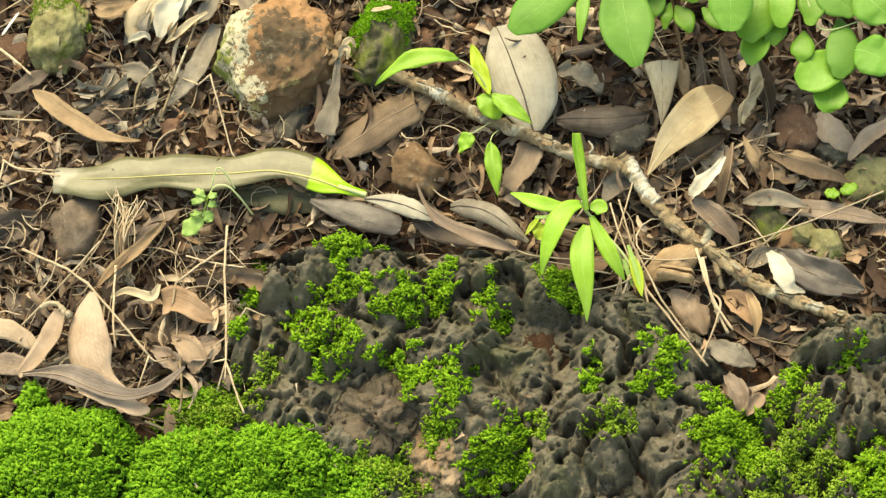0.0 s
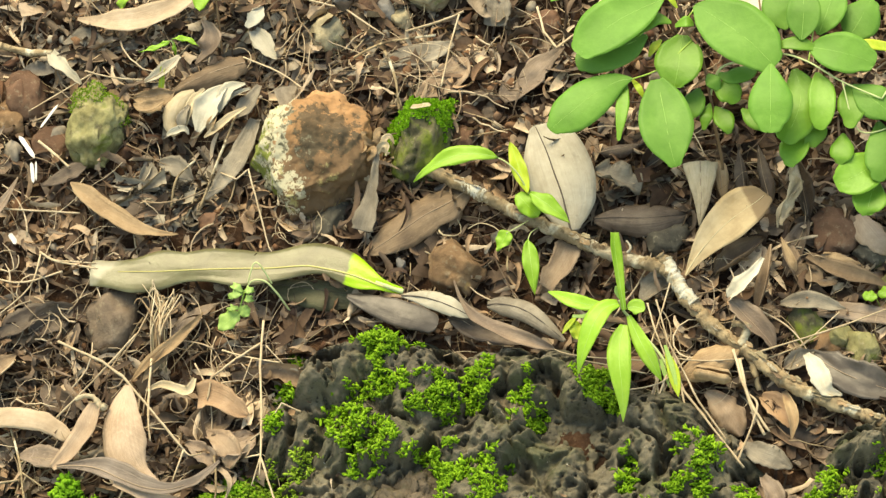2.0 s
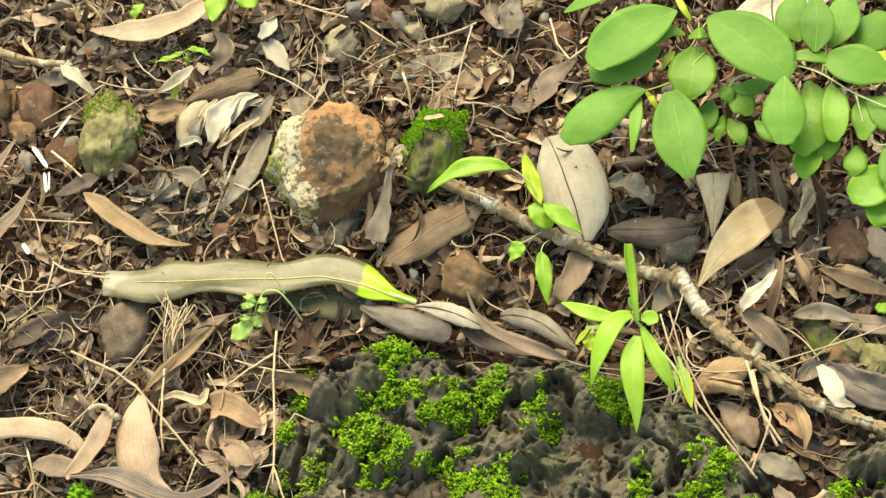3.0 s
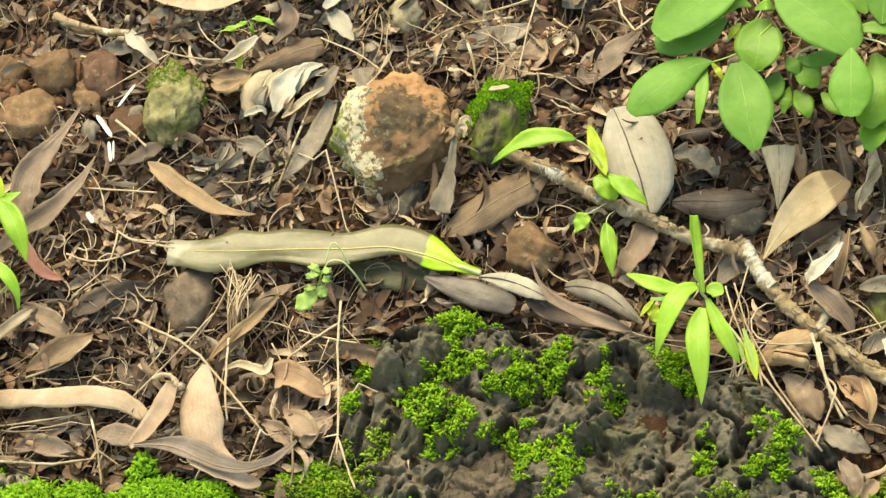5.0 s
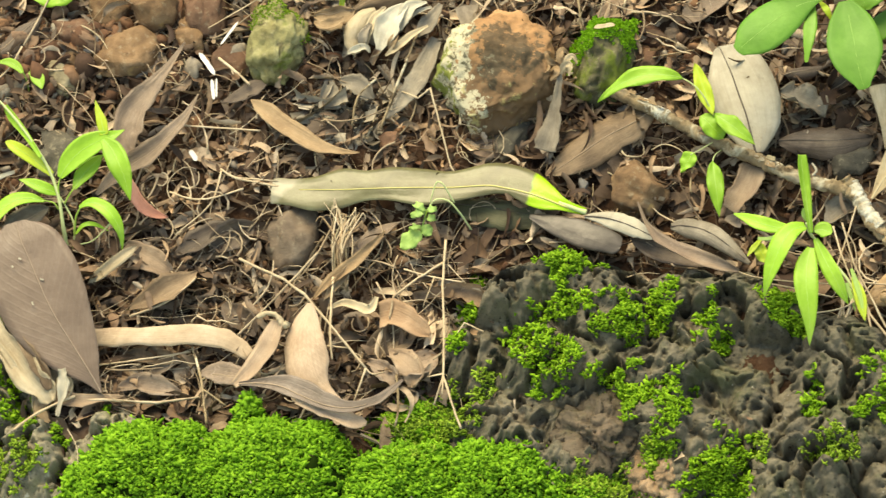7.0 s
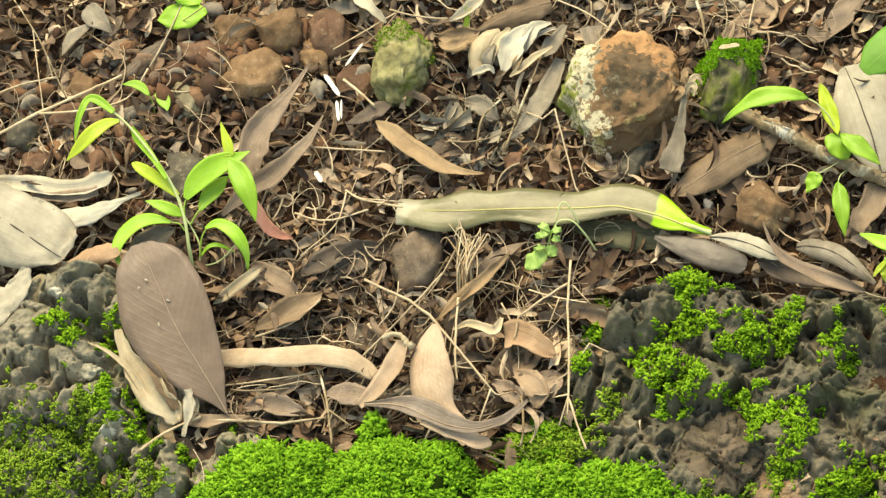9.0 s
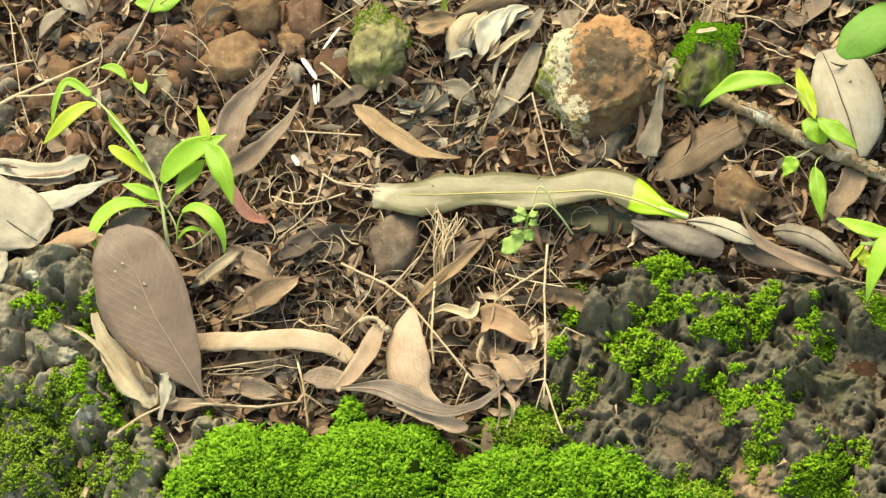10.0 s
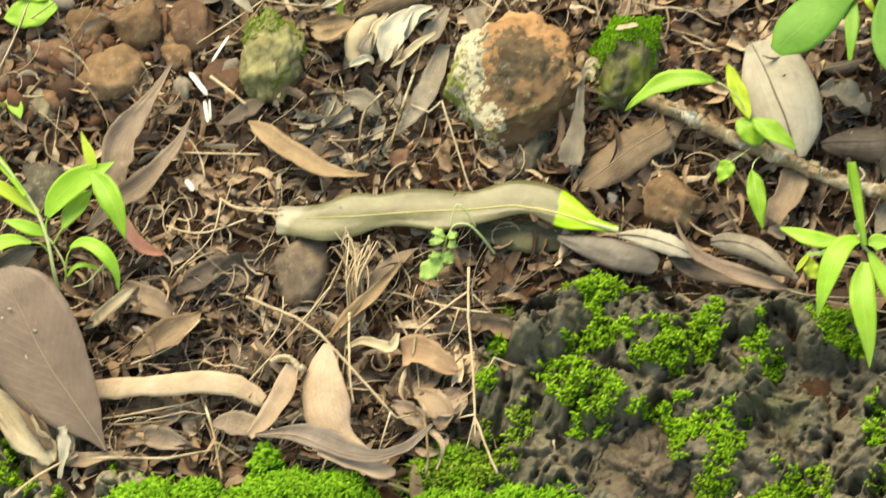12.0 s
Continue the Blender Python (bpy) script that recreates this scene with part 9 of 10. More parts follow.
plant("leafy_seedling", (-0.3472, -0.0189, -0.0100), "bright green seedling with slender arching leaves", "seedling", (
    ([(-0.3449, -0.0239, -0.0100), (-0.3469, -0.0207, 0.0040), (-0.3498, -0.0087, 0.0140), (-0.3561, 0.0041, 0.0220), (-0.3680, 0.0173, 0.0320), (-0.3836, 0.0325, 0.0400), (-0.3954, 0.0416, 0.0440), (-0.4059, 0.0481, 0.0460)], 0.0013, 0.0006, STEM_PALE),
    ([(-0.3417, -0.0241, -0.0100), (-0.3401, -0.0195, 0.0040), (-0.3452, -0.0119, 0.0100), (-0.3491, -0.0080, 0.0140)], 0.0007, 0.0005, STEM_PALE),
    ([(-0.3498, -0.0087, 0.0140), (-0.3501, -0.0037, 0.0180), (-0.3482, -0.0003, 0.0220)], 0.0007, 0.0005, STEM_GREEN),
    ([(-0.3462, -0.0111, 0.0120), (-0.3419, -0.0088, 0.0180), (-0.3386, -0.0069, 0.0200)], 0.0006, 0.0004, STEM_GREEN),
    ([(-0.3498, -0.0130, 0.0100), (-0.3532, -0.0113, 0.0140), (-0.3609, -0.0107, 0.0160)], 0.0006, 0.0004, STEM_GREEN),
    ([(-0.3399, -0.0231, 0.0000), (-0.3386, -0.0187, 0.0100), (-0.3350, -0.0151, 0.0140)], 0.0007, 0.0005, STEM_GREEN),
    ([(-0.3402, -0.0247, -0.0060), (-0.3291, -0.0261, -0.0020), (-0.3199, -0.0231, 0.0040), (-0.3130, -0.0160, 0.0060)], 0.0005, 0.0004, STEM_PALE),
    ([(-0.3421, -0.0264, -0.0080), (-0.3326, -0.0316, -0.0060), (-0.3215, -0.0373, -0.0060)], 0.0005, 0.0003, STRAW),
), (), curved=(
    ([(-0.3918, 0.0348, 0.0460), (-0.4003, 0.0334, 0.0460), (-0.4096, 0.0271, 0.0460), (-0.4178, 0.0221, 0.0420), (-0.4251, 0.0178, 0.0380)], (0.0011, 0.0039, 0.0051, 0.0035, 0.0002), L_YELLOW, dict(roll=(0, -10))),
    ([(-0.3959, 0.0408, 0.0460), (-0.4066, 0.0490, 0.0468), (-0.4130, 0.0493, 0.0476), (-0.4175, 0.0402, 0.0464), (-0.4193, 0.0329, 0.0432), (-0.4203, 0.0277, 0.0400)], (0.0018, 0.0030, 0.0025, 0.0021, 0.0014, 0.0002), L_LIGHT, dict(cup=0.4)),
    ([(-0.3609, 0.0064, 0.0300), (-0.3706, 0.0192, 0.0327), (-0.3802, 0.0299, 0.0353), (-0.3848, 0.0364, 0.0380)], (0.0011, 0.0021, 0.0028, 0.0011), L_LIGHT, dict(cup=0.5, rib=0.0)),
    ([(-0.3544, 0.0025, 0.0200), (-0.3645, 0.0092, 0.0240), (-0.3754, 0.0144, 0.0280), (-0.3815, 0.0187, 0.0280), (-0.3845, 0.0205, 0.0280)], (0.0018, 0.0039, 0.0039, 0.0025, 0.0004), L_YELLOW, dict(roll=(0, -12))),
    ([(-0.3500, -0.0057, 0.0140), (-0.3576, -0.0052, 0.0180), (-0.3662, -0.0023, 0.0200), (-0.3751, 0.0011, 0.0200)], (0.0016, 0.0039, 0.0033, 0.0002), L_LIGHT, dict()),
    ([(-0.3587, -0.0113, 0.0160), (-0.3680, -0.0102, 0.0180), (-0.3776, -0.0127, 0.0200), (-0.3866, -0.0185, 0.0190), (-0.3911, -0.0264, 0.0180), (-0.3908, -0.0307, 0.0140), (-0.3872, -0.0353, 0.0100)], (0.0009, 0.0037, 0.0053, 0.0053, 0.0037, 0.0018, 0.0002), L_LIGHT, dict(roll=(0, 12, 8))),
    ([(-0.3489, -0.0017, 0.0220), (-0.3439, 0.0039, 0.0256), (-0.3355, 0.0095, 0.0288), (-0.3255, 0.0126, 0.0312), (-0.3167, 0.0155, 0.0312), (-0.3089, 0.0198, 0.0300)], (0.0018, 0.0063, 0.0081, 0.0067, 0.0035, 0.0002), L_LIGHT, dict(roll=(0, 10, 5))),
    ([(-0.3399, -0.0068, 0.0180), (-0.3356, 0.0002, 0.0190), (-0.3295, 0.0058, 0.0200), (-0.3250, 0.0095, 0.0210), (-0.3228, 0.0107, 0.0220)], (0.0011, 0.0051, 0.0055, 0.0025, 0.0004), L_LIGHT, dict()),
    ([(-0.3219, 0.0131, 0.0320), (-0.3157, 0.0059, 0.0320), (-0.3100, -0.0056, 0.0320), (-0.3060, -0.0130, 0.0270), (-0.3034, -0.0204, 0.0220)], (0.0021, 0.0063, 0.0067, 0.0042, 0.0002), L_LIGHT, dict(roll=(0, 18))),
    ([(-0.3214, 0.0160, 0.0320), (-0.3231, 0.0228, 0.0340), (-0.3259, 0.0296, 0.0360), (-0.3278, 0.0345, 0.0380)], (0.0028, 0.0033, 0.0018, 0.0002), L_YELLOW, dict()),
    ([(-0.3364, -0.0157, 0.0140), (-0.3284, -0.0150, 0.0164), (-0.3190, -0.0208, 0.0172), (-0.3128, -0.0271, 0.0148), (-0.3094, -0.0317, 0.0084), (-0.3090, -0.0359, 0.0000)], (0.0009, 0.0033, 0.0044, 0.0039, 0.0019, 0.0002), L_LIGHT, dict(roll=(0, -15))),
    ([(-0.3390, -0.0236, 0.0020), (-0.3341, -0.0215, 0.0060), (-0.3271, -0.0209, 0.0053), (-0.3184, -0.0220, 0.0000)], (0.0007, 0.0014, 0.0014, 0.0002), L_LIGHT, dict(rib=0.0)),
))

plant("small_seedling", (-0.3775, 0.0845, -0.0100), "tiny two-leaved green seedling between stones", "seedling", (
    ([(-0.3776, 0.0835, -0.0100), (-0.3789, 0.0841, 0.0000), (-0.3823, 0.0872, 0.0060)], 0.0006, 0.0004, STEM_GREEN),
    ([(-0.3701, 0.0828, -0.0100), (-0.3718, 0.0828, -0.0040), (-0.3755, 0.0852, 0.0020)], 0.0005, 0.0003, STEM_GREEN),
), (), curved=(
    ([(-0.3805, 0.0832, 0.0060), (-0.3845, 0.0876, 0.0067), (-0.3902, 0.0904, 0.0073), (-0.3978, 0.0902, 0.0080)], (0.0011, 0.0028, 0.0028, 0.0002), L_LIGHT, dict()),
    ([(-0.3767, 0.0868, 0.0020), (-0.3729, 0.0846, 0.0020), (-0.3696, 0.0797, 0.0020), (-0.3677, 0.0745, 0.0020)], (0.0014, 0.0039, 0.0039, 0.0004), L_LIGHT, dict()),
))
plant("broad_leaf_seedling", (-0.3498, 0.1391, -0.0100), "bright yellow-green broad leaf with a dark stalk", "seedling", (
    ([(-0.3720, 0.1389, -0.0080), (-0.3589, 0.1314, 0.0080), (-0.3465, 0.1321, 0.0160)], 0.0004, 0.0003, STEM_BROWN),
), (
    ((-0.3453, 0.1364, 0.0060), (-0.3789, 0.1359, 0.0040), 0.0211, L_LIGHT, dict(shape="ellipse")),
    ((-0.3516, 0.1417, 0.0060), (-0.3722, 0.1640, 0.0100), 0.0211, L_LIGHT, dict(shape="ellipse")),
))
plant("thin_grass_sprout", (-0.1688, 0.1451, -0.0120), "thin green grass sprout in the litter", "seedling", (
    ([(-0.1688, 0.1451, -0.0120), (-0.1694, 0.1397, 0.0020), (-0.1712, 0.1396, 0.0080)], 0.0005, 0.0004, STEM_PALE),
), (
    ((-0.1712, 0.1396, 0.0080), (-0.1920, 0.1357, 0.0060), 0.0039, L_LIGHT, dict(shape="lance", bend=0.0011)),
    ((-0.1705, 0.1403, 0.0080), (-0.1531, 0.1364, 0.0040), 0.0039, L_LIGHT, dict(shape="lance", bend=0.0028)),
    ((-0.1699, 0.1411, 0.0060), (-0.1682, 0.1392, -0.0040), 0.0028, L_LIGHT, LA),
))
plant("grass_sprout", (-0.1779, 0.1094, -0.0080), "single pale green grass blade in the litter", "seedling", (), (
    ((-0.1777, 0.1077, -0.0060), (-0.1758, 0.1245, 0.0080), 0.0035, L_YELLOW, dict(shape="strip", fold=0.4)),
))
plant("round_leaf_sprout", (-0.1386, 0.1412, -0.0120), "sprout with two round green leaves on a brown stalk", "seedling", (
    ([(-0.1386, 0.1412, -0.0120), (-0.1411, 0.1537, 0.0060), (-0.1438, 0.1656, 0.0200), (-0.1455, 0.1781, 0.0240)], 0.0008, 0.0005, STEM_BROWN),
), (
    ((-0.1469, 0.1743, 0.0240), (-0.1526, 0.1461, 0.0220), 0.0147, L_LIGHT, R),
    ((-0.1395, 0.1735, 0.0240), (-0.1263, 0.1526, 0.0220), 0.0168, L_LIGHT, R),
    ((-0.2062, 0.1729, -0.0020), (-0.1987, 0.1789, 0.0040), 0.0070, L_LIGHT, EL),
))
plant("clover_sprout", (0.2686, -0.0632, -0.0120), "small sprout with rounded yellow-green leaves", "seedling", (
    ([(0.2686, -0.0639, -0.0120), (0.2653, -0.0677, 0.0000)], 0.0004, 0.0003, STEM_GREEN),
), (
    ((0.2658, -0.0686, 0.0020), (0.2565, -0.0663, 0.0020), 0.0070, L_LIGHT, R),
    ((0.2659, -0.0672, 0.0020), (0.2766, -0.0655, 0.0040), 0.0077, L_LIGHT, R),
))
plant("wilted_seedling", (-0.0973, -0.0330, -0.0060), "small pale green seedling drooping over the long leaf", "seedling", (
    ([(-0.0916, -0.0364, -0.0060), (-0.0988, -0.0370, 0.0100), (-0.1063, -0.0345, 0.0180), (-0.1143, -0.0337, 0.0180), (-0.1189, -0.0371, 0.0140)], 0.0007, 0.0004, STEM_PALE),
    ([(-0.1024, -0.0302, 0.0100), (-0.1092, -0.0256, 0.0200), (-0.1135, -0.0245, 0.0200), (-0.1170, -0.0318, 0.0140)], 0.0006, 0.0004, STEM_PALE),
    ([(-0.1189, -0.0371, 0.0140), (-0.1217, -0.0435, 0.0100), (-0.1252, -0.0502, 0.0060)], 0.0005, 0.0004, STEM_GREEN),
), (
    ((-0.1223, -0.0463, 0.0100), (-0.1348, -0.0536, 0.0060), 0.0119, L_SOFT, R),
    ((-0.1216, -0.0443, 0.0120), (-0.1161, -0.0482, 0.0080), 0.0077, L_SOFT, R),
    ((-0.1195, -0.0396, 0.0160), (-0.1286, -0.0401, 0.0140), 0.0056, L_SOFT, EL),
    ((-0.1195, -0.0385, 0.0160), (-0.1273, -0.0338, 0.0160), 0.0049, L_SOFT, EL),
    ((-0.1187, -0.0401, 0.0180), (-0.1124, -0.0404, 0.0180), 0.0049, L_SOFT, EL),
    ((-0.1195, -0.0424, 0.0140), (-0.1133, -0.0415, 0.0120), 0.0049, L_SOFT, EL),
    ((-0.1222, -0.0460, 0.0120), (-0.1293, -0.0449, 0.0100), 0.0042, L_SOFT, EL),
))

# ---- dry straws, roots and sticks ----
root_tuft = thing("root_tuft", at((-0.1725, -0.0568, -0.0080)), "tuft of pale dry grass roots standing in the litter", "root tuft")
rnd = random.Random(77)
for k in range(30):
    f = k / 29
    fx, fy = -0.1724 + rnd.uniform(-0.005, 0.005), -0.0610 + rnd.uniform(-0.006, 0.003)
    tx, ty = -0.1835 + 0.023 * f + rnd.gauss(0, 0.0035), -0.0310 + rnd.gauss(0, 0.0055)
    mx, my = 0.70 * fx + 0.30 * tx + rnd.gauss(0, 0.0022), 0.5 * (fy + ty) + rnd.gauss(0, 0.003)
    side = (1 if f > 0.45 else -1) * rnd.uniform(0.001, 0.007)
    pts = [(fx, fy, -0.010), (mx, my, 0.004 + rnd.uniform(0, 0.003)), (tx, ty, 0.007), (tx + side * 0.6, ty + 0.0015, 0.008), (tx + side, ty + rnd.uniform(-0.004, 0.001), 0.006)]
    tube_part("root", root_tuft, pts if k % 3 else pts[:3], 0.00065, 0.00025, (STRAW, L_TAN, L_OLIVE, L_BROWN, STRAW)[k % 5], 5, 5, 0.25)

for label, pts, r, forks in (
    ("upright pale dry stalk splitting at its foot", [(-0.1072, -0.0504, 0.0060), (-0.1086, -0.0788, 0.0060), (-0.1069, -0.1071, 0.0060), (-0.1070, -0.1335, 0.0040), (-0.1013, -0.1514, 0.0040), (-0.0958, -0.1650, 0.0020)], 0.0011, ([(-0.1070, -0.1322, 0.0040), (-0.1075, -0.1445, 0.0040)], [(-0.1070, -0.1335, 0.0040), (-0.1125, -0.1481, 0.0000)], [(-0.1070, -0.1322, 0.0040), (-0.1169, -0.1304, 0.0000)])),
    ("long bent straw crossing the litter", [(-0.2350, -0.0484, 0.0020), (-0.2066, -0.0654, 0.0040), (-0.1933, -0.0774, 0.0060), (-0.1735, -0.1017, 0.0060), (-0.1541, -0.1251, 0.0040)], 0.0012, ([(-0.1548, -0.1243, 0.0040), (-0.1502, -0.1282, 0.0030), (-0.1431, -0.1267, 0.0020)], [(-0.1541, -0.1251, 0.0040), (-0.1612, -0.1427, 0.0000)])),
    ("straight straw lying under a bent one", [(-0.1862, -0.0501, 0.0040), (-0.2064, -0.0707, 0.0030), (-0.2351, -0.0967, 0.0000)], 0.0011, ()),
    ("bent straw leaning on dry leaves", [(-0.1088, -0.0631, 0.0040), (-0.1259, -0.0744, 0.0060), (-0.1381, -0.0832, 0.0060), (-0.1407, -0.0938, 0.0020)], 0.0011, ()),
    ("thin straw lying beside rootlets", [(-0.1326, -0.0637, 0.0020), (-0.1138, -0.0719, 0.0040), (-0.0964, -0.0763, 0.0040)], 0.0008, ([(-0.1138, -0.0719, 0.0040), (-0.1204, -0.0886, 0.0020)], [(-0.1053, -0.0649, 0.0040), (-0.0945, -0.0787, 0.0060)])),
    ("bent dry stalk beside the big stone", [(-0.1390, 0.0573, -0.0040), (-0.1265, 0.0445, 0.0040), (-0.1189, 0.0472, 0.0080), (-0.1124, 0.0244, 0.0060), (-0.1044, -0.0035, 0.0020)], 0.0009, ()),
    ("forked straw in the moss edge", [(-0.0831, -0.1082, 0.0040), (-0.0948, -0.1032, 0.0060), (-0.1044, -0.1164, 0.0040), (-0.1136, -0.1203, 0.0000)], 0.0008, ()),
    ("long thin straw across the slope", [(0.2913, -0.0741, 0.0080), (0.2433, -0.0885, 0.0080), (0.1890, -0.0994, 0.0060)], 0.0008, ()),
    ("short thin straw across the slope", [(0.2422, -0.0770, 0.0040), (0.2307, -0.0880, 0.0060), (0.2190, -0.0959, 0.0040)], 0.0007, ()),
    ("straw lying across the tan leaf", [(0.1839, -0.1018, 0.0060), (0.1586, -0.1008, 0.0060), (0.1351, -0.0958, 0.0060)], 0.0008, ()),
    ("bundle straw leaning on the rock", [(0.1346, -0.1000, 0.0040), (0.1251, -0.1265, 0.0060), (0.1093, -0.1528, 0.0080)], 0.0011, ()),
    ("short straw hanging by the seedling", [(0.1335, -0.1034, 0.0040), (0.1294, -0.1203, 0.0040), (0.1240, -0.1388, 0.0040)], 0.0011, ()),
    ("thin straw hanging by the seedling", [(0.1369, -0.1017, 0.0060), (0.1358, -0.1141, 0.0040), (0.1333, -0.1269, 0.0020)], 0.0008, ()),
    ("long straw leaning from the seedling to the rock", [(0.1388, -0.1054, 0.0060), (0.1554, -0.1297, 0.0060), (0.1812, -0.1677, 0.0060)], 0.0011, ()),
    ("straw crossing the pink leaf", [(0.1868, -0.1230, 0.0040), (0.1905, -0.1335, 0.0060), (0.1775, -0.1632, 0.0040)], 0.0011, ()),
    ("straw bent down past the tan leaf", [(0.1777, -0.0971, 0.0080), (0.1828, -0.1186, 0.0080), (0.1895, -0.1351, 0.0060), (0.1979, -0.1451, 0.0020)], 0.0013, ()),
    ("thin straw fan under the seedling", [(0.1428, -0.1038, 0.0080), (0.1491, -0.1190, 0.0040), (0.1606, -0.1311, 0.0000)], 0.0008, ()),
    ("pale straw leaning on the sprout", [(0.1275, -0.0604, 0.0040), (0.1320, -0.0786, 0.0040), (0.1399, -0.0976, 0.0000)], 0.0009, ()),
    ("thin pale straw beneath the sprout", [(0.0856, -0.0889, 0.0000), (0.1025, -0.0951, 0.0020), (0.1261, -0.1028, 0.0020)], 0.0007, ()),
    ("fine straw across the upper rock", [(0.0669, -0.0806, 0.0020), (0.0855, -0.0894, 0.0040), (0.1296, -0.0967, 0.0040)], 0.0006, ()),
    ("tan stalks lying beside the long leaf", [(-0.2496, 0.0106, 0.0020), (-0.2382, 0.0021, 0.0040), (-0.2122, -0.0056, 0.0040)], 0.0011, ([(-0.2488, 0.0105, 0.0020), (-0.2550, -0.0098, 0.0000), (-0.2763, -0.0263, -0.0020)], [(-0.2420, 0.0039, 0.0030), (-0.2131, -0.0018, 0.0040)])),
    ("thin tan straw low in the litter", [(-0.2813, 0.0001, 0.0000), (-0.2610, -0.0082, 0.0020), (-0.2345, -0.0034, 0.0020)], 0.0009, ()),
    ("long pale straw up the bank", [(-0.4843, 0.0658, 0.0020), (-0.4518, 0.0795, 0.0040), (-0.4230, 0.0902, 0.0040), (-0.3996, 0.1015, 0.0020)], 0.0014, ([(-0.4517, 0.0788, 0.0040), (-0.4223, 0.0799, 0.0020), (-0.3950, 0.0853, 0.0020), (-0.3824, 0.1029, 0.0040)],)),
    ("thin dark stalk leaning down the bank", [(-0.4756, 0.1581, 0.0060), (-0.4555, 0.1262, 0.0080), (-0.4354, 0.0908, 0.0000)], 0.0008, ()),
    ("thin pale stalk leaning down the bank", [(-0.4616, 0.1387, 0.0040), (-0.4546, 0.1052, 0.0060), (-0.4494, 0.0806, 0.0000), (-0.4419, 0.0620, -0.0040)], 0.0006, ()),
    ("pale straw across the top of the bank", [(-0.4838, 0.0974, 0.0000), (-0.4652, 0.1017, 0.0020), (-0.4434, 0.1059, 0.0000)], 0.0011, ()),
    ("pale straw up the bank near pebbles", [(-0.1150, 0.1788, 0.0000), (-0.0816, 0.1625, 0.0020), (-0.0597, 0.1560, 0.0000), (-0.0341, 0.1366, -0.0020)], 0.0009, ()),
    ("bent orange-tan stalk up the bank", [(0.0632, 0.1406, 0.0040), (0.0673, 0.1232, 0.0040), (0.0750, 0.1116, 0.0040), (0.0879, 0.1186, 0.0060), (0.1054, 0.1405, 0.0080)], 0.0011, ()),
    ("straight straw behind the mossy stone", [(0.0136, 0.1426, 0.0020), (0.0078, 0.1219, 0.0020), (0.0021, 0.0965, 0.0000)], 0.0009, ()),
    ("tan straw over the pebbles", [(-0.0203, 0.1345, 0.0020), (0.0021, 0.1387, 0.0030), (0.0165, 0.1459, 0.0000)], 0.0011, ()),
    ("grey curved stick behind the mossy stone", [(-0.0340, 0.1258, -0.0020), (-0.0274, 0.1069, -0.0010), (-0.0244, 0.0878, -0.0060)], 0.0014, ()),
    ("curved dark root up the bank", [(-0.0539, 0.1249, -0.0040), (-0.0340, 0.1299, 0.0000), (-0.0016, 0.1349, -0.0040)], 0.0012, ()),
    ("thin tan stalk above the olive stone", [(-0.2269, 0.1311, 0.0000), (-0.2081, 0.1228, 0.0020), (-0.1890, 0.1193, 0.0020)], 0.0009, ([(-0.2231, 0.1284, 0.0000), (-0.2410, 0.1186, 0.0000), (-0.2628, 0.1106, -0.0040)],)),
    ("pale bent stalk above the cream leaves", [(-0.1247, 0.1297, 0.0000), (-0.1025, 0.1161, 0.0020), (-0.0860, 0.1045, 0.0000)], 0.0008, ()),
    ("brown arched stem beside the big stone", [(-0.1500, 0.0330, -0.0040), (-0.1370, 0.0628, 0.0040), (-0.1270, 0.0902, 0.0040)], 0.0012, ()),
    ("thin brown arched stem beside a stone", [(-0.1680, 0.0362, -0.0040), (-0.1645, 0.0486, 0.0040), (-0.1532, 0.0615, 0.0020)], 0.0011, ()),
    ("pale stick on the moss under the big leaf", [(-0.3708, -0.1480, 0.0040), (-0.3545, -0.1381, 0.0060), (-0.3322, -0.1279, 0.0040)], 0.0013, ()),
    ("forked thin brown stick at the ledge", [(-0.2620, -0.0983, -0.0020), (-0.2551, -0.1214, 0.0000), (-0.2501, -0.1503, 0.0020)], 0.0012, ([(-0.2542, -0.1267, 0.0000), (-0.2392, -0.1369, -0.0020)], [(-0.2551, -0.1214, 0.0000), (-0.2444, -0.1145, -0.0020)])),
    ("long straw lying along the ledge", [(-0.3418, -0.1268, 0.0000), (-0.3097, -0.1307, 0.0020), (-0.2817, -0.1333, 0.0000), (-0.2560, -0.1289, -0.0040)], 0.0012, ()),
    ("thin tan straw under the tan strip", [(-0.3206, -0.1041, -0.0040), (-0.2942, -0.1034, -0.0030), (-0.2628, -0.1003, -0.0040)], 0.0009, ()),
    ("pale curved straw below the seedling", [(-0.3023, -0.0750, -0.0040), (-0.2780, -0.0714, 0.0020), (-0.2617, -0.0585, 0.0020)], 0.0011, ()),
    ("grey branch end up the bank", [(-0.2990, 0.1634, -0.0020), (-0.2721, 0.1498, 0.0000), (-0.2490, 0.1451, 0.0000)], 0.0039, ()),
    ("short dry stick by the reddish stone", [(-0.2546, 0.0862, 0.0000), (-0.2429, 0.0743, 0.0020), (-0.2339, 0.0663, 0.0000)], 0.0013, ()),
    ("thin dark stick beside the upright stalk", [(-0.1356, -0.1277, 0.0000), (-0.1339, -0.1452, 0.0000), (-0.1354, -0.1588, 0.0000)], 0.0011, ()),
    ("thin pale stalk standing by the upright leaf", [(-0.1760, -0.0665, 0.0040), (-0.1767, -0.0997, 0.0060), (-0.1752, -0.1163, 0.0020)], 0.0011, ()),
    ("pale straw in the bundle below the seedling", [(0.1303, -0.0869, 0.0040), (0.1313, -0.1094, 0.0060), (0.1342, -0.1290, 0.0040)], 0.0011, ()),
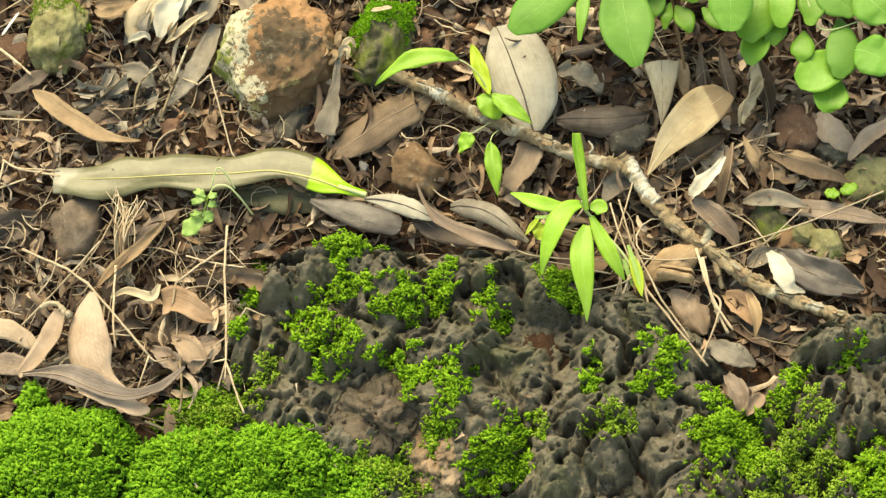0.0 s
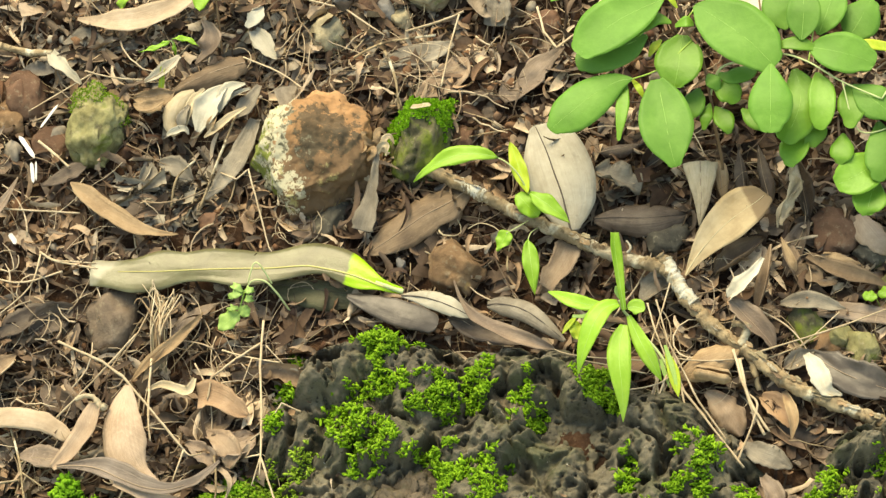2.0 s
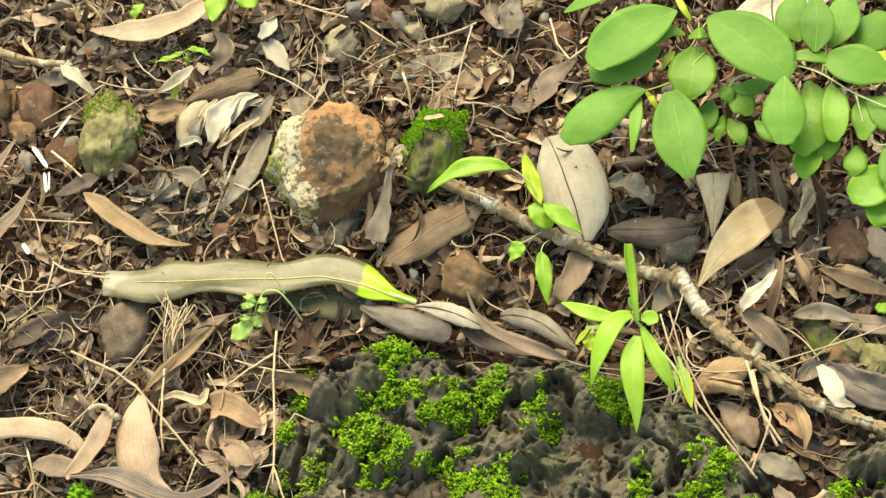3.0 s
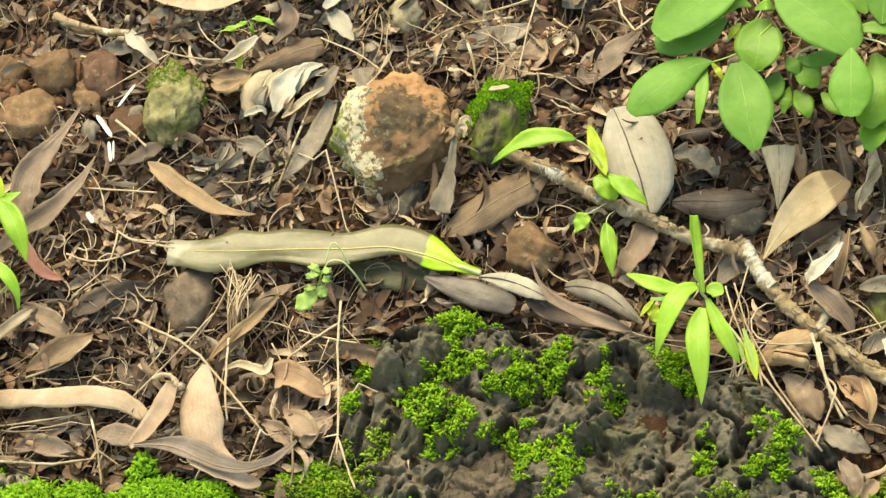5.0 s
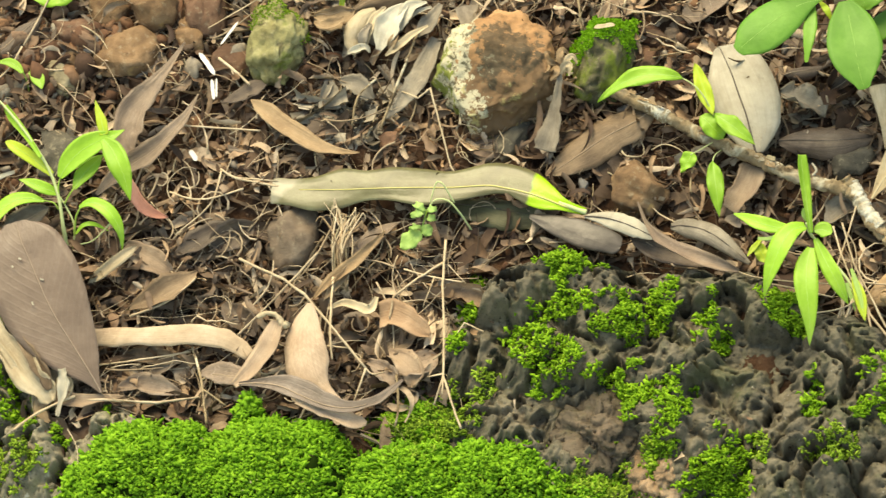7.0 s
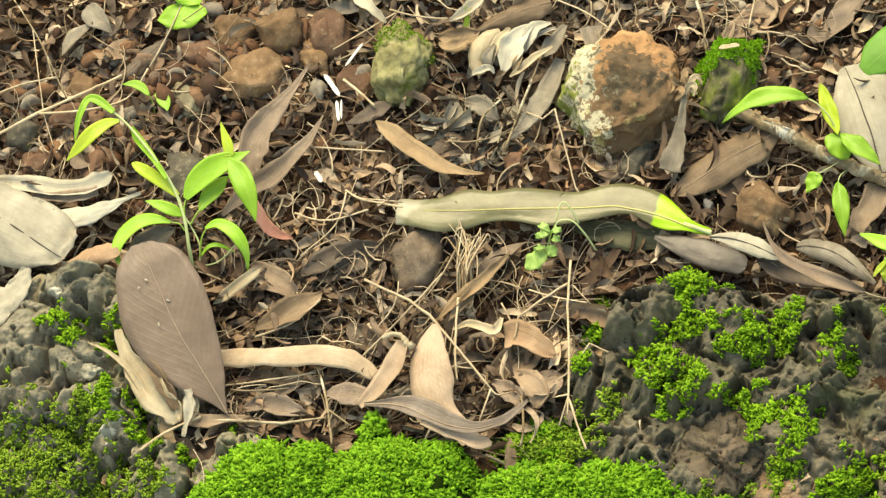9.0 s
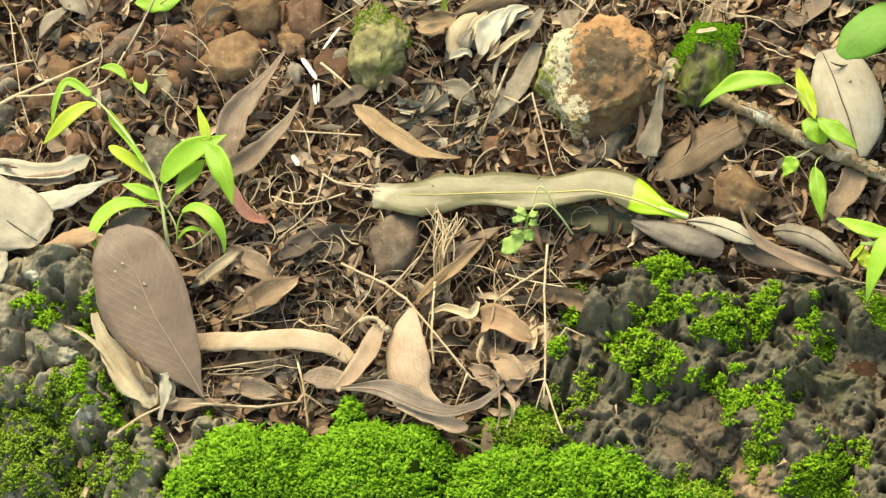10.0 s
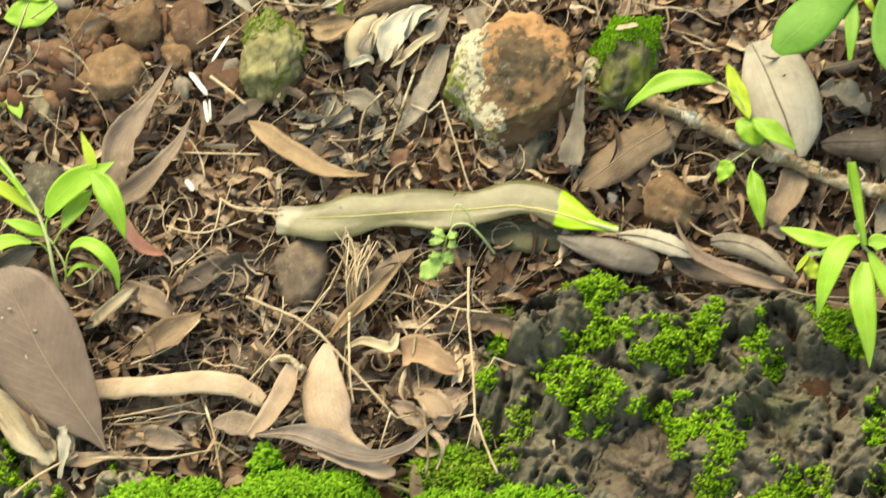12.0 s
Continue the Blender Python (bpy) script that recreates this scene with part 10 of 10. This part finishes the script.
    ("bent straw in the bundle below the seedling", [(0.1419, -0.0930, 0.0060), (0.1462, -0.1177, 0.0060), (0.1514, -0.1394, 0.0020)], 0.0011, ()),
    ("long straw in the bundle below the seedling", [(0.1327, -0.0603, 0.0060), (0.1386, -0.0871, 0.0080), (0.1561, -0.1255, 0.0060), (0.1738, -0.1500, 0.0020)], 0.0009, ()),
    ("straw leaning from the bundle to the rock", [(0.1381, -0.1066, 0.0060), (0.1272, -0.1313, 0.0080), (0.1140, -0.1452, 0.0100)], 0.0010, ()),
    ("short straw across the bundle", [(0.1141, -0.1162, 0.0080), (0.1345, -0.1129, 0.0080), (0.1521, -0.0959, 0.0040)], 0.0008, ()),
    ("straw dropping from the twig", [(0.1813, -0.1033, 0.0080), (0.1862, -0.1283, 0.0060), (0.1949, -0.1453, 0.0000)], 0.0014, ()),
    ("thin straw beside the twig fork", [(0.1415, -0.0505, 0.0060), (0.1360, -0.0662, 0.0040), (0.1287, -0.0852, 0.0020)], 0.0008, ()),
    ("pale straw lying above the long leaf tip", [(-0.2841, 0.0449, 0.0000), (-0.2583, 0.0389, 0.0020), (-0.2259, 0.0354, 0.0000)], 0.0009, ()),
    ("fine straw lying near the upright leaf", [(-0.1782, -0.1079, 0.0020), (-0.1646, -0.1101, 0.0020)], 0.0008, ()),
):
    mat = BARK if "grey" in label or "dark" in label or "brown" in label else STRAW
    straw(label, pts, r * 0.8, mat, "dry_stick" if mat is BARK else "straw", "stick" if mat is BARK else "straw", forks=forks, group="dry sticks" if mat is BARK else "dry straws")

# withered flower head on the big stone's edge
head = thing("withered_head", at((-0.0397, 0.0511, 0.0100)), "withered curled tan flower head beside the big stone", "dry flower")
for k in range(7):
    a0 = k * 0.9
    c0 = (-0.0410, 0.0496, 0.0140)
    ring = [(c0[0] + 0.010 * math.cos(a0) + 0.0035 * math.cos(a0 + q), c0[1] + 0.006 * math.sin(a0) + 0.0035 * math.sin(a0 + q), 0.014 + 0.003 * math.sin(q)) for q in (0, 1.3, 2.6, 3.9, 5.0)]
    add_spine_blade(head, ring, (0.0006, 0.0018, 0.0022, 0.0016, 0.0004), (0.0006, 0.0016, 0.0022, 0.0017, 0.0004), L_TAN if k % 3 else L_CREAM, RIB_TAN, cup=0.5, crumple=0.5, roll=(0, 50 * (k % 3) - 40), rib=0.0, name="petal")
